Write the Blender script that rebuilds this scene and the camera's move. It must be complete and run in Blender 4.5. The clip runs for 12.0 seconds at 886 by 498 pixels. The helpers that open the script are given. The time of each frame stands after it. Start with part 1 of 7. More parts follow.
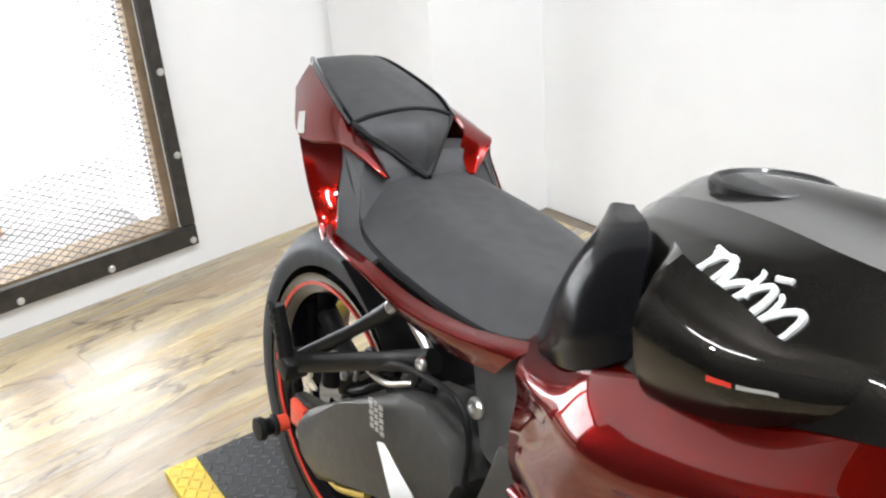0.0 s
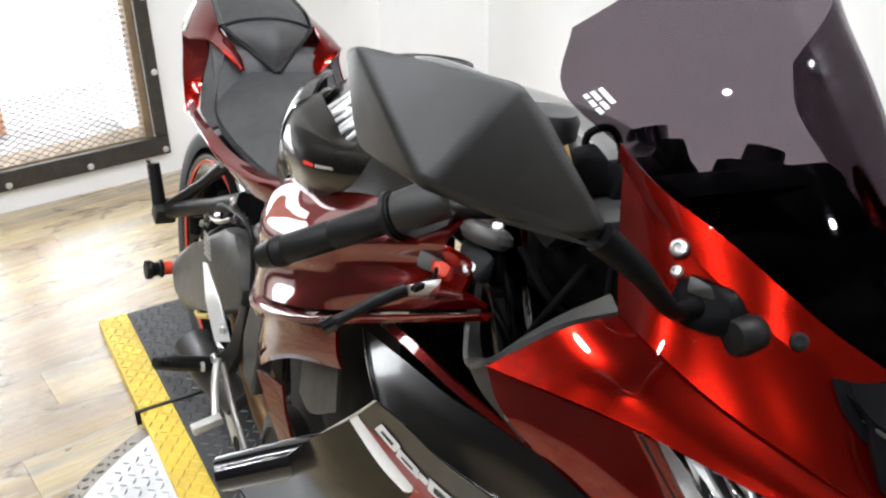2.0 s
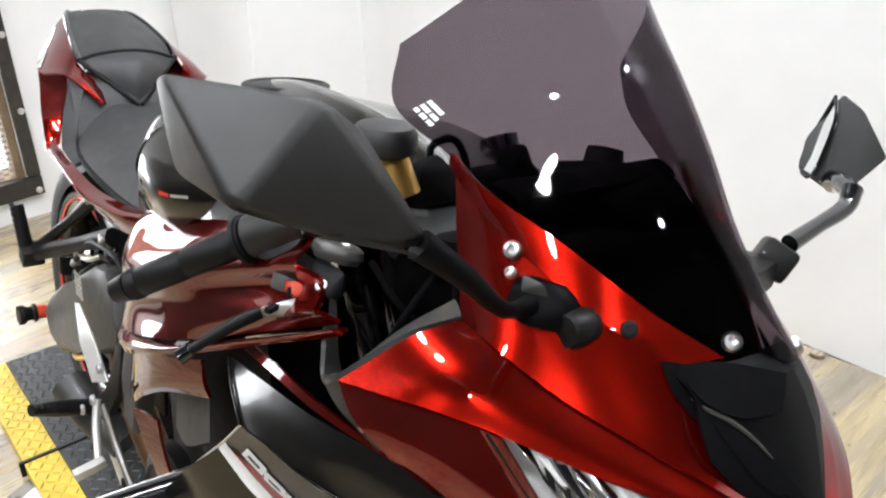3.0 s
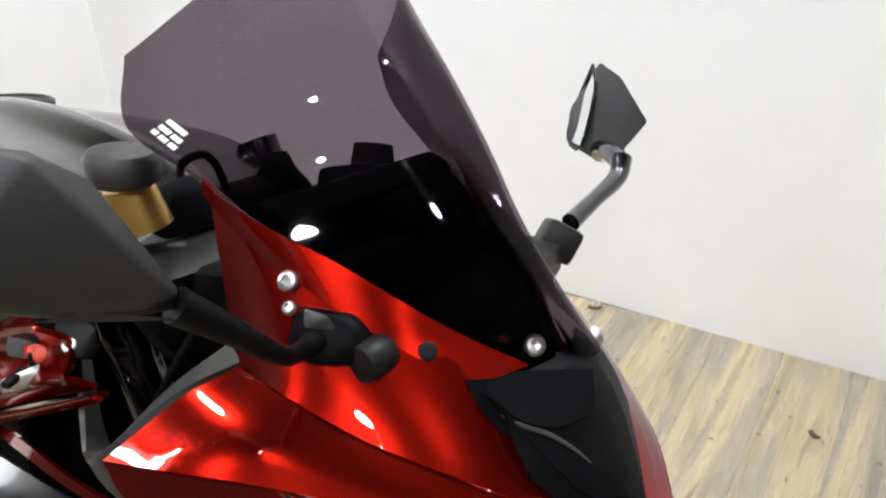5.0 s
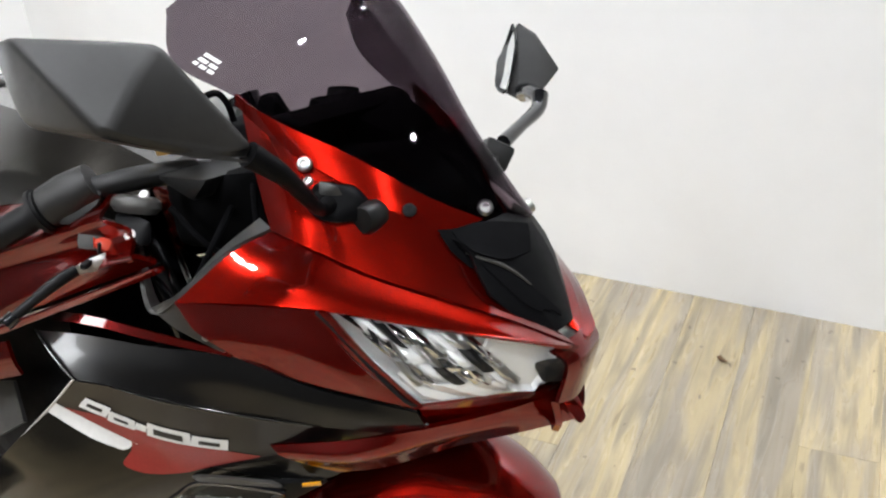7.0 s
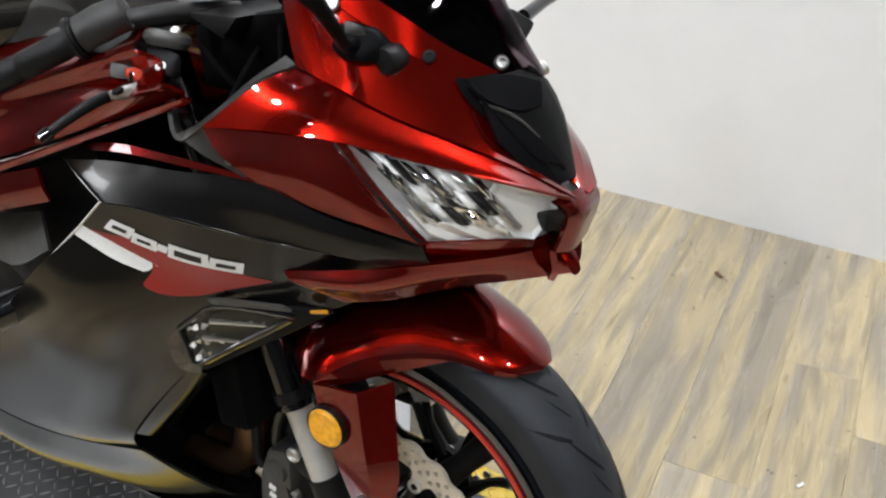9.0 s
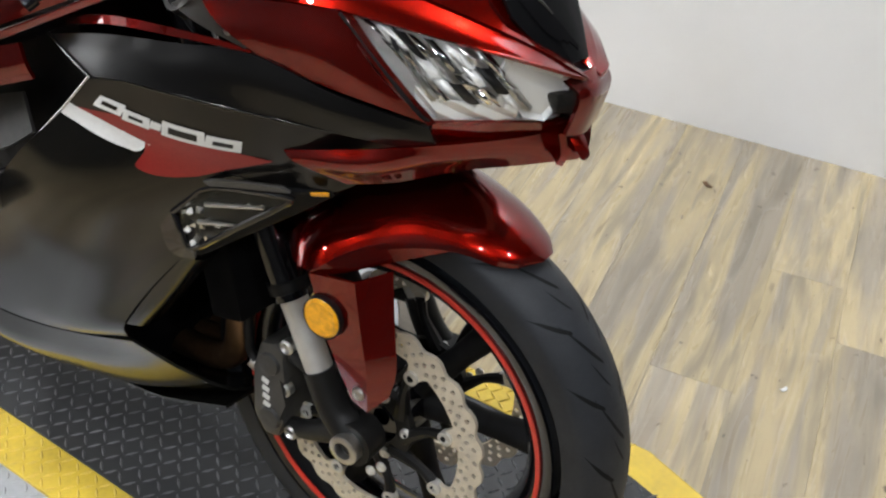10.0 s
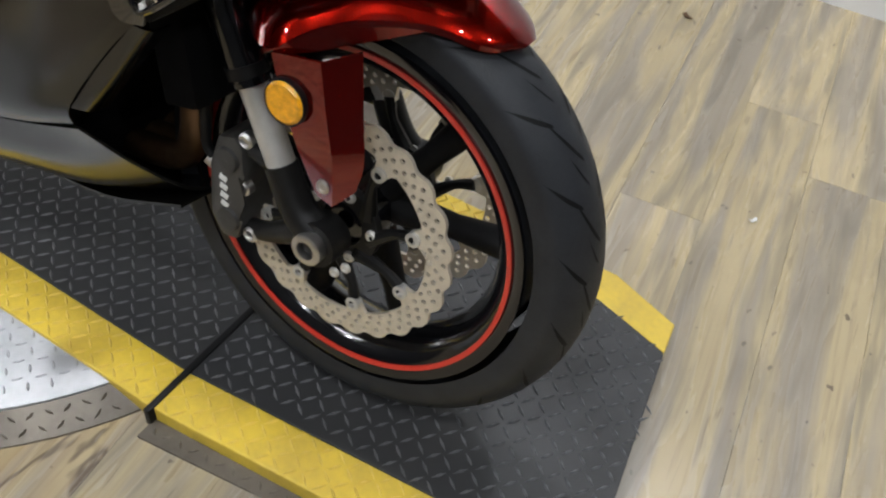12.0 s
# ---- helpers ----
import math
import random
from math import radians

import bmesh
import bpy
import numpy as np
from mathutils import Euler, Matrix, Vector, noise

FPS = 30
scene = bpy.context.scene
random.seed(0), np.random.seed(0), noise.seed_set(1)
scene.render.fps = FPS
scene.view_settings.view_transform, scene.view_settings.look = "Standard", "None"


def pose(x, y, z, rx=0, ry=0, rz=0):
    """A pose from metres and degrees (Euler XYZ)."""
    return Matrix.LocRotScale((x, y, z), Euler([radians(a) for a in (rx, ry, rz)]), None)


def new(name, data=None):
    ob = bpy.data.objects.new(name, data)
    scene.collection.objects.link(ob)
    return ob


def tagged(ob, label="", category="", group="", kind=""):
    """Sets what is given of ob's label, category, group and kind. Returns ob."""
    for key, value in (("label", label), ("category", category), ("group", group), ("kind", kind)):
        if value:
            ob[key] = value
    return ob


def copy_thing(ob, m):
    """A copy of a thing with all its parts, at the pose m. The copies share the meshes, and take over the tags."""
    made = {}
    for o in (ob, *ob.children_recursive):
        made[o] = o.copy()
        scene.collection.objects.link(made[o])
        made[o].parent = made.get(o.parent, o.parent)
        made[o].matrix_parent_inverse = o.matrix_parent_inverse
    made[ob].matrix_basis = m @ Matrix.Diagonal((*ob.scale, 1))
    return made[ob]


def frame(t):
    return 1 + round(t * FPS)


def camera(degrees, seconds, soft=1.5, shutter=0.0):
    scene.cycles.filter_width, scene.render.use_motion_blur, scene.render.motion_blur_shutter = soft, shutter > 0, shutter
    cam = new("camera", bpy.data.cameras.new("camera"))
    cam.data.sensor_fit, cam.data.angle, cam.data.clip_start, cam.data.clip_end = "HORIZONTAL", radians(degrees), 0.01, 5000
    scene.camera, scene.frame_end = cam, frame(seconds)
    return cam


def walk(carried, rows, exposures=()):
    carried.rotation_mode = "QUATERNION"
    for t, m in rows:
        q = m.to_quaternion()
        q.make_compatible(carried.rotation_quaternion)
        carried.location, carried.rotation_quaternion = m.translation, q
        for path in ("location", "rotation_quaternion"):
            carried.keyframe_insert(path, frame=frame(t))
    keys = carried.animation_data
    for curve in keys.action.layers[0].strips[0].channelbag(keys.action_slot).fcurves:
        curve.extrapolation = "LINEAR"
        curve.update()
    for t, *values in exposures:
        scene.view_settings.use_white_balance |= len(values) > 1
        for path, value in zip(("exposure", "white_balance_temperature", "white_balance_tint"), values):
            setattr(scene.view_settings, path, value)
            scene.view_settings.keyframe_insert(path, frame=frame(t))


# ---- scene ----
cam = camera(51.14, 12.0, soft=2.2)
ROWS = [
    (0.0, -0.168, -0.526, 1.271, 56.58, -25.84, -4.30),
    (0.5, -0.007, -0.539, 1.285, 60.17, -25.66, -4.70),
    (1.0, 0.230, -0.450, 1.269, 63.70, -27.68, -1.82),
    (1.5, 0.334, -0.429, 1.271, 63.38, -28.68, -2.13),
    (2.0, 0.365, -0.426, 1.274, 59.89, -27.44, -1.10),
    (2.5, 0.390, -0.411, 1.276, 56.59, -27.23, -1.78),
    (3.0, 0.400, -0.397, 1.276, 53.17, -26.54, -2.49),
    (5.0, 0.347, -0.344, 1.272, 37.83, -28.68, -2.92),
    (5.5, 0.363, -0.311, 1.266, 38.28, -28.74, -3.47),
    (6.0, 0.387, -0.283, 1.252, 40.94, -29.33, -5.71),
    (6.5, 0.432, -0.405, 1.272, 36.38, -28.41, -5.38),
    (7.0, 0.452, -0.560, 1.285, 32.67, -28.27, -3.87),
    (9.0, 0.489, -0.625, 1.244, 33.40, -32.68, -0.06),
    (9.5, 0.478, -0.630, 1.223, 32.71, -35.38, 0.50),
    (10.0, 0.466, -0.638, 1.202, 31.45, -37.59, 1.89),
    (10.5, 0.455, -0.642, 1.170, 29.83, -40.63, 3.85),
    (11.0, 0.457, -0.646, 1.138, 28.41, -43.66, 5.57),
    (11.5, 0.465, -0.647, 1.115, 27.92, -45.13, 6.20),
    (12.0, 0.459, -0.644, 1.107, 27.25, -46.00, 6.33),
]
EXPOSURES = [(0.0, 0.86), (2.0, 0.86), (3.2, 0.85), (5.0, 0.80), (7.2, 0.80), (8.8, 0.65), (10.5, 0.45), (12.0, 0.30)]
walk(cam, [(t, pose(x, y, z, 90 + pitch, 0, yaw) @ pose(0, 0, 0, 0, 0, roll)) for t, x, y, z, yaw, pitch, roll in ROWS], EXPOSURES)

# ---- light ----
world = bpy.data.worlds.new("daylight")
scene.world = world
world.use_nodes = True
sky = world.node_tree.nodes.new("ShaderNodeTexSky")
sky.sky_type, sky.sun_disc, sky.sun_elevation, sky.sun_rotation = "NISHITA", False, radians(40), radians(250)
world.node_tree.links.new(sky.outputs[0], world.node_tree.nodes["Background"].inputs[0])
world.node_tree.nodes["Background"].inputs[1].default_value = 0.12
TUBE_POWER = 60.0
SPOT_POWER = 390.0


# ---- materials ----
def material(name, base, rough=0.5, metal=0.0, coat=0.0, var=0.0, scale=20.0, bump=0.0, bump_scale=300.0, spec=0.5, second=None, coat_rough=0.04, edge=None, coat_ior=1.5):
    """Principled paint, plastic or metal with mottling at two scales and fine relief."""
    m = bpy.data.materials.new(name)
    m.use_nodes = True
    n, l = m.node_tree.nodes, m.node_tree.links
    p = n["Principled BSDF"]
    p.inputs["Base Color"].default_value = (*base, 1)
    p.inputs["Roughness"].default_value, p.inputs["Metallic"].default_value = rough, metal
    p.inputs["Coat Weight"].default_value, p.inputs["Coat Roughness"].default_value = coat, coat_rough
    p.inputs["Coat IOR"].default_value = coat_ior
    p.inputs["Specular IOR Level"].default_value = spec
    if edge:
        p.inputs["Specular Tint"].default_value = (*edge, 1)
    co = n.new("ShaderNodeTexCoord")
    if var:
        big, fine = n.new("ShaderNodeTexNoise"), n.new("ShaderNodeTexNoise")
        big.inputs["Scale"].default_value, fine.inputs["Scale"].default_value = scale, scale * 9
        big.inputs["Detail"].default_value = fine.inputs["Detail"].default_value = 4
        add = n.new("ShaderNodeMath")
        add.operation = "MULTIPLY_ADD"
        add.inputs[1].default_value = 0.4
        mix = n.new("ShaderNodeMix")
        mix.data_type = "RGBA"
        other = second or tuple(c * (1 - var) for c in base)
        mix.inputs["A"].default_value, mix.inputs["B"].default_value = (*base, 1), (*other, 1)
        ramp = n.new("ShaderNodeMapRange")
        ramp.inputs[1].default_value, ramp.inputs[2].default_value = 0.5, 0.95
        for t in (big, fine):
            l.new(co.outputs["Object"], t.inputs["Vector"])
        l.new(fine.outputs[0], add.inputs[0])
        l.new(big.outputs[0], add.inputs[2])
        l.new(add.outputs[0], ramp.inputs[0])
        l.new(ramp.outputs[0], mix.inputs["Factor"])
        l.new(mix.outputs["Result"], p.inputs["Base Color"])
        rr = n.new("ShaderNodeMapRange")
        rr.inputs[3].default_value, rr.inputs[4].default_value = rough * 0.85, min(1, rough * 1.2)
        l.new(add.outputs[0], rr.inputs[0])
        l.new(rr.outputs[0], p.inputs["Roughness"])
    if bump:
        t, b = n.new("ShaderNodeTexNoise"), n.new("ShaderNodeBump")
        t.inputs["Scale"].default_value, t.inputs["Detail"].default_value = bump_scale, 3
        b.inputs["Strength"].default_value, b.inputs["Distance"].default_value = bump, 0.002
        l.new(co.outputs["Object"], t.inputs["Vector"])
        l.new(t.outputs[0], b.inputs["Height"])
        l.new(b.outputs[0], p.inputs["Normal"])
    return m


def clear(name, tint, rough=0.02, base=0.04, edge=0.8, power=4.5):
    """Thin clear plastic: what is behind it shows tinted, with a skin that grows glossier towards its edges."""
    m = bpy.data.materials.new(name)
    m.use_nodes = True
    n, l = m.node_tree.nodes, m.node_tree.links
    n.remove(n["Principled BSDF"])
    see, gloss, mix, face = n.new("ShaderNodeBsdfTransparent"), n.new("ShaderNodeBsdfGlossy"), n.new("ShaderNodeMixShader"), n.new("ShaderNodeLayerWeight")
    see.inputs[0].default_value = (*tint, 1)
    gloss.inputs["Roughness"].default_value = rough
    face.inputs[0].default_value = 0.5
    rise, scale = n.new("ShaderNodeMath"), n.new("ShaderNodeMath")
    rise.operation, scale.operation = "POWER", "MULTIPLY_ADD"
    rise.inputs[1].default_value, scale.inputs[1].default_value, scale.inputs[2].default_value = power, edge, base
    l.new(face.outputs["Facing"], rise.inputs[0])
    l.new(rise.outputs[0], scale.inputs[0])
    l.new(scale.outputs[0], mix.inputs[0])
    l.new(see.outputs[0], mix.inputs[1])
    l.new(gloss.outputs[0], mix.inputs[2])
    l.new(mix.outputs[0], n["Material Output"].inputs[0])
    return m


def glow(name, colour, power):
    m = bpy.data.materials.new(name)
    m.use_nodes = True
    n = m.node_tree.nodes
    n.remove(n["Principled BSDF"])
    e = n.new("ShaderNodeEmission")
    e.inputs[0].default_value, e.inputs[1].default_value = (*colour, 1), power
    m.node_tree.links.new(e.outputs[0], n["Material Output"].inputs[0])
    return m


def plank_material(name, veined=False):
    """Printed vinyl board: tan and grey streaks along the board, knots and dark grain, each board its own tone."""
    m = bpy.data.materials.new(name)
    m.use_nodes = True
    n, l = m.node_tree.nodes, m.node_tree.links
    p = n["Principled BSDF"]
    co, info = n.new("ShaderNodeTexCoord"), n.new("ShaderNodeObjectInfo")

    def noise_at(sx, sy, scale, detail, distort=0.0):
        mp, t, add = n.new("ShaderNodeMapping"), n.new("ShaderNodeTexNoise"), n.new("ShaderNodeVectorMath")
        mp.inputs["Scale"].default_value = (sx, sy, 1)
        mul = n.new("ShaderNodeVectorMath")
        mul.operation = "SCALE"
        mul.inputs["Scale"].default_value = 37.0
        cmb = n.new("ShaderNodeCombineXYZ")
        l.new(info.outputs["Random"], cmb.inputs[0])
        l.new(info.outputs["Random"], cmb.inputs[1])
        l.new(cmb.outputs[0], mul.inputs[0])
        l.new(co.outputs["Object"], mp.inputs[0])
        l.new(mp.outputs[0], add.inputs[0])
        l.new(mul.outputs[0], add.inputs[1])
        l.new(add.outputs[0], t.inputs["Vector"])
        t.inputs["Scale"].default_value, t.inputs["Detail"].default_value, t.inputs["Distortion"].default_value = scale, detail, distort
        return t

    def rng(src, a, b, c=0.0, d=1.0):
        r = n.new("ShaderNodeMapRange")
        r.inputs[1].default_value, r.inputs[2].default_value, r.inputs[3].default_value, r.inputs[4].default_value = a, b, c, d
        l.new(src, r.inputs[0])
        return r.outputs[0]

    def mixc(f, a, b):
        x = n.new("ShaderNodeMix")
        x.data_type = "RGBA"
        for sock, v in ((x.inputs["Factor"], f), (x.inputs["A"], a), (x.inputs["B"], b)):
            if isinstance(v, tuple):
                sock.default_value = (*v, 1)
            else:
                l.new(v, sock)
        return x.outputs["Result"]

    streak, patchy = noise_at(1.2, 12, 1.0, 8, 0.5), noise_at(3.2, 30.0, 1.0, 8, 0.9)
    grain, knots = noise_at(6, 130, 1.0, 5, 0.4), noise_at(30, 42, 1.0, 2)
    cracks = noise_at(5, 55, 1.0, 5, 1.4)
    c = mixc(rng(streak.outputs[0], 0.44, 0.56), (0.50, 0.405, 0.238), (0.345, 0.296, 0.225))
    c = mixc(rng(patchy.outputs[0], 0.50, 0.68, 0, 0.68), c, (0.195, 0.172, 0.130))
    c = mixc(rng(grain.outputs[0], 0.50, 0.72, 0, 0.46), c, (0.25, 0.19, 0.12))
    c = mixc(rng(cracks.outputs[0], 0.65, 0.72, 0, 0.50), c, (0.12, 0.09, 0.06))
    c = mixc(rng(knots.outputs[0], 0.70, 0.74, 0, 0.80), c, (0.10, 0.075, 0.055))
    if veined:
        warm, vein = noise_at(1.2, 6, 1.0, 5, 1.0), noise_at(1.1, 3.2, 1.0, 4, 1.3)
        c = mixc(rng(warm.outputs[0], 0.42, 0.66, 0, 0.65), c, (0.31, 0.205, 0.105))
        off, wide = n.new("ShaderNodeMath"), n.new("ShaderNodeMath")
        off.operation, wide.operation = "SUBTRACT", "ABSOLUTE"
        off.inputs[1].default_value = 0.5
        l.new(vein.outputs[0], off.inputs[0])
        l.new(off.outputs[0], wide.inputs[0])
        c = mixc(rng(wide.outputs[0], 0.003, 0.016, 0.75, 0.0), c, (0.10, 0.075, 0.06))
    tone = n.new("ShaderNodeHueSaturation")
    l.new(rng(info.outputs["Random"], 0, 1, 0.80, 1.05), tone.inputs["Value"])
    l.new(c, tone.inputs["Color"])
    l.new(tone.outputs[0], p.inputs["Base Color"])
    l.new(rng(patchy.outputs[0], 0.3, 0.7, 0.20, 0.36), p.inputs["Roughness"])
    p.inputs["Specular IOR Level"].default_value = 0.65
    b = n.new("ShaderNodeBump")
    b.inputs["Strength"].default_value, b.inputs["Distance"].default_value = 0.12, 0.001
    l.new(grain.outputs[0], b.inputs["Height"])
    l.new(b.outputs[0], p.inputs["Normal"])
    return m


RED = material("candy_red_paint", (0.208, 0.0043, 0.0017), 0.23, 0.88, 1.0, 0.06, 900, coat_rough=0.006, coat_ior=1.62, edge=(0.26, 0.012, 0.010))
BLACK_GLOSS = material("black_gloss_paint", (0.004, 0.004, 0.005), 0.12, 0.0, 0.6, 0.1, 300, coat_rough=0.01)
TANK_BLACK = material("metallic_black_paint", (0.015, 0.0132, 0.011), 0.34, 0.8, 1.0, 0.35, 900, spec=0.1, coat_rough=0.008)
BLACK_SATIN = material("black_satin_panel", (0.0028, 0.0028, 0.003), 0.30, 0.0, 0.0, 0.10, 40, spec=0.32)
SIDE_GREY = material("dark_grey_side_paint", (0.021, 0.0205, 0.0205), 0.27, 0.85, 0.4, 0.06, 500, coat_rough=0.05)
REAR_BLACK = material("smooth_black_cover", (0.005, 0.005, 0.006), 0.16, 0.0, 0.0, 0.2, 60, spec=0.14)
GRAPHITE = material("graphite_paint", (0.036, 0.0345, 0.030), 0.19, 0.9, 0.3, 0.05, 500, coat_rough=0.12)
PLASTIC = material("grained_black_plastic", (0.013, 0.0125, 0.012), 0.42, 0, 0, 0.3, 60, 0.2, 1500, spec=0.5)
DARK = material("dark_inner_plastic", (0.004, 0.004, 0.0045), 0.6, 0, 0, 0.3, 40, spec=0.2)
CAST = material("black_cast_metal", (0.009, 0.0088, 0.0086), 0.42, 0.15, 0.05, 0.3, 50, 0.15, 400, spec=0.3)
FRAME_GREY = material("grey_frame_paint", (0.045, 0.044, 0.042), 0.42, 0.2, 0.1, 0.15, 60, 0.1, 600)
MUFFLER = material("grey_muffler_cover", (0.062, 0.060, 0.056), 0.42, 0.3, 0.1, 0.15, 60, 0.05, 500)
SNOUT = material("matt_black_snout", (0.003, 0.003, 0.0035), 0.45, 0, 0, 0.3, 60, 0.1, 600, spec=0.07)
RUBBER = material("tyre_rubber", (0.019, 0.0215, 0.0265), 0.50, 0, 0, 0.3, 30, 0.2, 500, spec=0.4)
SOFT_RUBBER = material("black_rubber", (0.007, 0.007, 0.0075), 0.45, 0, 0, 0.2, 40, 0.1, 500, spec=0.22)
VINYL = material("seat_vinyl", (0.040, 0.040, 0.041), 0.46, 0, 0, 0.2, 40, 0.25, 1400, spec=0.4)
STEEL = material("brushed_steel", (0.62, 0.61, 0.59), 0.28, 1.0, 0, 0.15, 80)
ALLOY = material("silver_alloy", (0.70, 0.69, 0.66), 0.40, 0.7, 0, 0.12, 50, 0.05, 300)
DISC_STEEL = material("worn_disc_steel", (0.72, 0.65, 0.53), 0.40, 0.45, 0, 0.2, 90, 0.05, 300)
GOLD = material("gold_anodised", (0.62, 0.38, 0.10), 0.32, 0.9, 0, 0.1, 60)
BRASS = material("yellow_zinc", (0.70, 0.50, 0.10), 0.4, 0.6, 0, 0.2, 60)
CHROME = material("chrome", (0.82, 0.82, 0.82), 0.10, 1.0)
DARK_RED = material("dark_red_print", (0.26, 0.010, 0.010), 0.35, 0.2, 0.3, 0.15, 300)
STRIPE = material("red_rim_tape", (0.62, 0.035, 0.02), 0.35, 0, 0.4, 0.1, 80)
SWITCH_RED = material("red_switch_plastic", (0.75, 0.07, 0.03), 0.4, 0, 0.2, 0.15, 200)
AMBER = material("amber_reflector", (0.98, 0.44, 0.008), 0.16, 0, 0.6, 0.45, 120, 0.5, 160)
WHITE_PRINT = material("white_print", (0.72, 0.72, 0.70), 0.4, 0, 0.3, 0.1, 200)
GREY_PRINT = material("silver_print", (0.42, 0.41, 0.38), 0.4, 0.3, 0.3, 0.1, 200)
HEADER = material("heat_stained_pipe", (0.16, 0.09, 0.045), 0.4, 0.7, 0, 0.5, 25)
SCREEN = clear("smoked_screen", (0.43, 0.39, 0.42), 0.02, 0.02, 0.85, 11.0)
LENS = clear("clear_lens", (0.985, 0.985, 0.98), 0.02, 0.02, 0.5, 5.0)
REFLECTOR = material("lamp_reflector", (0.93, 0.93, 0.92), 0.14, 0.10)
MATT_SILVER = material("matt_silver_reflector", (0.86, 0.845, 0.81), 0.30, 0.25, 0, 0.08, 60)
MIRROR = material("mirror_glass", (0.86, 0.88, 0.88), 0.02, 1.0)
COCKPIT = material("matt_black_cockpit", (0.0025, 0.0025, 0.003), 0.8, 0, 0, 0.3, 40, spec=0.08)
# For walls out of view; dark so the paintwork mirrors little light.
DARK_WALL = material("unseen_dark_wall", (0.03, 0.03, 0.03), 0.6, 0, 0, 0.1, 2)
WALL = material("white_wall_paint", (0.84, 0.84, 0.835), 0.55, 0, 0, 0.05, 1.5, 0.08, 160)
CEILING = material("ceiling_paint", (0.025, 0.025, 0.025), 0.7, 0, 0, 0.05, 2)
STEEL_FRAME = material("black_angle_iron", (0.035, 0.034, 0.032), 0.5, 0.5, 0, 0.4, 25, 0.2, 120, second=(0.07, 0.06, 0.05))
RAW_WOOD = material("bare_wood_post", (0.24, 0.17, 0.10), 0.7, 0, 0, 0.5, 12, 0.3, 90)
ORANGE_WOOD = material("weathered_orange_post", (0.60, 0.30, 0.16), 0.7, 0, 0, 0.4, 10, 0.3, 60)
MESH = material("grey_expanded_metal", (0.06, 0.06, 0.06), 0.45, 0.4, 0, 0.2, 60)
MAT_BLACK = material("black_tread_rubber", (0.025, 0.0262, 0.028), 0.50, 0, 0, 0.45, 9, 0.15, 400, second=(0.028, 0.028, 0.028))
# Lugs paler than the mat: glints put into the colour, besides some wear.
TREAD_GLINT_WORN = material("glint_worn_tread_rubber", (0.16, 0.163, 0.17), 0.30, 0, 0, 0.4, 14, 0.1, 300)
YELLOW_GLINT_WORN = material("glint_worn_yellow_tread", (0.86, 0.63, 0.12), 0.36, 0, 0, 0.3, 14, 0.1, 300)
MAT_YELLOW = material("yellow_safety_edge", (0.78, 0.56, 0.055), 0.46, 0, 0, 0.45, 12, 0.12, 300, second=(0.56, 0.39, 0.06))
TREAD_PLATE = material("aluminium_tread_plate", (0.50, 0.51, 0.52), 0.42, 0.6, 0, 0.25, 10, 0.1, 200)
BASE_GREY = material("brown_tread_skirt", (0.17, 0.148, 0.12), 0.42, 0.5, 0, 0.4, 12, 0.1, 200)
PLANK = plank_material("wood_look_vinyl")
PLANK_VEINED = plank_material("veined_wood_look_vinyl", True)
FLOOR_BASE = material("floor_joint", (0.20, 0.16, 0.12), 0.8, 0, 0, 0.2, 20)
DAYLIGHT = glow("daylight_outside", (0.94, 0.97, 1.0), 6.5)
SPOT = glow("lamp_disc", (0.955, 0.985, 1.035), SPOT_POWER)
TUBE = glow("lamp_tube", (0.975, 0.985, 0.99), TUBE_POWER)


# ---- building helpers ----
def part(name, bm, mat, parent=None, label="", smooth=True, angle=38):
    """Links a bmesh as one mesh object, under a thing or a part."""
    me = bpy.data.meshes.new(name)
    bmesh.ops.recalc_face_normals(bm, faces=bm.faces)
    bm.to_mesh(me)
    bm.free()
    if smooth:
        me.shade_smooth()
        me.set_sharp_from_angle(angle=radians(angle))
    me.materials.append(mat)
    ob = new(name, me)
    if parent:
        ob.parent = parent
    if label:
        ob["label"] = label
    return ob


def spline(points, n):
    """Catmull-Rom through the points, n steps a span."""
    p = [Vector(q) for q in points]
    if len(p) < 3:
        return [p[0].lerp(p[-1], i / n) for i in range(n + 1)]
    p = [2 * p[0] - p[1]] + p + [2 * p[-1] - p[-2]]
    out = []
    for i in range(1, len(p) - 2):
        for k in range(n):
            t = k / n
            out.append(0.5 * (2 * p[i] + (p[i + 1] - p[i - 1]) * t + (2 * p[i - 1] - 5 * p[i] + 4 * p[i + 1] - p[i + 2]) * t * t + (3 * p[i] - p[i - 1] - 3 * p[i + 1] + p[i + 2]) * t ** 3))
    return out + [p[-2]]


def dense(rows, nu, nv):
    rows = [spline(r, nu) for r in rows]
    cols = [spline([r[i] for r in rows], nv) for i in range(len(rows[0]))]
    return [[c[j] for c in cols] for j in range(len(cols[0]))]


def mid(x, z=0.85):
    """Where the machine's middle plane runs, beside the line of its front wheel."""
    return -0.0495 - 0.0556 * x + 0.0535 * (z - 0.85)


def across(p):
    """The point mirrored in the middle plane."""
    d = (p[1] - mid(p[0], p[2])) / 1.006
    return Vector((p[0] - 2 * d * 0.0556, p[1] - 2 * d, p[2] + 2 * d * 0.0535))


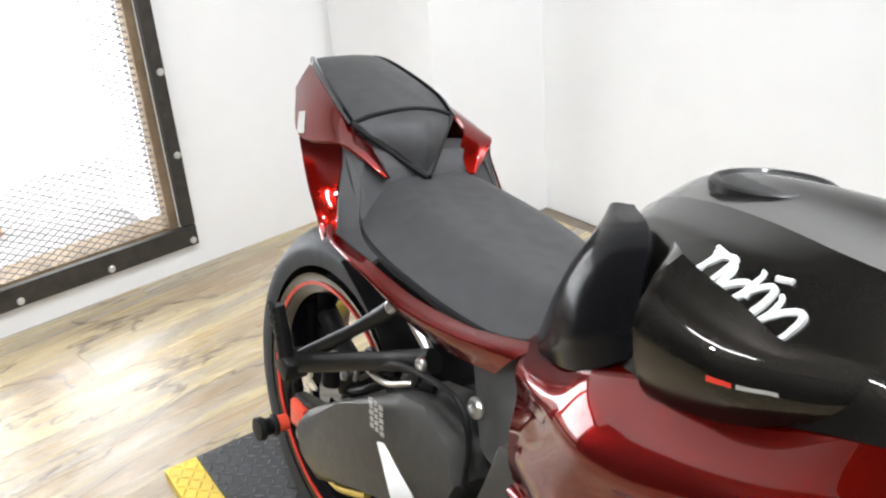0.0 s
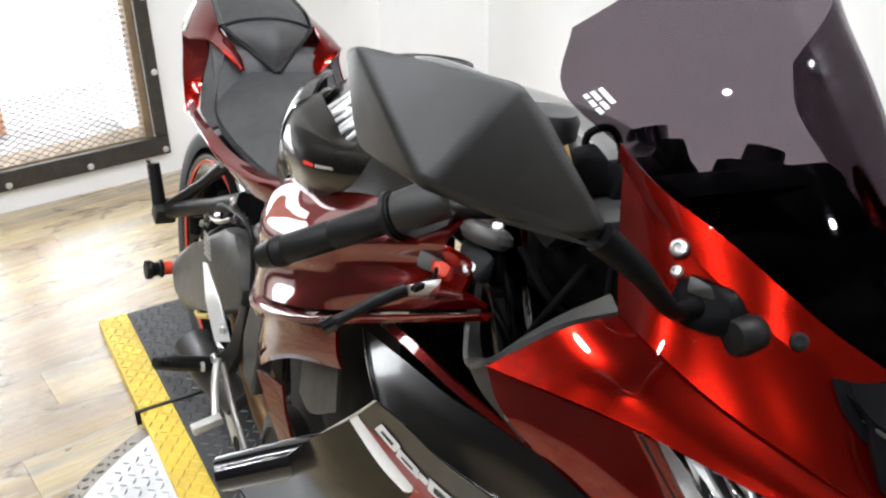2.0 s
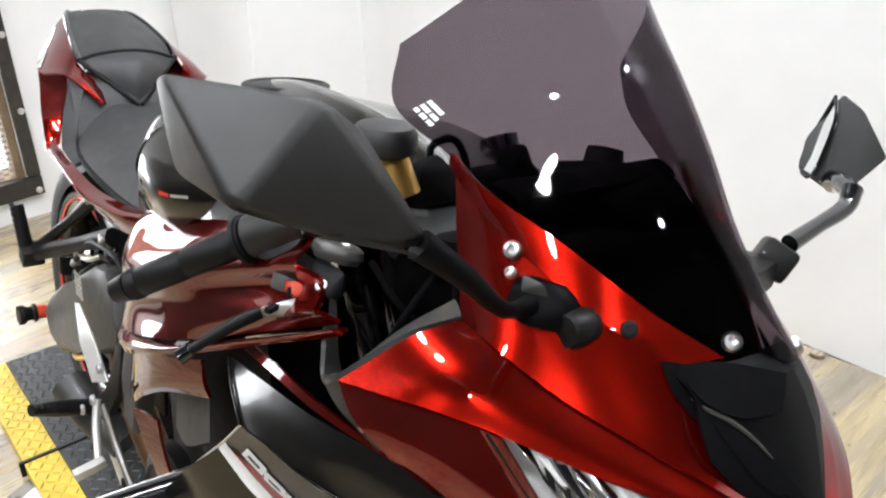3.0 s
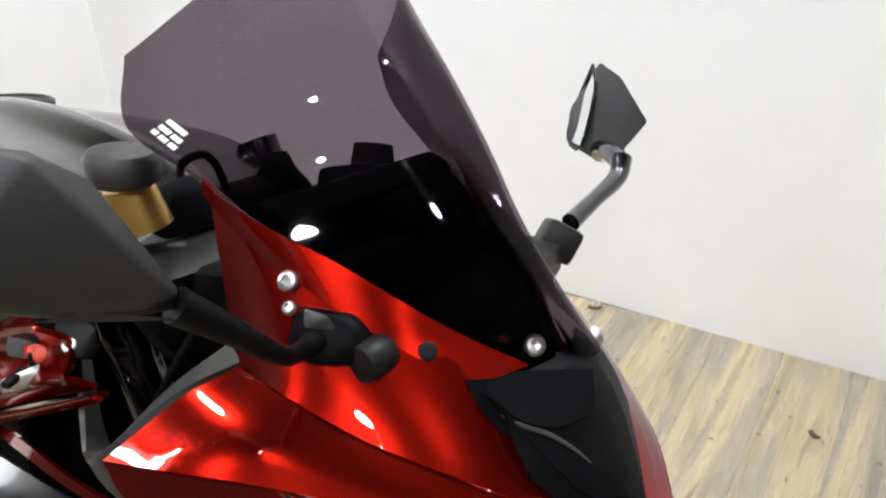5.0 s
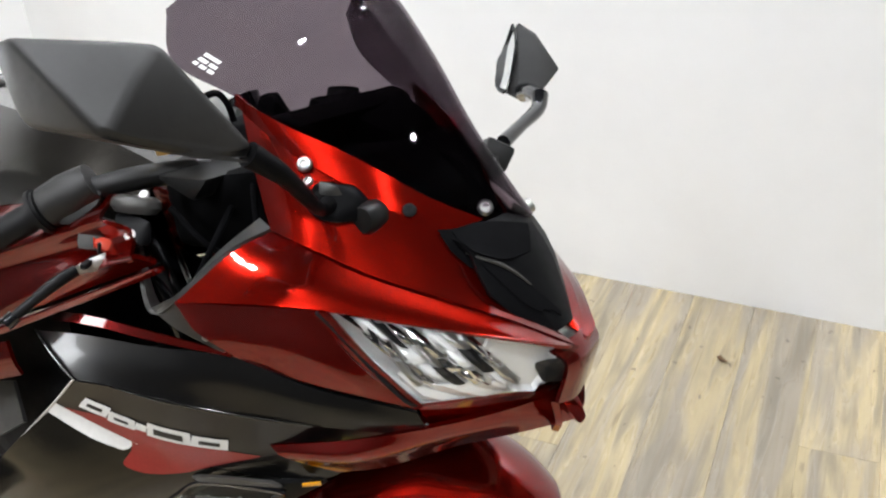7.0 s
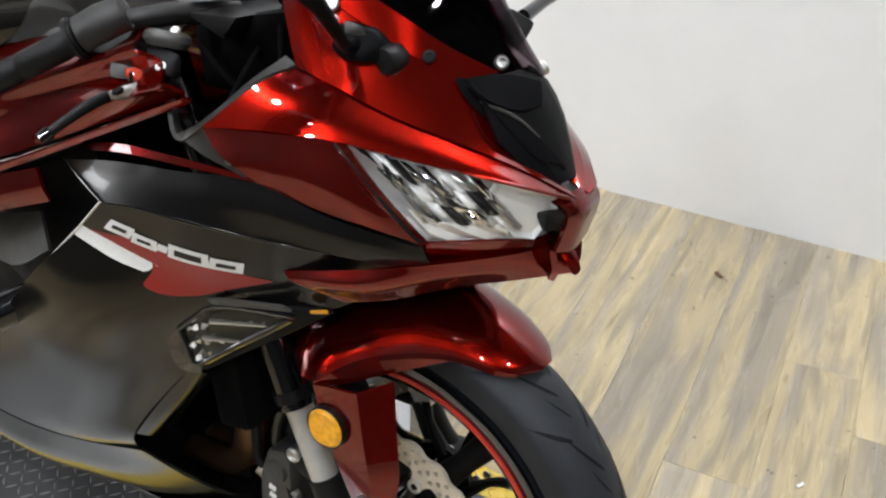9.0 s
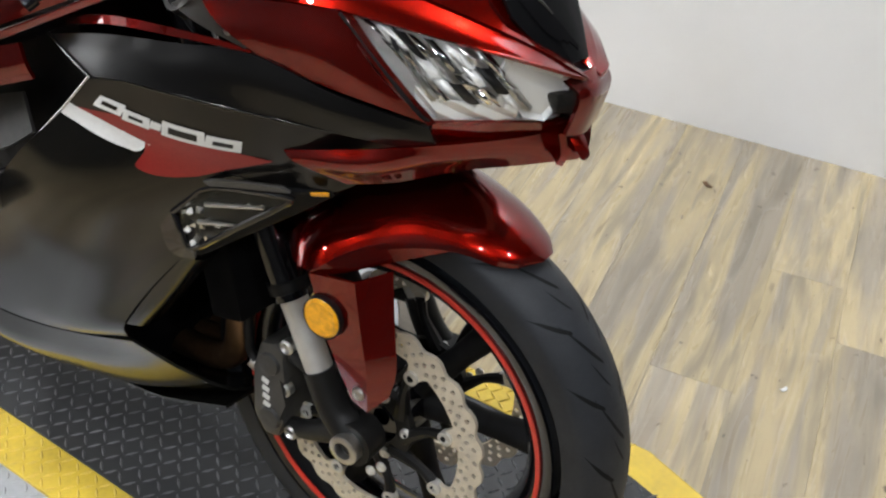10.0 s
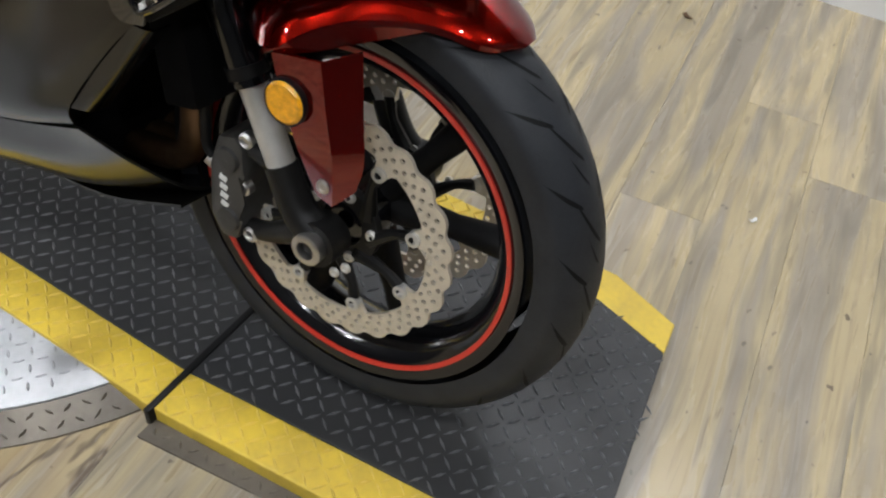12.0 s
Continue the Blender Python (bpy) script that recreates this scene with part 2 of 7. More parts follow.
def shell(rows, thick=0.003, nu=5, nv=5, side=1, away=(-0.5, 0.0, 0.6), bm=None, fair=0):
    """A curved panel through rows of points, with thickness towards the inside. side -1 mirrors it across the middle plane."""
    g = dense(rows, nu, nv)
    nr, nc = len(g), len(g[0])
    for _ in range(fair):       # evens out ripples between the fixed edges
        g = [[p if j in (0, nr - 1) or i in (0, nc - 1) else p * 0.4 + (g[j - 1][i] + g[j + 1][i] + g[j][i - 1] + g[j][i + 1]) * 0.15 for i, p in enumerate(r)] for j, r in enumerate(g)]
    if side < 0:
        g = [[across(p) for p in r] for r in g]
    bm = bm or bmesh.new()
    nrm, total = [], 0.0
    core = Vector(away)
    for j in range(nr):
        row = []
        for i in range(nc):
            u = g[j][min(i + 1, nc - 1)] - g[j][max(i - 1, 0)]
            v = g[min(j + 1, nr - 1)][i] - g[max(j - 1, 0)][i]
            w = u.cross(v)
            w = w.normalized() if w.length > 1e-9 else Vector((0, 0, 1))
            row.append(w)
            total += w.dot(g[j][i] - core)
        nrm.append(row)
    s = 1 if total > 0 else -1
    outer = [[bm.verts.new(p) for p in r] for r in g]
    inner = [[bm.verts.new(g[j][i] - nrm[j][i] * s * thick) for i in range(nc)] for j in range(nr)]
    for layer in (outer, inner):
        for j in range(nr - 1):
            for i in range(nc - 1):
                bm.faces.new((layer[j][i], layer[j][i + 1], layer[j + 1][i + 1], layer[j + 1][i]))
    for j in range(nr - 1):
        for i in (0, nc - 1):
            bm.faces.new((outer[j][i], outer[j + 1][i], inner[j + 1][i], inner[j][i]))
    for i in range(nc - 1):
        for j in (0, nr - 1):
            bm.faces.new((outer[j][i], outer[j][i + 1], inner[j][i + 1], inner[j][i]))
    return bm


def loft(rings, bm=None, caps=True):
    """Closed rings of equal count, joined into one skin."""
    bm = bm or bmesh.new()
    vs = [[bm.verts.new(p) for p in r] for r in rings]
    n = len(vs[0])
    for a, b in zip(vs, vs[1:]):
        for i in range(n):
            bm.faces.new((a[i], a[(i + 1) % n], b[(i + 1) % n], b[i]))
    if caps:
        bm.faces.new(vs[0])
        bm.faces.new(vs[-1][::-1])
    return bm


def tube(points, radius, seg=10, steps=5, bm=None, flat=1.0):
    """A round bar along a smooth path; radius may be a list, one for each point."""
    path = spline(points, steps) if len(points) > 2 else [Vector(p) for p in points]
    k = len(path)
    if isinstance(radius, (list, tuple)):
        rad = [radius[int(f)] + (radius[min(int(f) + 1, len(radius) - 1)] - radius[int(f)]) * (f - int(f)) for f in (i * (len(radius) - 1) / (k - 1) for i in range(k))]
    else:
        rad = [radius] * k
    rings, up = [], None
    for i, p in enumerate(path):
        d = (path[min(i + 1, k - 1)] - path[max(i - 1, 0)]).normalized()
        if up is None:
            up = d.orthogonal().normalized()
            if abs(d.z) < 0.9:
                up = (Vector((0, 0, 1)) - d * d.z).normalized()
        up = (up - d * up.dot(d)).normalized()
        side = d.cross(up)
        rings.append([p + up * math.cos(a) * rad[i] + side * math.sin(a) * rad[i] * flat for a in (2 * math.pi * s / seg for s in range(seg))])
    return loft(rings, bm)


def lathe(profile, centre, seg=96, axis="y", bm=None, closed=True):
    """Turns (radius, offset) pairs about an axle along y (or z)."""
    bm = bm or bmesh.new()
    cx, cy, cz = centre
    rings = []
    for s in range(seg):
        a = 2 * math.pi * s / seg
        c, d = math.cos(a), math.sin(a)
        rings.append([bm.verts.new((cx + r * c, cy + o, cz + r * d) if axis == "y" else (cx + r * c, cy + r * d, cz + o)) for r, o in profile])
    n = len(profile)
    for s in range(seg):
        a, b = rings[s], rings[(s + 1) % seg]
        for i in range(n if closed else n - 1):
            bm.faces.new((a[i], a[(i + 1) % n], b[(i + 1) % n], b[i]))
    return bm


def plate(outline, y0, y1, bevel=0.002, bm=None, fn=None):
    """A flat piece: an outline in x and z, from y0 to y1, with broken edges. fn moves every point."""
    own = bmesh.new()
    a = [own.verts.new((x, y0, z)) for x, z in outline]
    b = [own.verts.new((x, y1, z)) for x, z in outline]
    own.faces.new(a)
    own.faces.new(b[::-1])
    n = len(a)
    for i in range(n):
        own.faces.new((a[i], b[i], b[(i + 1) % n], a[(i + 1) % n]))
    if bevel:
        bmesh.ops.bevel(own, geom=own.edges[:], offset=bevel, segments=2, affect="EDGES", profile=0.6)
    if fn:
        for v in own.verts:
            v.co = fn(v.co)
    if bm is None:
        return own
    merge(bm, own)
    return bm


def merge(bm, other):
    me = bpy.data.meshes.new("tmp")
    other.to_mesh(me)
    other.free()
    bm.from_mesh(me)
    bpy.data.meshes.remove(me)


def hull(points, bevel=0.004, seg=2):
    bm = bmesh.new()
    vs = [bm.verts.new(p) for p in points]
    bmesh.ops.convex_hull(bm, input=vs)
    loose = [v for v in bm.verts if not v.link_faces]
    bmesh.ops.delete(bm, geom=loose, context="VERTS")
    bmesh.ops.dissolve_limit(bm, angle_limit=radians(2), verts=bm.verts[:], edges=bm.edges[:])
    if bevel:
        bmesh.ops.bevel(bm, geom=bm.edges[:], offset=bevel, segments=seg, affect="EDGES", profile=0.6)
    return bm


def block(size, at, turn=(0, 0, 0), bevel=0.003, bm=None):
    own = bmesh.new()
    bmesh.ops.create_cube(own, size=1, matrix=pose(*at, *turn) @ Matrix.Diagonal((*size, 1)))
    if bevel:
        bmesh.ops.bevel(own, geom=own.edges[:], offset=bevel, segments=2, affect="EDGES", profile=0.6)
    if bm is None:
        return own
    merge(bm, own)
    return bm


def bolt_head(at, axis=(0, -1, 0), r=0.005, h=0.003, bm=None):
    """A button-head screw with a socket."""
    own = bmesh.new()
    prof = [(r, 0), (r, h * 0.45), (r * 0.8, h * 0.9), (r * 0.5, h), (r * 0.45, h * 0.55), (0.0001, h * 0.5)]
    lathe(prof, (0, 0, 0), 14, "z", own, closed=False)
    m = Vector(axis).to_track_quat("Z", "Y").to_matrix().to_4x4()
    bmesh.ops.transform(own, matrix=Matrix.Translation(at) @ m, verts=own.verts)
    if bm is None:
        return own
    merge(bm, own)
    return bm


def flat_shape(outlines, depth, place):
    """A plate with real holes, from flat outlines (the first is the rim)."""
    cu = bpy.data.curves.new("flat", "CURVE")
    cu.dimensions, cu.fill_mode, cu.extrude, cu.bevel_depth = "2D", "BOTH", depth / 2, 0.0
    for pts in outlines:
        sp = cu.splines.new("POLY")
        sp.points.add(len(pts) - 1)
        for q, (x, y) in zip(sp.points, pts):
            q.co = (x, y, 0, 1)
        sp.use_cyclic_u = True
    ob = bpy.data.objects.new("flat", cu)
    me = bpy.data.meshes.new_from_object(ob)
    bpy.data.objects.remove(ob)
    bpy.data.curves.remove(cu)
    bm = bmesh.new()
    bm.from_mesh(me)
    bpy.data.meshes.remove(me)
    bmesh.ops.remove_doubles(bm, verts=bm.verts, dist=1e-6)
    bmesh.ops.transform(bm, matrix=place, verts=bm.verts)
    return bm


def circle(r, n=24, cx=0.0, cy=0.0, start=0.0):
    return [(cx + r * math.cos(start + 2 * math.pi * i / n), cy + r * math.sin(start + 2 * math.pi * i / n)) for i in range(n)]


def both(name, make, mat, parent, label=""):
    """The same part on the right and, mirrored, on the left."""
    return [part(name, make(s), mat, parent, label) for s in (1, -1)]


def flip(points, side):
    return [tuple(p) if side > 0 else tuple(across(p)) for p in points]


def centred(points):
    """Points given about the middle plane."""
    return [(p[0], p[1] + mid(p[0], p[2]), p[2]) for p in points]


def skin_point(p, targets, lift):
    """The nearest point on the given parts' skin, lifted a little outwards."""
    best = None
    for ob in targets:
        hit, loc, nor, _ = ob.closest_point_on_mesh(Vector(p))
        if hit and (best is None or (loc - Vector(p)).length < best[0]):
            best = ((loc - Vector(p)).length, loc, nor)
    return best[1] + best[2] * lift


def printed(name, rows, targets, mat, parent, label="", lift=0.0008, nu=4, nv=3, push=(0, -0.012, 0.004)):
    """A thin print or sticker laid on the skin of the given parts."""
    g = dense(rows, nu, nv)
    own = bmesh.new()
    top = [[own.verts.new(skin_point(p + Vector(push), targets, lift)) for p in r] for r in g]
    for a, b in zip(top, top[1:]):
        for i in range(len(a) - 1):
            own.faces.new((a[i], a[i + 1], b[i + 1], b[i]))
    return part(name, own, mat, parent, label)


# ---- the room ----
SKEW = radians(5.1)          # the room's walls stand askew to the mat
TO_ROOM = Matrix.Rotation(SKEW, 4, "Z")
WEST, NORTH, NOOK_X, NOOK_Y = -2.765, 1.505, -2.249, 1.124      # along the room's own axes


def room_box(name, lo, hi, mat, label, bevel=0.0, kind="structure"):
    size = [b - a for a, b in zip(lo, hi)]
    bm = block(size, [(a + b) / 2 for a, b in zip(lo, hi)], bevel=bevel)
    bmesh.ops.transform(bm, matrix=TO_ROOM, verts=bm.verts)
    return tagged(part(name, bm, mat, smooth=False), label, kind=kind)


H = 2.9
WIN_Y0, WIN_Y1, WIN_Z0, WIN_Z1 = -0.66, 0.496, 0.136, 1.02
floor = room_box("floor", (-4.2, -3.6, -0.2), (3.6, 2.2, -0.004), FLOOR_BASE, "wood-look vinyl plank floor in tan and grey")
nw = room_box("wall_north", (-3.2, NORTH, 0), (3.4, NORTH + 0.12, H), WALL, "plain white painted wall")
nw.matrix_world = Matrix.Translation((0.1, 1.52, 0)) @ Matrix.Rotation(radians(-1.6), 4, "Z") @ Matrix.Translation((-0.1, -1.52, 0))
room_box("wall_nook", (WEST, NOOK_Y, 0), (NOOK_X, NORTH + 0.2, H), WALL, "white boxed-out corner of the wall")
room_box("wall_west", (WEST - 0.14, WIN_Y1, 0), (WEST, NORTH + 0.2, H), WALL, "white wall beside the screened window")
room_box("wall_west_below", (WEST - 0.14, WIN_Y0, 0), (WEST, WIN_Y1, WIN_Z0), WALL, "white wall strip under the window")
room_box("wall_west_above", (WEST - 0.14, WIN_Y0, WIN_Z1), (WEST, WIN_Y1, H), WALL, "white wall above the window")
# Unseen walls and ceiling, added dark to deepen reflections on the motorcycle.
room_box("wall_west_far", (WEST - 0.14, -3.5, 0), (WEST, WIN_Y0, H), DARK_WALL, "unseen wall past the window, dark to keep reflections deep")
room_box("wall_south", (-3.2, -3.5, 0), (3.4, -3.38, H), DARK_WALL, "unseen wall across the room, dark to keep reflections deep")
room_box("wall_east", (3.3, -3.4, 0), (3.42, NORTH, H), DARK_WALL, "unseen wall across the room, dark to keep reflections deep")
room_box("ceiling", (-3.2, -3.5, H), (3.42, NORTH + 0.4, H + 0.1), CEILING, "unseen ceiling, dark to keep reflections deep")


# window: steel angle frame, expanded metal, timber and posts behind it
def window():
    w = new("window_1")
    w.matrix_world = TO_ROOM
    x = WEST + 0.012
    for nm, lo, hi in (("frame_rail", (WIN_Y0 - 0.06, WIN_Z0 - 0.055), (WIN_Y1 + 0.042, WIN_Z0 + 0.010)), ("frame_rail", (WIN_Y0 - 0.06, WIN_Z1 - 0.01), (WIN_Y1 + 0.042, WIN_Z1 + 0.05)),
                       ("frame_stile", (WIN_Y1 + 0.000, WIN_Z0 + 0.014), (WIN_Y1 + 0.042, WIN_Z1 - 0.012)), ("frame_stile", (WIN_Y0 - 0.06, WIN_Z0 + 0.014), (WIN_Y0 + 0.01, WIN_Z1 - 0.012))):
        part(nm, block((0.022, hi[0] - lo[0], hi[1] - lo[1]), (x, (lo[0] + hi[0]) / 2, (lo[1] + hi[1]) / 2), bevel=0.003), STEEL_FRAME, w, "black angle-iron frame with worn edges", False)
    part("reveal", block((0.05, 0.03, WIN_Z1 - WIN_Z0), (WEST - 0.032, WIN_Y1 - 0.014, (WIN_Z0 + WIN_Z1) / 2), bevel=0.002), RAW_WOOD, w, "bare timber reveal", False)
    part("sill", block((0.12, WIN_Y1 - WIN_Y0, 0.02), (WEST - 0.07, (WIN_Y0 + WIN_Y1) / 2, WIN_Z0 + 0.004), bevel=0.002), RAW_WOOD, w, "timber sill", False)
    for i in range(8):
        part("screw", bolt_head((x + 0.011, WIN_Y1 + 0.024 - i * 0.263, WIN_Z0 - 0.038), (1, 0, 0), 0.011, 0.006), ALLOY, w, "pale screw head")
    for i in range(6):
        part("screw", bolt_head((x + 0.011, WIN_Y1 + 0.028, WIN_Z0 + 0.24 + i * 0.252), (1, 0, 0), 0.011, 0.006), ALLOY, w, "pale screw head")
    # expanded metal: diamonds of thin strands
    bm = bmesh.new()
    py, pz, t = 0.036, 0.0205, 0.0016
    ny, nz = int((WIN_Y1 - 0.03 - WIN_Y0) / py), int((WIN_Z1 - WIN_Z0) / pz)
    ends = WIN_Y1 - 0.02
    for i in range(ny):
        for j in range(nz):
            y0 = ends - (i + 1) * py
            z0 = WIN_Z0 + j * pz
            for (ya, za), (yb, zb) in (((0, pz / 2), (py / 2, 0)), ((py / 2, 0), (py, pz / 2)), ((py, pz / 2), (py / 2, pz)), ((py / 2, pz), (0, pz / 2))):
                a, b = Vector((WEST - 0.012, y0 + ya, z0 + za)), Vector((WEST - 0.012, y0 + yb, z0 + zb))
                o = Vector((0.0015, 0, t))
                q = Vector((-0.0015, 0, t))
                vs = [bm.verts.new(v) for v in (a - o, a + q, a + o, b - o, b + q, b + o)]
                bm.faces.new((vs[0], vs[1], vs[4], vs[3]))
                bm.faces.new((vs[1], vs[2], vs[5], vs[4]))
    tagged(part("mesh_screen", bm, MESH, w, "grey expanded-metal screen", False), kind="stuff")
    tagged(w, "floor-level window behind grey expanded metal in a black steel frame", "window", kind="structure")
    for y in (0.06,):
        post = part("fence_post", block((0.12, 0.11, 2.2), (WEST - 0.60, y, 1.1), bevel=0.006), ORANGE_WOOD, None, "", False)
        post.matrix_world = TO_ROOM
        tagged(post, "weathered orange timber post standing outside the window", "post")
    jamb = part("outer_jamb", block((0.34, 0.10, 1.2), (WEST - 0.330, WIN_Y1 + 0.046, 0.65), bevel=0.004), WALL, None, "", False)
    jamb.matrix_world = TO_ROOM
    tagged(jamb, "white outer jamb beside the window", kind="structure")
    ledge = part("outside_ledge", block((0.9, 3.2, 0.12), (WEST - 0.60, -0.6, 0.02), bevel=0.01), material("outside_concrete", (0.30, 0.29, 0.28), 0.8, 0, 0, 0.3, 8, 0.2, 60), None, "", False)
    ledge.matrix_world = TO_ROOM
    tagged(ledge, "pale concrete strip outside the window", kind="structure")
    bm = bmesh.new()
    bmesh.ops.create_grid(bm, x_segments=1, y_segments=1, size=1, matrix=pose(WEST - 1.3, -0.7, 1.3, 0, 90, 0) @ Matrix.Diagonal((1.9, 2.6, 1, 1)))
    sheet = part("backdrop", bm, DAYLIGHT, None, "", False)
    sheet.matrix_world = TO_ROOM
    tagged(sheet, "overexposed daylight outside", kind="structure")


window()


# ceiling lamps: twin tube battens
def batten(x, y, turn, first=None):
    if first:
        return copy_thing(first, pose(x, y, H - 0.03, 0, 0, turn))
    lamp = new("ceiling_lamp")
    lamp.matrix_world = pose(x, y, H - 0.03, 0, 0, turn)
    part("housing", block((1.24, 0.16, 0.05), (0, 0, 0), bevel=0.008), CEILING, lamp, "white enamelled housing")
    for k in (-0.05, 0.05):
        part("lamp_tube", tube([(-0.59, k, -0.045), (0.59, k, -0.045)], 0.015, 10), TUBE, lamp, "glowing white tube")
    return tagged(lamp, "twin-tube ceiling lamp with a white housing", "ceiling lamp")


batten(-1.65, -1.9, 5)


def downlight(x, y, first=None):
    if first:
        return copy_thing(first, pose(x, y, H))
    lamp = new("downlight")
    lamp.matrix_world = pose(x, y, H)
    part("trim_ring", lathe([(0.072, 0.0), (0.072, -0.012), (0.088, -0.010), (0.095, -0.002), (0.095, 0.0)], (0, 0, 0), 40, "z"), ALLOY, lamp, "pale trim ring")
    part("lamp_disc", lathe([(0.071, -0.006), (0.0001, -0.006)], (0, 0, 0), 32, "z", closed=False), SPOT, lamp, "glowing white disc")
    return tagged(lamp, "round white downlight set in the dark ceiling", "downlight", "ceiling downlights")


first_spot = downlight(0.30, -1.10)
for x, y in ((-0.85, -0.30), (-0.1, -2.6), (-1.9, -2.6), (1.5, -2.4), (2.3, -0.9), (-0.9, 1.15), (0.55, 1.28)):
    downlight(x, y, first_spot)

# lift turntable: bright tread-plate disc with a dull skirt, mostly under the mat
MAT_Z = 0.0306


def lugs(bm, spots, z, length=0.0240, wide=0.0050, high=0.0030, keep=None):
    """Raised almond-shaped treads: rows of (x, y, angle)."""
    for x, y, a in spots:
        c, s = math.cos(a), math.sin(a)
        pts = []
        for u, v, h in ((-1, 0, 0), (0, -1, 0), (1, 0, 0), (0, 1, 0), (-0.45, 0, 1), (0.45, 0, 1)):
            px, py = u * length / 2, v * wide / 2
            pts.append(bm.verts.new((x + px * c - py * s, y + px * s + py * c, z + (h * high) - 0.0002)))
        e, b, w_, t, p, q = pts
        for f in ((e, b, p), (b, q, p), (b, w_, q), (w_, t, q), (t, p, q), (t, e, p)):
            bm.faces.new(f)


def tread_spots(x0, x1, y0, y1, pitch=0.0205, jitter=0.0, inside=None):
    out = []
    nx, ny = int((x1 - x0) / pitch), int((y1 - y0) / pitch)
    for i in range(nx):
        for j in range(ny):
            x, y = x0 + (i + 0.5) * (x1 - x0) / nx, y0 + (j + 0.5) * (y1 - y0) / ny
            if inside is None or inside(x, y):
                out.append((x, y, radians(45 if (i + j) % 2 else -45) + radians(8)))
    return out


MX0, MX1, MY1 = -1.838, 0.420, 0.397


def near(x):
    """The mat's edge on the open side; the front piece lies a little askew."""
    return -0.175 - 0.0175 * (x + 1.838) if x < -0.18 else -0.204 + 0.078 * (x + 0.18)


MY0 = near(-0.8)
BAND = 0.072


def slab(poly, z0, z1, bevel=0.002):
    bm = bmesh.new()
    a, b = [bm.verts.new((x, y, z0)) for x, y in poly], [bm.verts.new((x, y, z1)) for x, y in poly]
    bm.faces.new(a[::-1])
    bm.faces.new(b)
    for i in range(len(a)):
        j = (i + 1) % len(a)
        bm.faces.new((a[i], a[j], b[j], b[i]))
    bmesh.ops.bevel(bm, geom=bm.edges[:], offset=bevel, segments=2, affect="EDGES", profile=0.6)
    return bm


def mat():
    m = new("floor_mat")
    for a, b in ((MX0, -1.402), (-1.394, -0.186), (-0.178, MX1)):
        front = b > 0
        fld = [(a, near(a) + BAND), (b, near(b) + BAND)] + ([(0.365, 0.292), (0.225, 0.337), (a, 0.337)] if front else [(b, MY1 - BAND), (a, MY1 - BAND)])
        far_edge = [(a, 0.3375), (0.225, 0.3375), (0.3655, 0.2925), (0.358, 0.354), (0.24, MY1), (a, MY1)] if front else [(a, MY1 - BAND + 0.0005), (b, MY1 - BAND + 0.0005), (b, MY1), (a, MY1)]
        near_edge = [(a, near(a)), (b, near(b)), (b, near(b) + BAND - 0.0005), (a, near(a) + BAND - 0.0005)]
        part("rubber_field", slab(fld, 0, MAT_Z), MAT_BLACK, m, "black tread-pattern rubber", False)
        for poly in (near_edge, far_edge):
            part("yellow_edge", slab(poly, 0, MAT_Z, 0.003), MAT_YELLOW, m, "scuffed yellow safety edge", False)
        end = lambda x, y: (not front) or (x < 0.405 - 0.10 * (y + 0.02) and y < 0.34 - max(0, x - 0.21) * 0.33)
        bm = bmesh.new()
        lugs(bm, tread_spots(a + 0.004, b - 0.004, min(near(a), near(b)) + BAND + 0.006, MY1 - BAND, inside=lambda x, y: end(x, y) and y > near(x) + BAND + 0.008), MAT_Z)
        tagged(part("tread", bm, TREAD_GLINT_WORN, m, "raised rubber treads", False), kind="stuff")
        bm = bmesh.new()
        for k in (0.14, 0.38, 0.62, 0.86):
            n = int((b - a) / 0.0215)
            lugs(bm, [(a + (i + 0.5) * (b - a) / n, near(a + (i + 0.5) * (b - a) / n) + BAND * k, radians((45 if (i + int(k * 4)) % 2 else -45) + 8)) for i in range(n)], MAT_Z)
            lugs(bm, [(a + (i + 0.5) * (b - a) / n, MY1 - BAND * k * (0.8 if front else 1), radians((45 if (i + int(k * 4)) % 2 else -45) + 8)) for i in range(n) if a + (i + 0.5) * (b - a) / n < 0.22], MAT_Z)
        tagged(part("tread", bm, YELLOW_GLINT_WORN, m, "raised yellow treads", False), kind="stuff")
    for x in (-1.398, -0.182):
        part("joint_strip", block((0.010, MY1 - near(x) + 0.012, MAT_Z + 0.004), (x, (near(x) + MY1) / 2 - 0.004, MAT_Z / 2 + 0.001), bevel=0.002), SOFT_RUBBER, m, "black joint strip")
    tagged(m, "black tread-pattern floor mat with yellow edges under the motorcycle", "floor mat")


mat()


def edge_strip():
    """Thin dull tread plate that shows past the mat's front piece."""
    width = lambda x: 0.034 - 0.040 * (x + 0.18)
    xs = [-0.180 + 0.045 * i for i in range(12)]
    strip = part("tread_strip", slab([(x, near(x + 0.001) - width(x)) for x in xs] + [(xs[-1], near(xs[-1]) - 0.001), (xs[0], near(-0.17) - 0.001)], 0, 0.005, 0.001), BASE_GREY, None, "", False)
    bm = bmesh.new()
    lugs(bm, [(x, near(x) - width(x) * 0.5, radians(45 if i % 2 else -45)) for i, x in enumerate(-0.165 + 0.021 * k for k in range(20))], 0.005, 0.018, 0.005, 0.002)
    tagged(part("tread", bm, BASE_GREY, strip, "raised dull treads", False), kind="stuff")
    tagged(strip, "dull brown tread-plate strip beside the mat's yellow edge", "tread strip")


edge_strip()
DISC_C, DISC_R = (-0.785, 0.099), 0.603


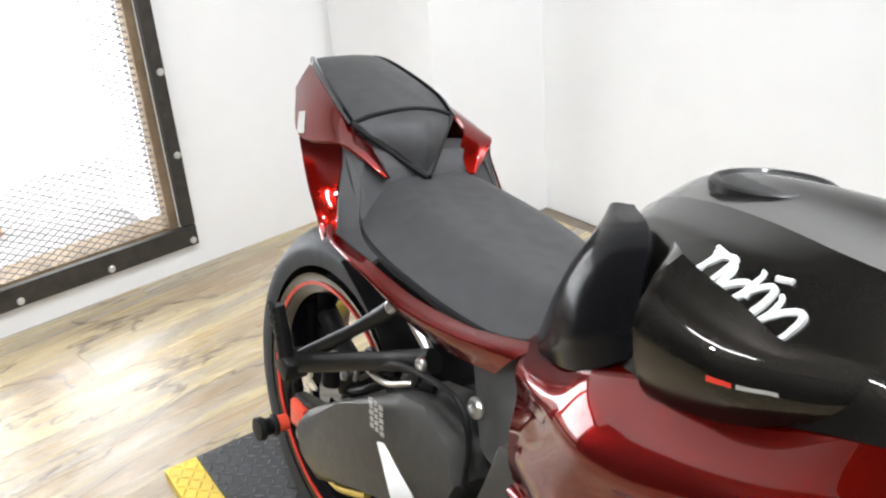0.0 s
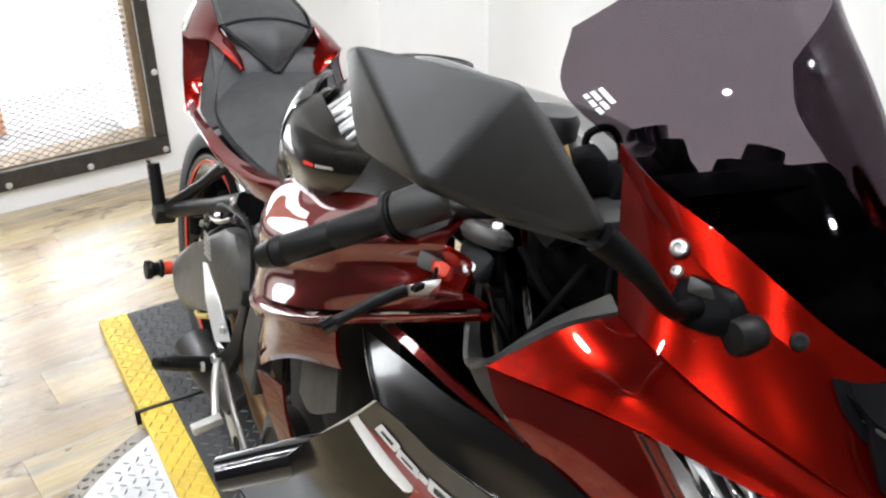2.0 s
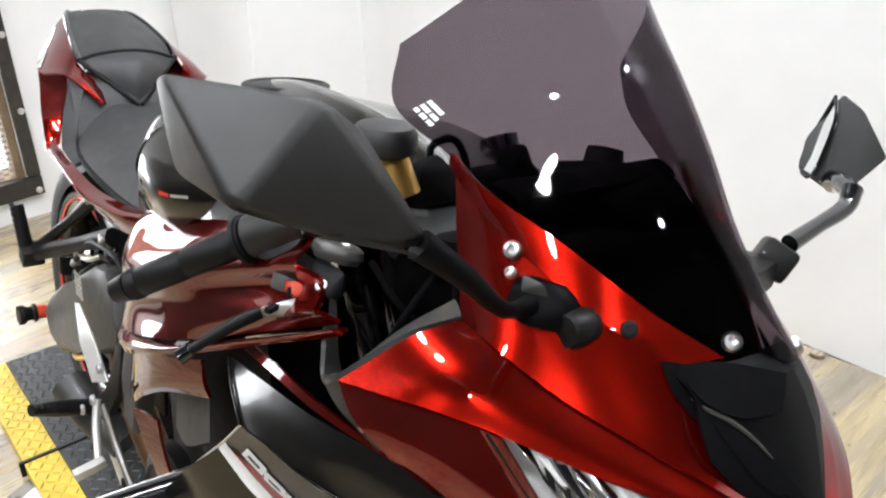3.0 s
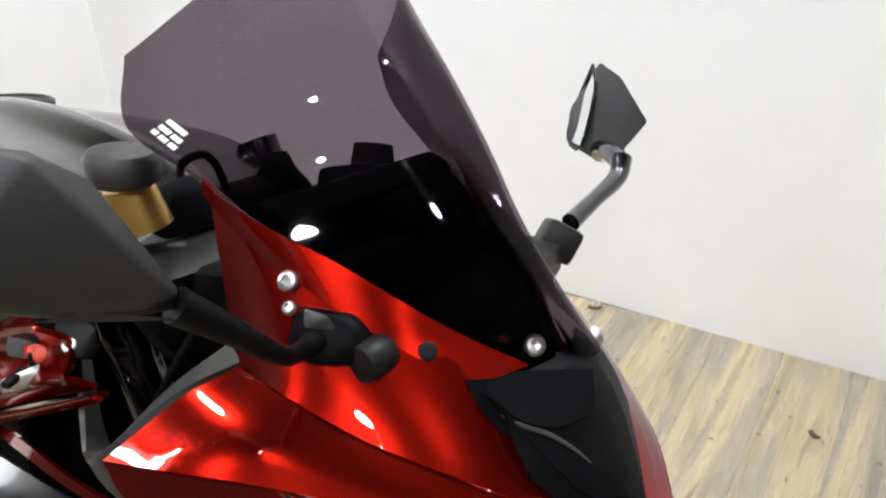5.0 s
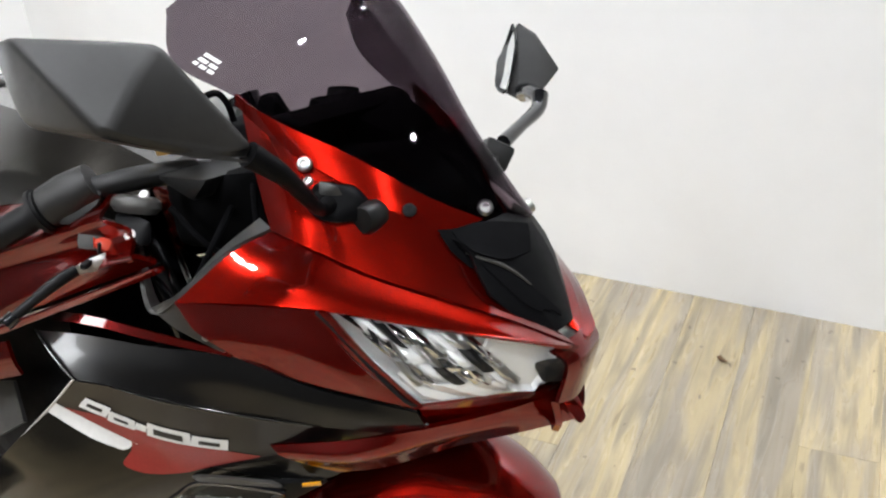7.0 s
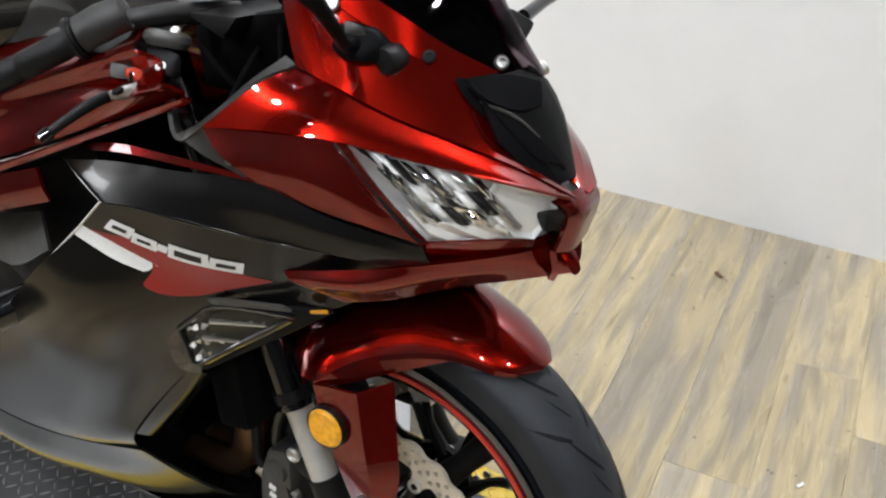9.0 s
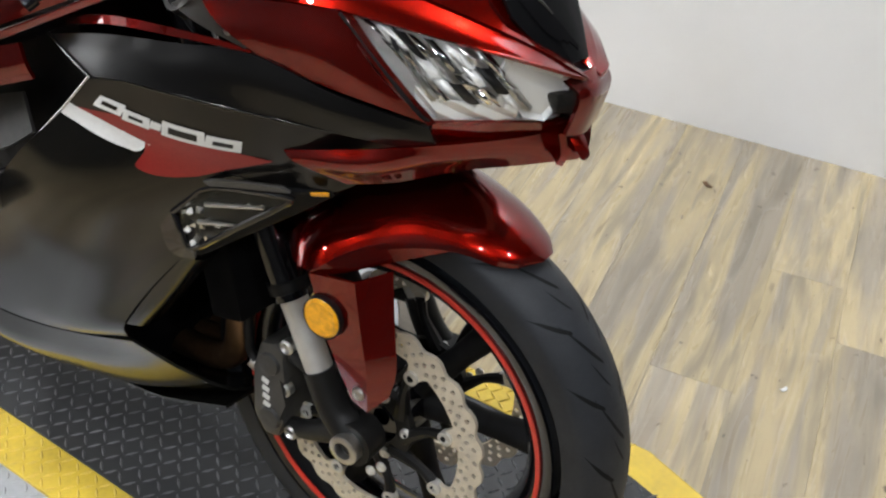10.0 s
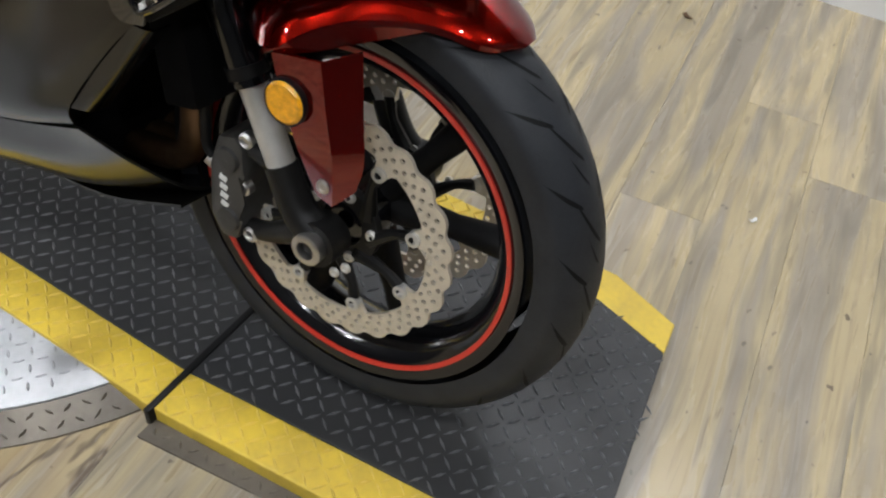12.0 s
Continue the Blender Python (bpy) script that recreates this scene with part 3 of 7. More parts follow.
def turntable():
    t = new("turntable")
    cx, cy = DISC_C
    part("tread_disc", lathe([(0.001, 0.0), (0.001, 0.024), (DISC_R - 0.006, 0.024), (DISC_R, 0.021), (DISC_R, 0.0)], (cx, cy, 0), 96, "z"), TREAD_PLATE, t, "bright aluminium tread plate")
    part("skirt", lathe([(DISC_R + 0.002, 0.0), (DISC_R + 0.002, 0.019), (DISC_R + 0.05, 0.004), (DISC_R + 0.05, 0.0)], (cx, cy, 0), 96, "z"), BASE_GREY, t, "dull brown sloping skirt")
    bm = bmesh.new()
    lugs(bm, tread_spots(cx - DISC_R, cx + DISC_R, cy - DISC_R, MY0, 0.0215, inside=lambda x, y: math.hypot(x - cx, y - cy) < DISC_R - 0.02), 0.024, 0.019, 0.0052, 0.0022)
    tagged(part("tread", bm, TREAD_PLATE, t, "raised bright treads", False), kind="stuff")
    bm = bmesh.new()
    for ring, z in ((DISC_R + 0.016, 0.0150), (DISC_R + 0.036, 0.0085)):
        count = int(2 * math.pi * ring / 0.024)
        lugs(bm, [(cx + ring * math.cos(q), cy + ring * math.sin(q), q + radians(45 if i % 2 else -45)) for i, q in ((i, 2 * math.pi * i / count) for i in range(count)) if cy + ring * math.sin(q) < MY0 - 0.02], z, 0.018, 0.005, 0.003)
    tagged(part("tread", bm, BASE_GREY, t, "raised dull treads", False), kind="stuff")
    tagged(t, "round aluminium tread-plate turntable partly under the mat", "turntable")


turntable()


# ---- small litter on the boards ----
def scrap(at, turn, size, mat, label):
    """A curled torn flake lying on the floor."""
    rows = [[(size * (0.5 * u - 0.1 * v * v), size * 0.22 * (v + 0.3 * u * u), 0.0008 + size * 0.10 * abs(u) ** 1.5) for v in (-1.0, 0.2, 0.9)] for u in (-1.0, -0.3, 0.4, 1.0)]
    ob = part("floor_scrap", shell(rows, 0.0008, 3, 3, 1, (0, 0, -1)), mat)
    ob.matrix_world = pose(at[0], at[1], 0.0008, 0, 0, turn)
    return tagged(ob, label, "scrap", "scraps on the floor")


scrap((-0.564, 1.445), 20, 0.034, HEADER, "small brown torn scrap lying on the boards")
scrap((0.036, 1.255), -35, 0.026, HEADER, "small brown torn scrap lying on the boards")
scrap((0.382, 0.692), 60, 0.016, WHITE_PRINT, "tiny pale chip lying on the boards")


# ---- the motorcycle ----
bike = new("motorcycle")
BODY = pose(0, 0, MAT_Z, 0, 0, -1.0) @ pose(0, 0, 0, -9.0, 0, 0)
bike.matrix_world = BODY
tagged(bike, "red and black sport motorcycle leaning on its side stand", "motorcycle")
FRONT = BODY.inverted() @ pose(0, 0, MAT_Z, -8.64, 0, 0)      # front wheel and fork, turned a touch


def tyre(centre, r_out, half, r_rim, sipes, lean=1):
    """A road tyre: a smooth round crown, with no grooves cut into it."""
    seg, k = 240, 36
    cx, cy, cz = centre
    bm = bmesh.new()
    prof = [-1 + 2 * i / k for i in range(k + 1)]
    rings = []
    depth = r_out - r_rim
    for s in range(seg):
        a = 2 * math.pi * s / seg
        ring = []
        for f in prof:
            b = f * 1.45
            y = half * math.sin(b) * (1 - 0.16 * max(0, abs(f) - 0.72) / 0.28)
            r = r_rim + depth * (max(0.0, math.cos(b)) ** 0.80)
            ring.append(bm.verts.new((cx + r * math.cos(a), cy + y, cz + r * math.sin(a))))
        rings.append(ring)
    for s in range(seg):
        p, q = rings[s], rings[(s + 1) % seg]
        for i in range(k):
            bm.faces.new((p[i], p[i + 1], q[i + 1], q[i]))
    # inner wall of the tyre
    lathe([(r_rim, -half * 0.83), (r_rim - 0.006, -half * 0.7), (r_rim - 0.006, half * 0.7), (r_rim, half * 0.83)], centre, 96, "y", bm, closed=False)
    return bm


def grooves(wheel, centre, r_out, half, r_rim, count, lean=1):
    """Slanting rain grooves painted as narrow dark strips of shade over the crown."""
    cx, cy, cz = centre
    bm = bmesh.new()

    def at(f, a):
        b = f * 1.45
        r = r_rim + (r_out - r_rim) * max(0.0, math.cos(b)) ** 0.80 + 0.0005
        return (cx + r * math.cos(a), cy + half * math.sin(b) * (1 - 0.16 * max(0, abs(f) - 0.72) / 0.28), cz + r * math.sin(a))

    for side in (-1, 1):
        for i in range(count):
            for g0, g1, slope, wide, shift in ((0.06, 0.42, 1.5, 0.0044, 0.0), (0.30, 0.70, 0.9, 0.0040, 0.50), (0.10, 0.28, 1.7, 0.0030, 0.72)):
                a0 = 2 * math.pi * (i + shift + (0.5 if side > 0 else 0)) / count
                rows = []
                for k in range(9):
                    q = k / 8
                    f = g0 + (g1 - g0) * q
                    a = a0 + lean * 2 * math.pi / count * slope * (f - g0) * (0.75 + 0.5 * q)
                    w = (0.25 + 0.75 * math.sin(math.pi * min(1, q * 1.1 + 0.05)) ** 0.6 if q < 0.95 else 0.1) * wide / r_out
                    rows.append([bm.verts.new(at(side * f, a - w)), bm.verts.new(at(side * f, a + w))])
                for p, q in zip(rows, rows[1:]):
                    bm.faces.new((p[0], p[1], q[1], q[0]))
    tagged(part("groove_shade", bm, DARK, wheel, "dark strips painting the shade of slanting tyre grooves"), kind="stuff")


def rim(centre, r, half):
    bm = lathe([(r + 0.012, -half), (r + 0.012, -half + 0.006), (r - 0.004, -half + 0.012), (r - 0.014, -half * 0.4), (r - 0.014, half * 0.4), (r - 0.004, half - 0.012), (r + 0.012, half - 0.006),
                (r + 0.012, half), (r - 0.006, half - 0.002), (r - 0.024, half - 0.014), (r - 0.040, 0.006), (r - 0.040, -0.006), (r - 0.024, -half + 0.014), (r - 0.006, -half + 0.002)], centre, 144)
    return bm


def spokes(wheel, centre, r, count, hub_r, hub_half, phase):
    part("hub", lathe([(hub_r, -hub_half), (hub_r, hub_half), (0.012, hub_half), (0.012, -hub_half)], centre, 40, "y"), BLACK_GLOSS, wheel, "black wheel hub")
    c = Vector(centre)
    for i in range(count):
        for split in (-1, 1):
            a = phase + 2 * math.pi * i / count
            b = a + split * 0.40
            p = c + Vector((math.cos(a + split * 0.35) * hub_r * 0.8, 0, math.sin(a + split * 0.35) * hub_r * 0.8))
            q = c + Vector((math.cos(b) * (r - 0.020), 0, math.sin(b) * (r - 0.020)))
            part("spoke", tube([p, p.lerp(q, 0.5), q], [0.022, 0.015, 0.020], 12, 4, flat=1.1), DARK, wheel)


def brake_disc(centre, r_out, r_in, y, lobes, pins, phase=0.0):
    rim_line = []
    for i in range(lobes * 10):
        a = 2 * math.pi * i / (lobes * 10)
        rim_line.append((r_out - 0.006 * abs(math.sin(a * lobes / 2)) ** 3 - 0.0005, a))
    outline = [(r * math.cos(a), r * math.sin(a)) for r, a in rim_line]
    inner = []
    for i in range(180):
        a = 2 * math.pi * i / 180
        d = abs(((a - phase) * pins / (2 * math.pi) + 0.5) % 1.0 - 0.5) * 2 * math.pi / pins
        inner.append((r_in - 0.022 * max(0.0, 1 - (d / 0.11) ** 4), a))
    holes = [[(r * math.cos(a), r * math.sin(a)) for r, a in inner]]
    for i in range(lobes * 2):
        a = 2 * math.pi * i / (lobes * 2)
        for r, da in ((r_out - 0.0115, 0.0), (r_out - 0.0205, 0.055), (r_out - 0.0290, 0.11)):
            holes.append(circle(0.0035, 8, r * math.cos(a + da), r * math.sin(a + da)))
    place = Matrix.Translation((centre[0], y, centre[2])) @ Matrix.Rotation(radians(90), 4, "X")
    return flat_shape([outline] + holes, 0.005, place)


AXLE = (0.0, 0.0, 0.3018)


def front_wheel():
    wheel = part("front_wheel", rim(AXLE, 0.2190, 0.052), BLACK_GLOSS, bike, "black alloy front wheel")
    wheel.matrix_basis = FRONT
    spokes(wheel, AXLE, 0.2190, 3, 0.042, 0.055, 0.55)
    part("tyre", tyre(AXLE, 0.2985, 0.0575, 0.228, 22), RUBBER, wheel, "black road tyre with slanting grooves")
    grooves(wheel, AXLE, 0.2985, 0.0575, 0.228, 20)
    for s in (-1, 1):
        part("rim_stripe", lathe([(0.2105, s * 0.0515), (0.2165, s * 0.0530), (0.2165, s * 0.0505), (0.2105, s * 0.0495)], AXLE, 144), STRIPE, wheel, "bright red rim tape")
        d = part("brake_disc", brake_disc(AXLE, 0.155, 0.121, s * 0.070, 24, 8, 0.33), DISC_STEEL, wheel, "drilled wavy brake disc with a brown tint")
        ring = lathe([(0.052, s * 0.056), (0.052, s * 0.066), (0.030, s * 0.066), (0.030, s * 0.056)], AXLE, 40)
        carrier = part("disc_carrier", ring, CAST, wheel, "black disc carrier")
        for i in range(8):
            a = 0.33 + 2 * math.pi * i / 8
            p = Vector((AXLE[0] + 0.106 * math.cos(a), s * 0.070, AXLE[2] + 0.106 * math.sin(a)))
            h = Vector((AXLE[0] + 0.040 * math.cos(a - 0.5), s * 0.060, AXLE[2] + 0.040 * math.sin(a - 0.5)))
            part("carrier_arm", tube([h, h.lerp(p, 0.6) + Vector((-0.006 * math.sin(a), 0, 0.006 * math.cos(a))), p], [0.011, 0.006, 0.008], 8, 4), CAST, carrier)
        for i in range(8):
            a = 0.33 + 2 * math.pi * i / 8
            part("disc_pin", lathe([(0.0092, s * 0.066), (0.0092, s * 0.0765), (0.0050, s * 0.0775), (0.004, s * 0.073), (0.0001, s * 0.073)], (AXLE[0] + 0.1065 * math.cos(a), 0, AXLE[2] + 0.1065 * math.sin(a)), 14, "y", closed=False), ALLOY, wheel, "bright disc pin")
        for i in range(5):
            a = 0.1 + 2 * math.pi * i / 5
            part("hub_bolt", bolt_head((AXLE[0] + 0.044 * math.cos(a), s * 0.066, AXLE[2] + 0.044 * math.sin(a)), (0, s, 0), 0.0075, 0.005), ALLOY, wheel, "silver bolt")
    return wheel


front_wheel()


def fork_at(z, y):
    return Vector((-0.021 - 0.52 * (z - 0.302), y, z))


def fork_leg(s):
    y = s * 0.106
    leg = part("fork_leg", tube([fork_at(0.345, y), fork_at(0.66, y)], 0.0170, 20), ALLOY, bike, "bright inner fork tube")
    leg.matrix_basis = FRONT
    part("fork_upper", tube([fork_at(0.461, y), fork_at(0.466, y), fork_at(0.51, y), fork_at(0.92, y)], [0.0230, 0.0230, 0.0215, 0.0215], 20, 3), BLACK_GLOSS, leg, "black upper fork tube")
    part("fork_ring", tube([fork_at(0.469, y), fork_at(0.481, y)], 0.0242, 20), SOFT_RUBBER, leg, "fork dust seal")
    bm = tube([fork_at(0.378, y), fork_at(0.35, y), fork_at(0.325, y) + Vector((0.004, 0, 0)), Vector((0.0, y, 0.300)), Vector((0.003, y, 0.272))], [0.0200, 0.0205, 0.0215, 0.023, 0.012], 20, 5)
    tube([(0, s * 0.086, AXLE[2]), (0, s * 0.121, AXLE[2])], 0.029, 24, bm=bm)
    tube([fork_at(0.375, y), (-0.105, s * 0.098, 0.372)], [0.015, 0.011], 12, bm=bm)
    tube([(-0.02, y, 0.305), (-0.075, s * 0.098, 0.268), (-0.118, s * 0.094, 0.252)], [0.018, 0.013, 0.012], 12, 4, bm=bm)
    part("fork_bottom", bm, CAST, leg, "black cast fork bottom")
    part("axle_nut", lathe([(0.0195, s * 0.118), (0.0195, s * 0.1335), (0.0175, s * 0.135), (0.0115, s * 0.135), (0.0105, s * 0.118), (0.0001, s * 0.118)], AXLE, 36, "y", closed=False), STEEL, leg, "bright hollow axle end")
    for dx, dz in ((0.030, -0.026), (0.044, -0.012)):
        part("pinch_bolt", bolt_head((dx, s * 0.115, AXLE[2] + dz), (0, s, 0), 0.0065, 0.004), ALLOY, leg, "small silver bolt")
    # caliper behind the leg
    bm = plate([(-0.124, 0.385), (-0.112, 0.372), (-0.108, 0.335), (-0.113, 0.30), (-0.108, 0.268), (-0.116, 0.240), (-0.140, 0.236), (-0.158, 0.262), (-0.160, 0.335), (-0.148, 0.378)], s * 0.050, s * 0.112, 0.008)
    cal = part("brake_caliper", bm, MUFFLER, leg, "dark grey four-piston brake caliper")
    for z in (0.352, 0.268):
        part("caliper_piston", lathe([(0.017, s * 0.110), (0.015, s * 0.1165), (0.008, s * 0.118), (0.0001, s * 0.117)], (-0.130 - 0.03 * (z - 0.3), 0, z), 20, "y", closed=False), FRAME_GREY, leg, "round caliper piston cap")
    for k, z in enumerate((0.275, 0.287, 0.299, 0.311, 0.323)):
        block((0.011, 0.0012, 0.0075), (-0.134 - 0.001 * k, s * 0.1122, z), (0, 15, 0), 0.0003, bm=(bm2 if k else (bm2 := bmesh.new())))
    part("caliper_mark", bm2, WHITE_PRINT, leg, "pale raised maker's mark bars")
    for x, z in ((-0.112, 0.318), (-0.100, 0.255), (-0.110, 0.384)):
        part("caliper_bolt", lathe([(0.010, s * 0.098), (0.010, s * 0.108), (0.0075, s * 0.110), (0.005, s * 0.106), (0.0001, s * 0.106)], (x, 0, z), 16, "y", closed=False), STEEL, leg, "silver socket bolt")
    part("brake_hose", tube([(-0.165, s * 0.10, 0.335), (-0.175, s * 0.10, 0.36), (-0.175, s * 0.10, 0.47), (-0.15, s * 0.095, 0.60), (-0.13, s * 0.05, 0.70)], 0.0065, 10, 6), SOFT_RUBBER, leg, "black brake hose")
    part("hose_fitting", tube([(-0.150, s * 0.098, 0.322), (-0.170, s * 0.10, 0.332)], 0.009, 12), STEEL, leg, "steel hose fitting")
    return leg


fork_leg(-1)
fork_leg(1)


def fender():
    """Front mudguard: one arched shell over the tyre, widening back to the fork, with a stay down each leg."""
    rings = []
    # angle about the axle; radius of the crown; half width and radius of the edge
    for a, top, w, low in ((60, 0.314, 0.012, 0.311), (62.5, 0.318, 0.036, 0.304), (66, 0.321, 0.050, 0.299), (71, 0.325, 0.060, 0.295), (76, 0.328, 0.069, 0.289), (82, 0.331, 0.082, 0.279),
                           (89, 0.333, 0.104, 0.270), (96, 0.333, 0.126, 0.255), (102, 0.332, 0.146, 0.240), (110, 0.330, 0.132, 0.244), (120, 0.326, 0.092, 0.260), (135, 0.322, 0.068, 0.276), (150, 0.318, 0.060, 0.285)):
        c, n = math.cos(radians(a)), math.sin(radians(a))
        row = []
        for k in range(-8, 9):
            g = k / 8
            r = top - (top - low) * abs(g) ** 1.7
            y = w * math.sin(g * 1.2) / math.sin(1.2)
            row.append((AXLE[0] + r * c, y, AXLE[2] + r * n))
        rings.append(row)
    f = part("front_mudguard", shell(rings, 0.003, 2, 4, away=AXLE), RED, bike, "candy red front mudguard")
    f.matrix_basis = FRONT
    for s in (-1, 1):
        line = [row[0 if s < 0 else -1] for row in rings[:7]]
        flare = [(x * 0.985, y + s * 0.002 * min(1.0, 0.3 + i / 3), z - 0.006 * min(1.0, 0.3 + i / 3)) for i, (x, y, z) in enumerate(line)]
        part("mudguard_edge", shell([line, flare], 0.003, 2, 2, away=(0, 0, 0.60)), RED, f, "red turned edge of the mudguard")
        stay = [[(-0.050, s * 0.146, 0.533), (0.004, s * 0.139, 0.540), (0.032, s * 0.110, 0.552)],
                [(-0.040, s * 0.140, 0.487), (0.018, s * 0.143, 0.489), (0.044, s * 0.116, 0.492)],
                [(-0.020, s * 0.139, 0.440), (0.034, s * 0.148, 0.440), (0.054, s * 0.120, 0.437)],
                [(0.012, s * 0.139, 0.388), (0.038, s * 0.147, 0.390), (0.050, s * 0.124, 0.402)]]
        part("mudguard_stay", shell(stay, 0.004, 1, 3, away=(0, 0, 0.45)), RED, f, "red fork guard")
        wing = [row[0 if s < 0 else -1] for row in rings[8:3:-1]]
        under = [(-0.046, s * 0.141, 0.529), (-0.014, s * 0.122, 0.539), (0.016, s * 0.100, 0.551), (0.048, s * 0.077, 0.563), (0.086, s * 0.063, 0.582)]
        part("mudguard_lip", shell([[(x, y, z - 0.0008) for x, y, z in wing], under], 0.003, 5, 3, away=(0, 0, 0.60)), RED, f, "red turned-in lip of the mudguard")
        part("stay_bolt", bolt_head((0.024, s * 0.144, 0.408), (0, s, 0), 0.0085, 0.005), STEEL, f, "silver bolt")
        refl = lathe([(0.0001, s * 0.152), (0.020, s * 0.152), (0.0235, s * 0.149), (0.0235, s * 0.140), (0.0001, s * 0.140)], (-0.029, 0, 0.486), 32, "y", closed=False)
        part("side_reflector", refl, AMBER, f, "round amber side reflector")
        part("reflector_rim", lathe([(0.0235, s * 0.138), (0.0255, s * 0.138), (0.0255, s * 0.149), (0.0235, s * 0.149)], (-0.029, 0, 0.486), 32), SOFT_RUBBER, f, "black reflector rim")


fender()


# ---- bodywork ----
CORE = (-0.30, 0.0, 0.70)


SEAM = [(-0.045, -0.192, 0.889), (0.000, -0.190, 0.880), (0.048, -0.172, 0.862), (0.100, -0.146, 0.846), (0.148, -0.112, 0.826), (0.188, -0.074, 0.800)]
BROW = [(-0.083, -0.268, 0.840), (-0.030, -0.250, 0.846), (0.024, -0.222, 0.845), (0.080, -0.186, 0.834), (0.136, -0.144, 0.822), (0.184, -0.094, 0.806)]


def upper_cowl(s):
    """Red nose fairing from the screen's edge down to the seam."""
    tuck = 0.0 if s > 0 else 0.125      # the far edge lies closer in, under the screen
    rows = [[(-0.088, -0.176, 0.994), (-0.030, -0.158, 0.957), (0.030, -0.132, 0.922), (0.078, -0.104, 0.893), (0.125, -0.084, 0.845), (0.168, -0.070, 0.806)],
                  [(-0.070, -0.182, 0.937), (-0.015, -0.177, 0.915), (0.040, -0.158, 0.890), (0.090, -0.130, 0.866), (0.140, -0.102, 0.832), (0.182, -0.072, 0.802)]]
    rows = [[(x, y + tuck * k * (0.17 - x), z - tuck * k * 0.4 * (0.17 - x)) for x, y, z in r] for r, k in zip(rows, (1.0, 0.45))]
    return shell(rows + [SEAM], 0.003, 5, 4, s, CORE, fair=7)


def cowl_lip(s):
    """Flat upper band of the nose fairing that laps over the screen."""
    tuck = 0.0 if s > 0 else 0.125
    rows = [[(-0.089, -0.180, 0.997), (-0.074, -0.179, 0.989), (-0.044, -0.167, 0.973), (-0.008, -0.149, 0.957), (0.027, -0.130, 0.937), (0.058, -0.106, 0.915), (0.096, -0.079, 0.896)],
                  [(-0.088, -0.181, 0.988), (-0.064, -0.178, 0.970), (-0.030, -0.168, 0.948), (0.004, -0.155, 0.929), (0.034, -0.141, 0.912), (0.058, -0.125, 0.899), (0.082, -0.106, 0.889)]]
    return shell([[(x, y + tuck * (0.17 - x), z - tuck * 0.4 * (0.17 - x)) for x, y, z in r] for r in rows], 0.003, 5, 4, s, CORE)


def cowl_side(s):
    """Red flank of the nose, from the seam to the lamp's brow."""
    low = [(x - 0.0005, y + 0.0015, z - 0.0015) for x, y, z in SEAM]
    return shell([low,
                  [(-0.058, -0.226, 0.876), (-0.010, -0.224, 0.868), (0.032, -0.206, 0.855), (0.088, -0.172, 0.840), (0.140, -0.134, 0.824), (0.188, -0.084, 0.803)],
                  BROW], 0.003, 5, 5, s, CORE, fair=7)


def cowl_low(s):
    return shell([[BROW[0], (-0.045, -0.257, 0.844), (-0.010, -0.242, 0.8455), BROW[2]],
                  [(-0.060, -0.268, 0.820), (-0.020, -0.252, 0.815), (0.025, -0.230, 0.805), (0.055, -0.207, 0.800)],
                  [(-0.030, -0.255, 0.800), (0.020, -0.230, 0.782), (0.065, -0.200, 0.767), (0.094, -0.179, 0.757)]], 0.003, 5, 5, s, CORE)


def lamp_cheek(s):
    """Narrow red edge between the flank and the lamp glass."""
    return shell([[(0.022, -0.224, 0.844), (0.060, -0.205, 0.797), (0.095, -0.180, 0.756)],
                  [(0.036, -0.217, 0.842), (0.068, -0.200, 0.800), (0.100, -0.174, 0.758)]], 0.003, 5, 1, s, CORE)


def side_panel(s):
    """Satin black upper side panel with a crease."""
    return shell([[(-0.322, -0.238, 0.738), (-0.220, -0.256, 0.768), (-0.120, -0.264, 0.788), (-0.035, -0.257, 0.800), (0.030, -0.226, 0.776), (0.095, -0.177, 0.752)],
                  [(-0.262, -0.262, 0.737), (-0.190, -0.270, 0.760), (-0.110, -0.273, 0.772), (-0.025, -0.258, 0.776), (0.040, -0.222, 0.757), (0.100, -0.172, 0.738)],
                  [(-0.212, -0.278, 0.734), (-0.160, -0.280, 0.745), (-0.090, -0.276, 0.750), (-0.012, -0.250, 0.748), (0.044, -0.214, 0.738), (0.102, -0.166, 0.726)]], 0.004, 5, 4, s, CORE)


def flank_panel(s):
    """Dark side panel that carries the model mark, running into the graphite flank."""
    return shell([[(-0.212, -0.279, 0.733), (-0.160, -0.281, 0.744), (-0.090, -0.277, 0.749), (-0.012, -0.251, 0.747), (0.042, -0.210, 0.738), (0.098, -0.163, 0.732)],
                  [(-0.236, -0.278, 0.710), (-0.165, -0.277, 0.714), (-0.090, -0.268, 0.714), (-0.012, -0.236, 0.708), (0.030, -0.196, 0.706), (0.080, -0.156, 0.720)],
                  [(-0.262, -0.276, 0.685), (-0.180, -0.270, 0.680), (-0.100, -0.257, 0.676), (-0.020, -0.224, 0.672), (0.012, -0.202, 0.669), (0.036, -0.178, 0.682)]], 0.004, 5, 4, s, CORE)


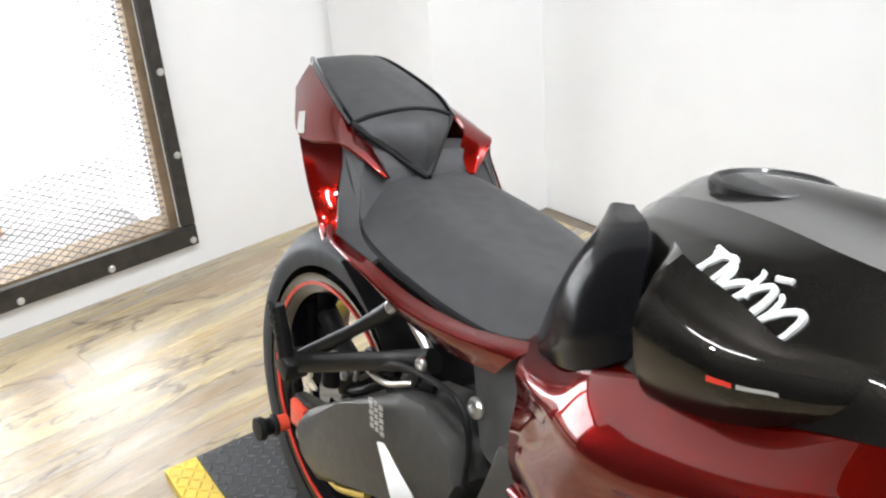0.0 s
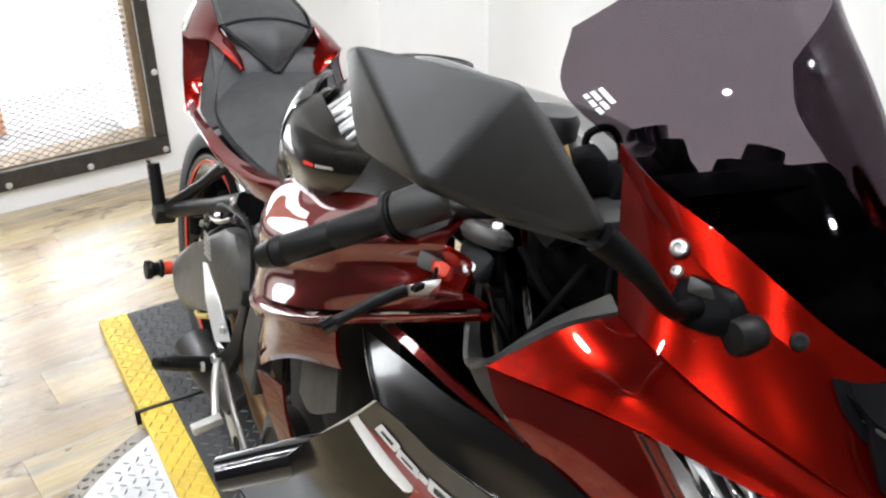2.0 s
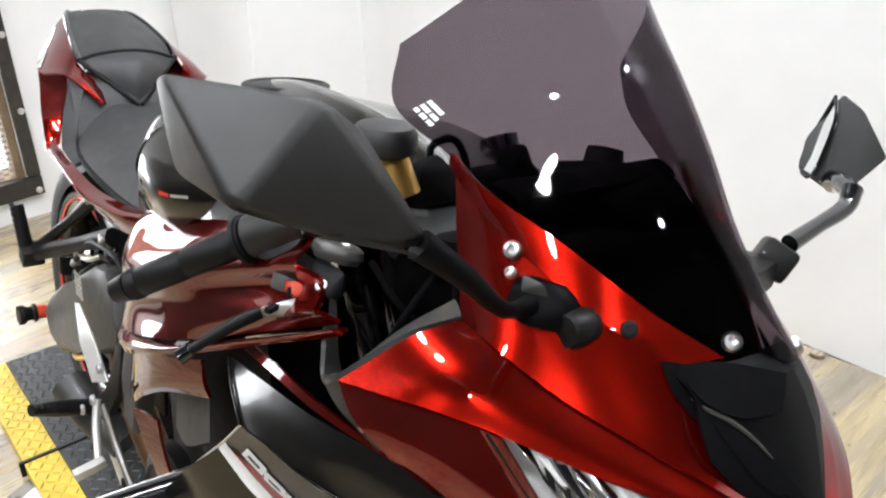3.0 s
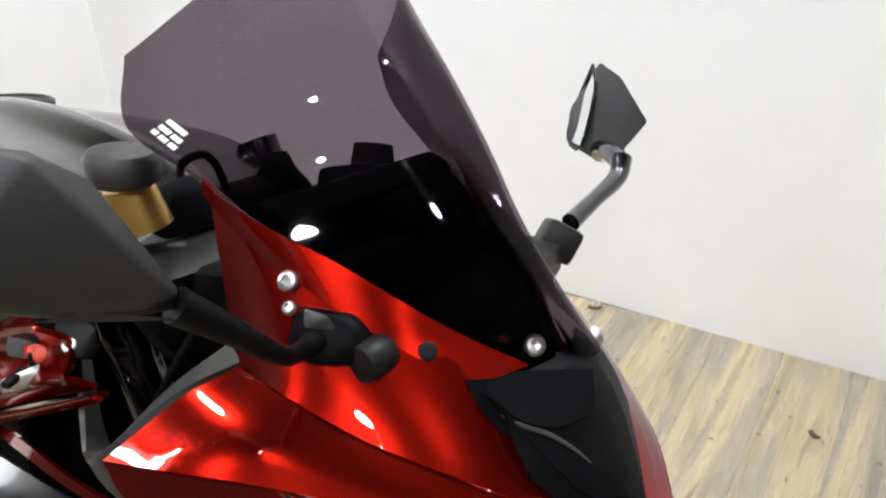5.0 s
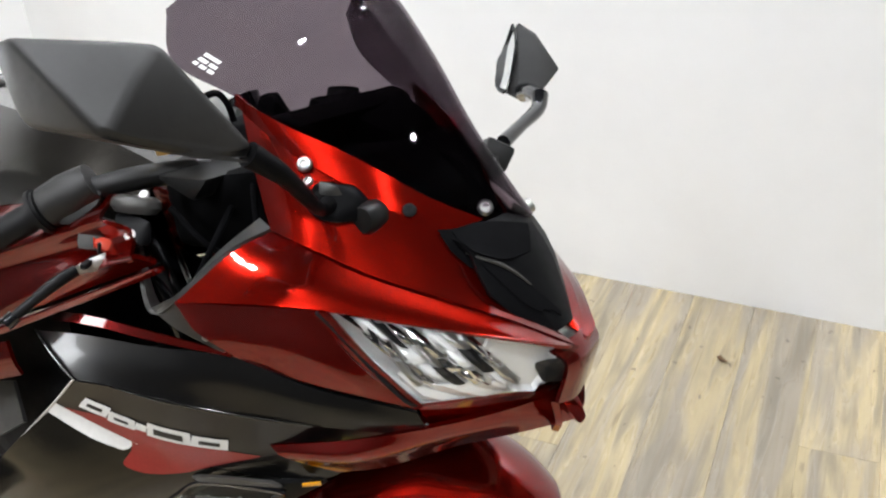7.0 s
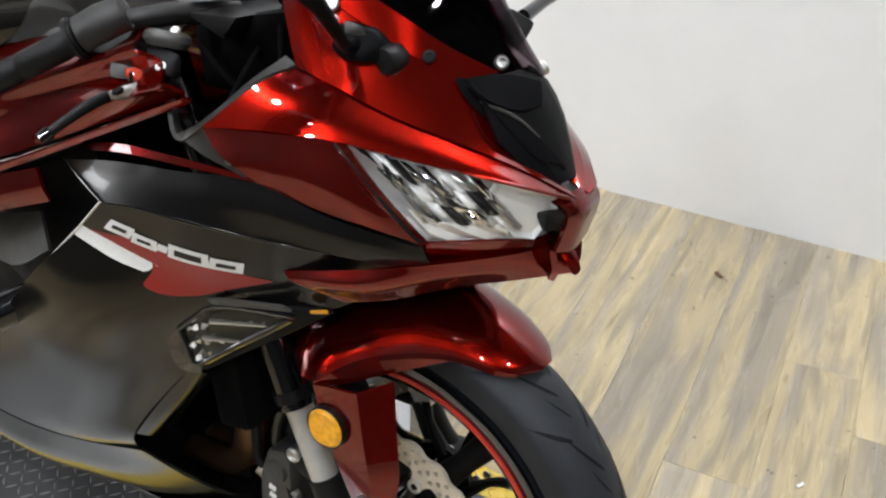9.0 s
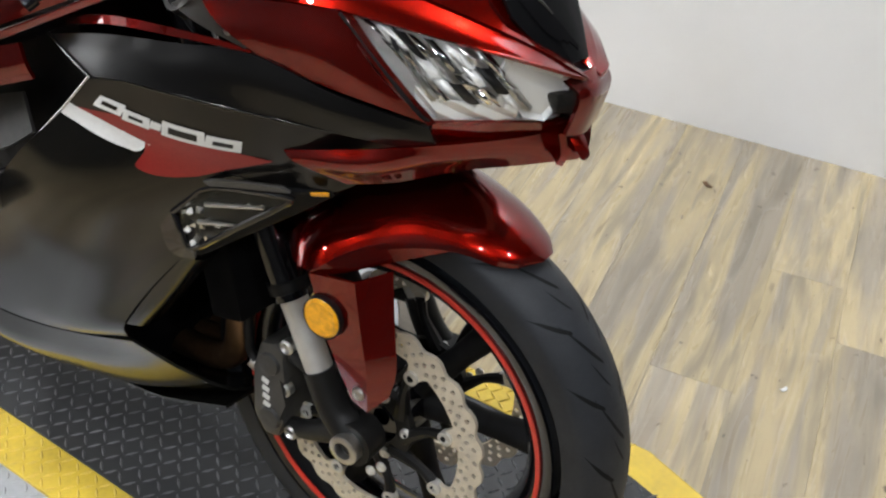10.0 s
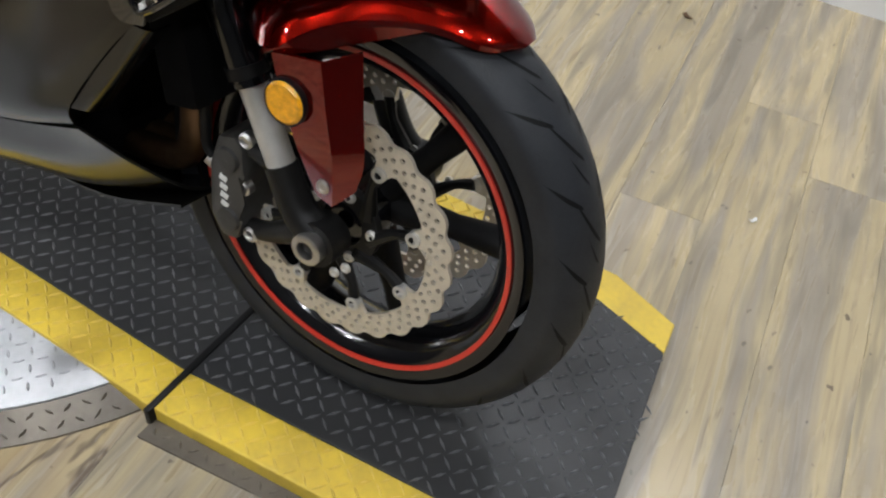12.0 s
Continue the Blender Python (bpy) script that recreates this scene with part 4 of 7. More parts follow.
def lower_flank(s):
    """Graphite side fairing, from under the mark down to the belly line."""
    return shell([[(-0.262, -0.276, 0.684), (-0.180, -0.270, 0.679), (-0.100, -0.257, 0.675), (-0.020, -0.224, 0.671), (0.015, -0.204, 0.667)],
                  [(-0.320, -0.286, 0.628), (-0.250, -0.285, 0.612), (-0.190, -0.272, 0.604), (-0.120, -0.238, 0.610), (-0.050, -0.215, 0.640)],
                  [(-0.375, -0.282, 0.572), (-0.310, -0.279, 0.545), (-0.250, -0.265, 0.528), (-0.195, -0.238, 0.530), (-0.150, -0.230, 0.545)],
                  [(-0.430, -0.273, 0.518), (-0.370, -0.264, 0.472), (-0.315, -0.250, 0.445), (-0.268, -0.233, 0.440), (-0.225, -0.226, 0.455)],
                  [(-0.520, -0.262, 0.430), (-0.450, -0.250, 0.392), (-0.385, -0.238, 0.372), (-0.320, -0.228, 0.378), (-0.262, -0.222, 0.400)],
                  [(-0.600, -0.255, 0.350), (-0.510, -0.240, 0.330), (-0.430, -0.228, 0.330), (-0.350, -0.218, 0.345), (-0.270, -0.210, 0.372)]], 0.004, 5, 5, s, CORE)


def flank_lip(s):
    """Rolled front edge of the flank, lit from the floor."""
    return shell([[(-0.150, -0.230, 0.546), (-0.205, -0.227, 0.478), (-0.258, -0.222, 0.405)],
                  [(-0.142, -0.212, 0.536), (-0.192, -0.208, 0.468), (-0.246, -0.204, 0.398)],
                  [(-0.150, -0.180, 0.530), (-0.200, -0.178, 0.462), (-0.252, -0.176, 0.392)]], 0.003, 5, 3, s, CORE)


def belly(s):
    return shell([[(-0.600, -0.256, 0.350), (-0.510, -0.241, 0.330), (-0.430, -0.229, 0.330), (-0.350, -0.219, 0.345), (-0.262, -0.212, 0.372)],
                  [(-0.600, -0.235, 0.275), (-0.500, -0.220, 0.262), (-0.420, -0.205, 0.268), (-0.330, -0.190, 0.285), (-0.215, -0.165, 0.318)],
                  [(-0.600, -0.160, 0.205), (-0.500, -0.150, 0.200), (-0.410, -0.142, 0.210), (-0.310, -0.132, 0.230), (-0.180, -0.105, 0.275)],
                  [(-0.600, 0.000, 0.175), (-0.500, 0.000, 0.172), (-0.410, 0.000, 0.180), (-0.300, 0.000, 0.205), (-0.170, 0.000, 0.262)]], 0.004, 5, 4, s, (-0.4, 0, 0.45))


def chin_wing(s):
    """Red blade under the lamp."""
    return shell([[(-0.012, -0.240, 0.716), (0.050, -0.214, 0.729), (0.100, -0.176, 0.737), (0.150, -0.110, 0.742), (0.186, -0.040, 0.748)],
                  [(0.000, -0.236, 0.706), (0.055, -0.216, 0.713), (0.105, -0.168, 0.723), (0.155, -0.100, 0.728), (0.190, -0.046, 0.728)],
                  [(0.034, -0.206, 0.687), (0.070, -0.183, 0.694), (0.110, -0.140, 0.705), (0.150, -0.095, 0.710), (0.184, -0.052, 0.714)]], 0.006, 5, 4, s, (0.0, 0, 0.75))


def chin_tab():
    return hull([(0.176, -0.070, 0.742), (0.186, -0.052, 0.742), (0.200, -0.058, 0.724), (0.196, -0.066, 0.718), (0.178, -0.066, 0.726)], 0.003)


def red_strip(s):
    """Thin red blade above the side panel."""
    return shell([[(-0.300, -0.229, 0.762), (-0.210, -0.249, 0.786), (-0.120, -0.262, 0.8005), (-0.036, -0.257, 0.8045)],
                  [(-0.305, -0.232, 0.752), (-0.212, -0.252, 0.778), (-0.120, -0.264, 0.794), (-0.034, -0.258, 0.801)]], 0.004, 5, 2, s, CORE)


def duct_lip(s):
    """Grey plastic edge of the steering cut-out and the dark wedge below it."""
    return shell([[(-0.046, -0.190, 0.890), (-0.064, -0.226, 0.876), (-0.088, -0.266, 0.842), (-0.130, -0.250, 0.815), (-0.160, -0.232, 0.815), (-0.185, -0.215, 0.850)],
                  [(-0.066, -0.182, 0.893), (-0.088, -0.212, 0.866), (-0.112, -0.238, 0.828), (-0.140, -0.225, 0.800), (-0.175, -0.210, 0.805), (-0.198, -0.200, 0.845)]], 0.004, 5, 2, s, CORE)


def wedge(s):
    return shell([[(-0.088, -0.266, 0.842), (-0.060, -0.264, 0.826), (-0.036, -0.258, 0.808)],
                  [(-0.130, -0.254, 0.818), (-0.090, -0.262, 0.812), (-0.040, -0.259, 0.803)]], 0.003, 4, 3, s, CORE)


noses = both("nose_cowl", upper_cowl, RED, bike, "candy red nose fairing")
both("cowl_lip", cowl_lip, RED, bike, "candy red lip over the screen's edge")
both("cowl_flank", cowl_side, RED, bike, "candy red fairing flank")
both("cowl_lower_flank", cowl_low, RED, bike, "candy red lower flank")
both("lamp_cheek", lamp_cheek, RED, bike, "red edge beside the headlamp")
both("side_panel", side_panel, SIDE_GREY, bike, "dark grey creased side panel")
marked = both("mark_panel", flank_panel, SIDE_GREY, bike, "satin black panel with the model mark")
flank = both("side_fairing", lower_flank, GRAPHITE, bike, "graphite grey side fairing")
ON = [marked[0], flank[0]]
TL, TR, BR, BL = Vector((-0.203, -0.277, 0.716)), Vector((-0.046, -0.250, 0.714)), Vector((-0.041, -0.249, 0.696)), Vector((-0.211, -0.275, 0.697))
printed("red_swoosh", [[(-0.242, -0.276, 0.690), (-0.170, -0.272, 0.700), (-0.120, -0.263, 0.698), (-0.060, -0.248, 0.697), (-0.020, -0.236, 0.693)], [(-0.236, -0.275, 0.685), (-0.155, -0.268, 0.678), (-0.165, -0.264, 0.652), (-0.110, -0.255, 0.654), (-0.022, -0.236, 0.691)]], ON, DARK_RED, marked[0], "dark red printed swoosh", 0.0006, 6, 4)
printed("white_stripe", [[(-0.249, -0.277, 0.692), (-0.200, -0.273, 0.686), (-0.146, -0.266, 0.677)], [(-0.262, -0.277, 0.680), (-0.205, -0.270, 0.670), (-0.166, -0.267, 0.668)]], ON, WHITE_PRINT, marked[0], "white printed stripe", 0.0008, 6, 3)
quad = lambda a, b, c, d: [[TL.lerp(TR, a).lerp(BL.lerp(BR, a), c), TL.lerp(TR, b).lerp(BL.lerp(BR, b), c)], [TL.lerp(TR, a).lerp(BL.lerp(BR, a), d), TL.lerp(TR, b).lerp(BL.lerp(BR, b), d)]]
EDGES = (0.0, 0.22, 0.42, 0.50, 0.78, 1.0)
for k in range(5):
    f0, f1 = EDGES[k], EDGES[k + 1] - 0.004
    lean = (TR - TL) * (0.060, 0.025, 0.050, 0.030, 0.055)[k]
    cell = lambda a, b, c, d: [[p + lean * (0.5 - h) for p in r] for r, h in zip(quad(a, b, c, d), (c, d))]
    top, low = ((0.0, 0.80), (0.22, 0.96), (0.30, 0.80), (0.02, 1.0), (0.16, 1.0))[k]
    printed("mark_shape", cell(f0, f1, top, low), ON, WHITE_PRINT, marked[0], "white outlined block of the model mark", 0.0012, 3, 3)
    if k != 2:
        printed("mark_core", cell(f0 + 0.046, f1 - 0.046, top + 0.27, low - 0.27), ON, BLACK_SATIN, marked[0], "black core of the block", 0.0018, 3, 2)
# Thin pale tubes stand in for the glint along the panel's edges.
for s in (1, -1):
    part("panel_glint", tube(flip([(-0.322, -0.240, 0.739), (-0.262, -0.264, 0.738), (-0.214, -0.279, 0.734)], s), 0.0013, 8, 4), GRAPHITE, bike, "grey tube painting a glint on the panel edge")
    part("panel_glint", tube(flip([(-0.214, -0.279, 0.734), (-0.237, -0.279, 0.710), (-0.263, -0.277, 0.685), (-0.322, -0.277, 0.628), (-0.377, -0.274, 0.572)], s), 0.0012, 8, 4), ALLOY, bike, "pale tube painting the highlight on the panel edge")
# A slim tube draws the highlight that the rounded crease catches.
for s in (1, -1):
    part("crease_highlight", tube(flip([(-0.160, -0.2812, 0.7446), (-0.090, -0.2774, 0.7496), (-0.012, -0.2516, 0.7476), (0.030, -0.2245, 0.7415)], s), [0.0008, 0.0014, 0.0012, 0.0005], 8, 5), GRAPHITE, bike, "fine grey tube painting the highlight along the panel crease")
both("fairing_lip", flank_lip, GRAPHITE, bike, "rolled graphite edge")
both("belly_pan", belly, GRAPHITE, bike, "graphite belly pan")
both("chin_blade", chin_wing, RED, bike, "red blade under the headlamp")
part("chin_tab", chin_tab(), RED, bike, "small red chin tab")
both("red_strip", red_strip, RED, bike, "thin red trim blade")
both("duct_lip", duct_lip, FRAME_GREY, bike, "grey plastic cut-out edge")
both("wedge_trim", wedge, PLASTIC, bike, "dark wedge trim")

# black snout between the lamps and the air slot above it
part("snout", shell([centred(r) for r in [[(0.080, -0.060, 0.886), (0.096, -0.032, 0.893), (0.102, 0.0, 0.895), (0.096, 0.032, 0.893), (0.080, 0.060, 0.886)],
                     [(0.104, -0.060, 0.878), (0.116, -0.030, 0.883), (0.120, 0.0, 0.885), (0.116, 0.030, 0.883), (0.104, 0.060, 0.876)],
                     [(0.128, -0.062, 0.846), (0.140, -0.034, 0.852), (0.144, 0.0, 0.854), (0.140, 0.034, 0.852), (0.128, 0.062, 0.846)],
                     [(0.166, -0.028, 0.808), (0.172, -0.016, 0.809), (0.174, 0.0, 0.810), (0.172, 0.016, 0.809), (0.166, 0.028, 0.808)]]], 0.004, 2, 2, 1, (0, 0, 0.75)), SNOUT, bike, "black plastic snout", angle=10)
both("air_slot", lambda s: shell([[(0.080, -0.102, 0.888), (0.100, -0.086, 0.884), (0.112, -0.060, 0.888)],
                                  [(0.098, -0.092, 0.866), (0.112, -0.078, 0.862), (0.124, -0.058, 0.862)],
                                  [(0.150, -0.045, 0.822), (0.156, -0.038, 0.820), (0.160, -0.028, 0.818)]], 0.003, 4, 4, s, (0, 0, 0.7)), DARK, bike, "dark air slot")
# Pitch black laid over the red skin, coloured as the unlit slot opening.
printed("snout_wing", [[(0.079, -0.108, 0.893), (0.094, -0.090, 0.893), (0.108, -0.064, 0.885)], [(0.084, -0.109, 0.887), (0.102, -0.100, 0.878), (0.122, -0.074, 0.860)], [(0.092, -0.109, 0.878), (0.112, -0.104, 0.868), (0.134, -0.080, 0.846)]], [noses[0]], COCKPIT, noses[0], "black wing of the snout, darkened as the slot opening", 0.0022, 5, 5)
skin = [bpy.data.objects["snout"]]
# Flat black sheets paint the slot's darkness onto the closed snout.
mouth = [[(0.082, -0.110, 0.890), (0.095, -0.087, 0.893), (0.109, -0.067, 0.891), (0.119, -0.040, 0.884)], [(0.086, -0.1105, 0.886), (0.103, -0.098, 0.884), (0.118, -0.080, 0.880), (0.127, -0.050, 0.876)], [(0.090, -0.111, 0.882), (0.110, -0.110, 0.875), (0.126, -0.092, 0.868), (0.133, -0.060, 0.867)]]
part("slot_mouth_sheet", shell([[(x + 0.002, y - 0.002, z + 0.003) for x, y, z in r] for r in mouth], 0.001, 5, 4, 1, (0.05, 0, 0.8)), COCKPIT, skin[0], "flat black sheet painting the dark mouth of the air slot")
printed("slot_shade", [[(0.112, -0.110, 0.871), (0.130, -0.095, 0.860), (0.150, -0.078, 0.842), (0.166, -0.062, 0.820)], [(0.114, -0.111, 0.868), (0.135, -0.104, 0.850), (0.152, -0.092, 0.832), (0.168, -0.066, 0.814)]], skin, COCKPIT, skin[0], "black sheet painting the shade of a lower recess on the snout", 0.0010, 5, 4, (0, 0, 0))
part("slot_edge", tube([skin_point(p, skin, 0.0012) for p in ((0.098, -0.112, 0.874), (0.112, -0.109, 0.872), (0.124, -0.099, 0.867), (0.135, -0.090, 0.858), (0.146, -0.081, 0.847))], [0.0006, 0.0016, 0.0018, 0.0014, 0.0006], 6, 3), MUFFLER, skin[0], "grey edge under the slot")
part("nose_bridge", shell([centred(r) for r in [[(0.176, -0.034, 0.800), (0.183, 0.0, 0.804), (0.176, 0.046, 0.800)], [(0.189, -0.024, 0.785), (0.195, 0.0, 0.786), (0.190, 0.040, 0.786)],
                           [(0.185, -0.028, 0.750), (0.190, 0.0, 0.746), (0.185, 0.040, 0.750)]]], 0.004, 5, 5, 1, (0, 0, 0.77)), RED, bike, "red nose bridge between the lamps")


# ---- headlamps ----
LAMP_TOP = [(0.026, -0.221, 0.843), (0.080, -0.184, 0.833), (0.136, -0.142, 0.822), (0.182, -0.092, 0.806), (0.192, -0.050, 0.790)]
LAMP_LOW = [(0.034, -0.216, 0.834), (0.096, -0.174, 0.757), (0.136, -0.135, 0.759), (0.170, -0.088, 0.757), (0.188, -0.052, 0.768)]


def lamp(s):
    mid = [tuple((a + b) / 2 + d for a, b, d in zip(p, q, (0.006, -0.006, 0))) for p, q in zip(LAMP_TOP, LAMP_LOW)]
    glass = part("headlamp", shell([LAMP_TOP, mid, LAMP_LOW], 0.0025, 5, 4, s, (0, 0, 0.8)), LENS, bike, "clear headlamp glass")
    back = lambda p, d: (p[0] - d * 0.8, p[1] * (1 - d * 1.5), p[2] - d * 0.1)
    rows = [[back(p, 0.012) for p in LAMP_TOP], [back(p, 0.055) for p in mid], [back(p, 0.012) for p in LAMP_LOW]]
    part("reflector_bowl", shell(rows, 0.002, 5, 4, s, (0.3, -0.4 * s, 0.8)), REFLECTOR, glass, "bright stepped reflector")

    def inside(f, g, depth):
        """A point behind the glass: f along the lamp, g from its top to its low edge."""
        k = min(max(f, 0.0), 0.999) * 4
        j = int(k)
        a = Vector(LAMP_TOP[j]).lerp(Vector(LAMP_TOP[j + 1]), k - j)
        b = Vector(LAMP_LOW[j]).lerp(Vector(LAMP_LOW[j + 1]), k - j)
        m = a.lerp(b, g) + Vector((0.006, -0.006, 0)) * 4 * g * (1 - g)
        return tuple(m + Vector((-0.62, 0.72, 0.0)) * depth)

    random.seed(11)
    for i in range(8):
        f = 0.035 + 0.052 * i
        breaks = [0.05, random.uniform(0.24, 0.38), random.uniform(0.46, 0.56), 0.74]
        for k in range(3):
            g0, g1 = breaks[k] + 0.006, breaks[k + 1] - 0.006
            d, tilt, bulge = random.uniform(0.004, 0.009), random.uniform(-0.006, 0.006), random.uniform(0.002, 0.006)
            slant = lambda u, g: f + 0.26 * g + 0.050 * u
            strip = [[inside(slant(u, g), g, d + tilt * (u - 0.5) - bulge * 4 * u * (1 - u) + 0.004 * h) for g, h in ((g0, 1), ((g0 + g1) / 2, 0), (g1, random.uniform(0, 1)))] for u in (0.0, 0.5, 1.0)]
            part("reflector_facet", shell(strip, 0.0012, 4, 3, s, (0, 0, 0.8)), (CHROME, REFLECTOR, CHROME, REFLECTOR, STEEL, CHROME, CAST)[(i * 3 + k * 2) % 7], glass, "curved reflector step")
    frost = [[inside(f, g, 0.003 + 0.004 * ((k + n) % 2)) for k, f in enumerate((0.20, 0.27, 0.34, 0.42, 0.50, 0.58))] for n, g in enumerate((0.72, 0.86, 0.98))]
    part("reflector_band", shell(frost, 0.0015, 1, 1, s, (0, 0, 0.8)), REFLECTOR, glass, "faceted bright reflector corner", smooth=False)
    wall_n = Vector((0.80, -0.60, 0.04)).normalized()
    wall_at = Vector(inside(0.62, 0.5, 0.014))

    def pane(f, g, lift=0.0):
        """A point of the flat upright reflector."""
        p = Vector(inside(f, g, 0.0))
        way = Vector((-0.62, 0.72, 0.0))
        return tuple(p + way * ((wall_at - p).dot(wall_n) / way.dot(wall_n)) + wall_n * lift)

    ring = [(0.515, 0.08), (0.735, 0.10), (0.762, 0.42), (0.690, 0.95), (0.600, 0.90), (0.480, 0.36)]
    cf, cg = 0.63, 0.48
    core = [(cf + (f - cf) * 0.84, cg + (g - cg) * 0.80) for f, g in ring]
    part("lamp_mirror", hull(flip([pane(f, g, h) for f, g in core for h in (0.0, -0.002)], s), 0, 0), MATT_SILVER, glass, "flat silver reflector", smooth=False)
    for (a, b), (c, d) in zip(zip(ring, ring[1:] + ring[:1]), zip(core, core[1:] + core[:1])):
        part("mirror_border", hull(flip([pane(*a, 0.004), pane(*b, 0.004), pane(*c, 0.0005), pane(*d, 0.0005), pane(*a, -0.001), pane(*b, -0.001)], s), 0, 0), REFLECTOR, glass, "bright border of the reflector", smooth=False)
    part("lamp_mark", hull([inside(f, g, d) for f, g in ((0.145, 0.16), (0.165, 0.20), (0.150, 0.34), (0.170, 0.36)) for d in (0.002, 0.004)], 0, 0) if s > 0 else hull(flip([inside(f, g, d) for f, g in ((0.145, 0.16), (0.165, 0.20), (0.150, 0.34), (0.170, 0.36)) for d in (0.002, 0.004)], -1), 0, 0), DARK, glass, "small black moulded mark")
    part("lamp_shroud", hull(flip([(0.170, -0.086, 0.752), (0.188, -0.054, 0.764), (0.191, -0.050, 0.780), (0.184, -0.064, 0.790), (0.176, -0.070, 0.770)] + [(0.150, -0.060, 0.752), (0.160, -0.03, 0.78), (0.182, -0.020, 0.770), (0.182, -0.020, 0.784)], s), 0.002, 2), DARK, glass, "black inner shroud")
    bm = bmesh.new()
    tube([LAMP_LOW[1], (0.085, -0.190, 0.772), LAMP_TOP[0]], 0.0018, 6, 5, bm)
    part("lamp_seal", bm, SOFT_RUBBER, glass, "black lamp seal") if s > 0 else part("lamp_seal", tube(flip([LAMP_LOW[1], (0.085, -0.190, 0.772), LAMP_TOP[0]], -1), 0.0018, 6, 5), SOFT_RUBBER, glass)


lamp(1)
lamp(-1)
both("lamp_sill", lambda s: shell([LAMP_LOW[1:], [(0.092, -0.166, 0.734), (0.126, -0.132, 0.738), (0.160, -0.086, 0.742), (0.186, -0.050, 0.746)]], 0.003, 4, 2, s, (0, 0, 0.75)), RED, bike, "red sill under the headlamp")

# ---- windscreen ----
SCREEN_ROWS = [[(0.088, -0.064, 0.899), (0.106, -0.046, 0.894), (0.114, -0.028, 0.888), (0.11, -0.01, 0.886), (0.098, 0.006, 0.884)],
               [(0.034, -0.128, 0.922), (0.062, -0.078, 0.95), (0.0644, -0.0484, 0.9625), (0.0491, -0.0172, 0.9552), (0.0121, 0.0192, 0.9229)],
               [(-0.028, -0.158, 0.958), (0.014, -0.095, 1.004), (0.0223, -0.0498, 1.015), (0.0043, -0.0059, 1.003), (-0.0481, 0.043, 0.9511)],
               [(-0.09, -0.18, 0.995), (-0.033, -0.11, 1.053), (-0.022, -0.049, 1.064), (-0.0356, 0.0046, 1.04), (-0.0963, 0.0619, 0.9698)],
               [(-0.154, -0.186, 1.018), (-0.09, -0.117, 1.082), (-0.0703, -0.0504, 1.103), (-0.0794, 0.021, 1.073), (-0.1477, 0.0745, 0.9977)],
               [(-0.177, -0.168, 1.058), (-0.131, -0.105, 1.118), (-0.1126, -0.0456, 1.135), (-0.1028, 0.0213, 1.103), (-0.1561, 0.0621, 1.037)]]
scr = part("windscreen", shell(SCREEN_ROWS, 0.003, 6, 6, 1, (-0.3, 0, 0.8)), SCREEN, bike, "smoked double-bubble windscreen")
for s in (1, -1):
    part("screen_bolt", bolt_head((0.088, -0.062, 0.900) if s > 0 else (0.099, 0.002, 0.887), (0.65, -0.55 * s, 0.55), 0.0075, 0.005), STEEL, scr, "silver screen bolt")
part("cowl_bolt", bolt_head((-0.0255, -0.1685, 0.9440), (0.35, -0.85, 0.45), 0.0068, 0.004), STEEL, bike, "silver fairing bolt")
part("cowl_hole", bolt_head((0.052, -0.127, 0.908), (0.45, -0.75, 0.5), 0.006, 0.002), DARK, bike, "empty bolt hole")
o, u, v = Vector((-0.134, -0.186, 1.022)), Vector((0.022, 0.001, -0.008)), Vector((0.007, 0.006, 0.012))
for k, (a, b, c) in enumerate(((0.0, 0.22, 0.0), (0.30, 0.62, 0.0), (0.70, 1.0, 0.0), (0.06, 0.50, 0.36), (0.58, 0.96, 0.36), (0.12, 0.90, 0.72))):
    printed("label_bar", [[o + u * a + v * c, o + u * b + v * c], [o + u * (a + 0.03) + v * (c + 0.24), o + u * (b + 0.03) + v * (c + 0.24)]], [scr], WHITE_PRINT, scr, "small white label bar", 0.0012, 2, 2, (0.001, -0.004, 0.002))

# ---- dark inside of the nose ----
part("inner_cowl", hull(centred([(0.05, -0.05, 0.87), (0.05, 0.05, 0.87), (-0.02, -0.115, 0.90), (-0.02, 0.115, 0.90), (-0.10, -0.15, 0.86), (-0.10, 0.15, 0.86), (0.10, 0.0, 0.78), (0.03, -0.09, 0.76), (0.03, 0.09, 0.76), (-0.08, -0.17, 0.74), (-0.08, 0.17, 0.74), (0.03, -0.10, 0.70), (0.03, 0.10, 0.70), (-0.12, 0.15, 0.68), (-0.12, -0.15, 0.68)]), 0.01), DARK, bike, "black inner fairing")
part("radiator", block((0.05, 0.30, 0.30), (-0.205, 0, 0.56), (0, -14, 0), 0.006), COCKPIT, bike, "dark radiator behind the front wheel")
part("engine_block", hull([(-0.26, -0.15, 0.62), (-0.26, 0.15, 0.62), (-0.60, -0.17, 0.66), (-0.60, 0.17, 0.66), (-0.72, -0.15, 0.50), (-0.72, 0.15, 0.50), (-0.66, -0.15, 0.24), (-0.66, 0.15, 0.24), (-0.36, -0.15, 0.22), (-0.36, 0.15, 0.22)], 0.012), DARK, bike, "dark engine block")
for k in range(4):
    y = -0.105 + 0.07 * k
    part("exhaust_header", tube([(-0.29, y, 0.56), (-0.215, y, 0.50), (-0.195, y * 0.95, 0.40), (-0.235, y * 0.7, 0.29), (-0.34, y * 0.5, 0.245), (-0.50, y * 0.4, 0.235)], 0.019, 12, 5), HEADER, bike, "heat-stained exhaust header")
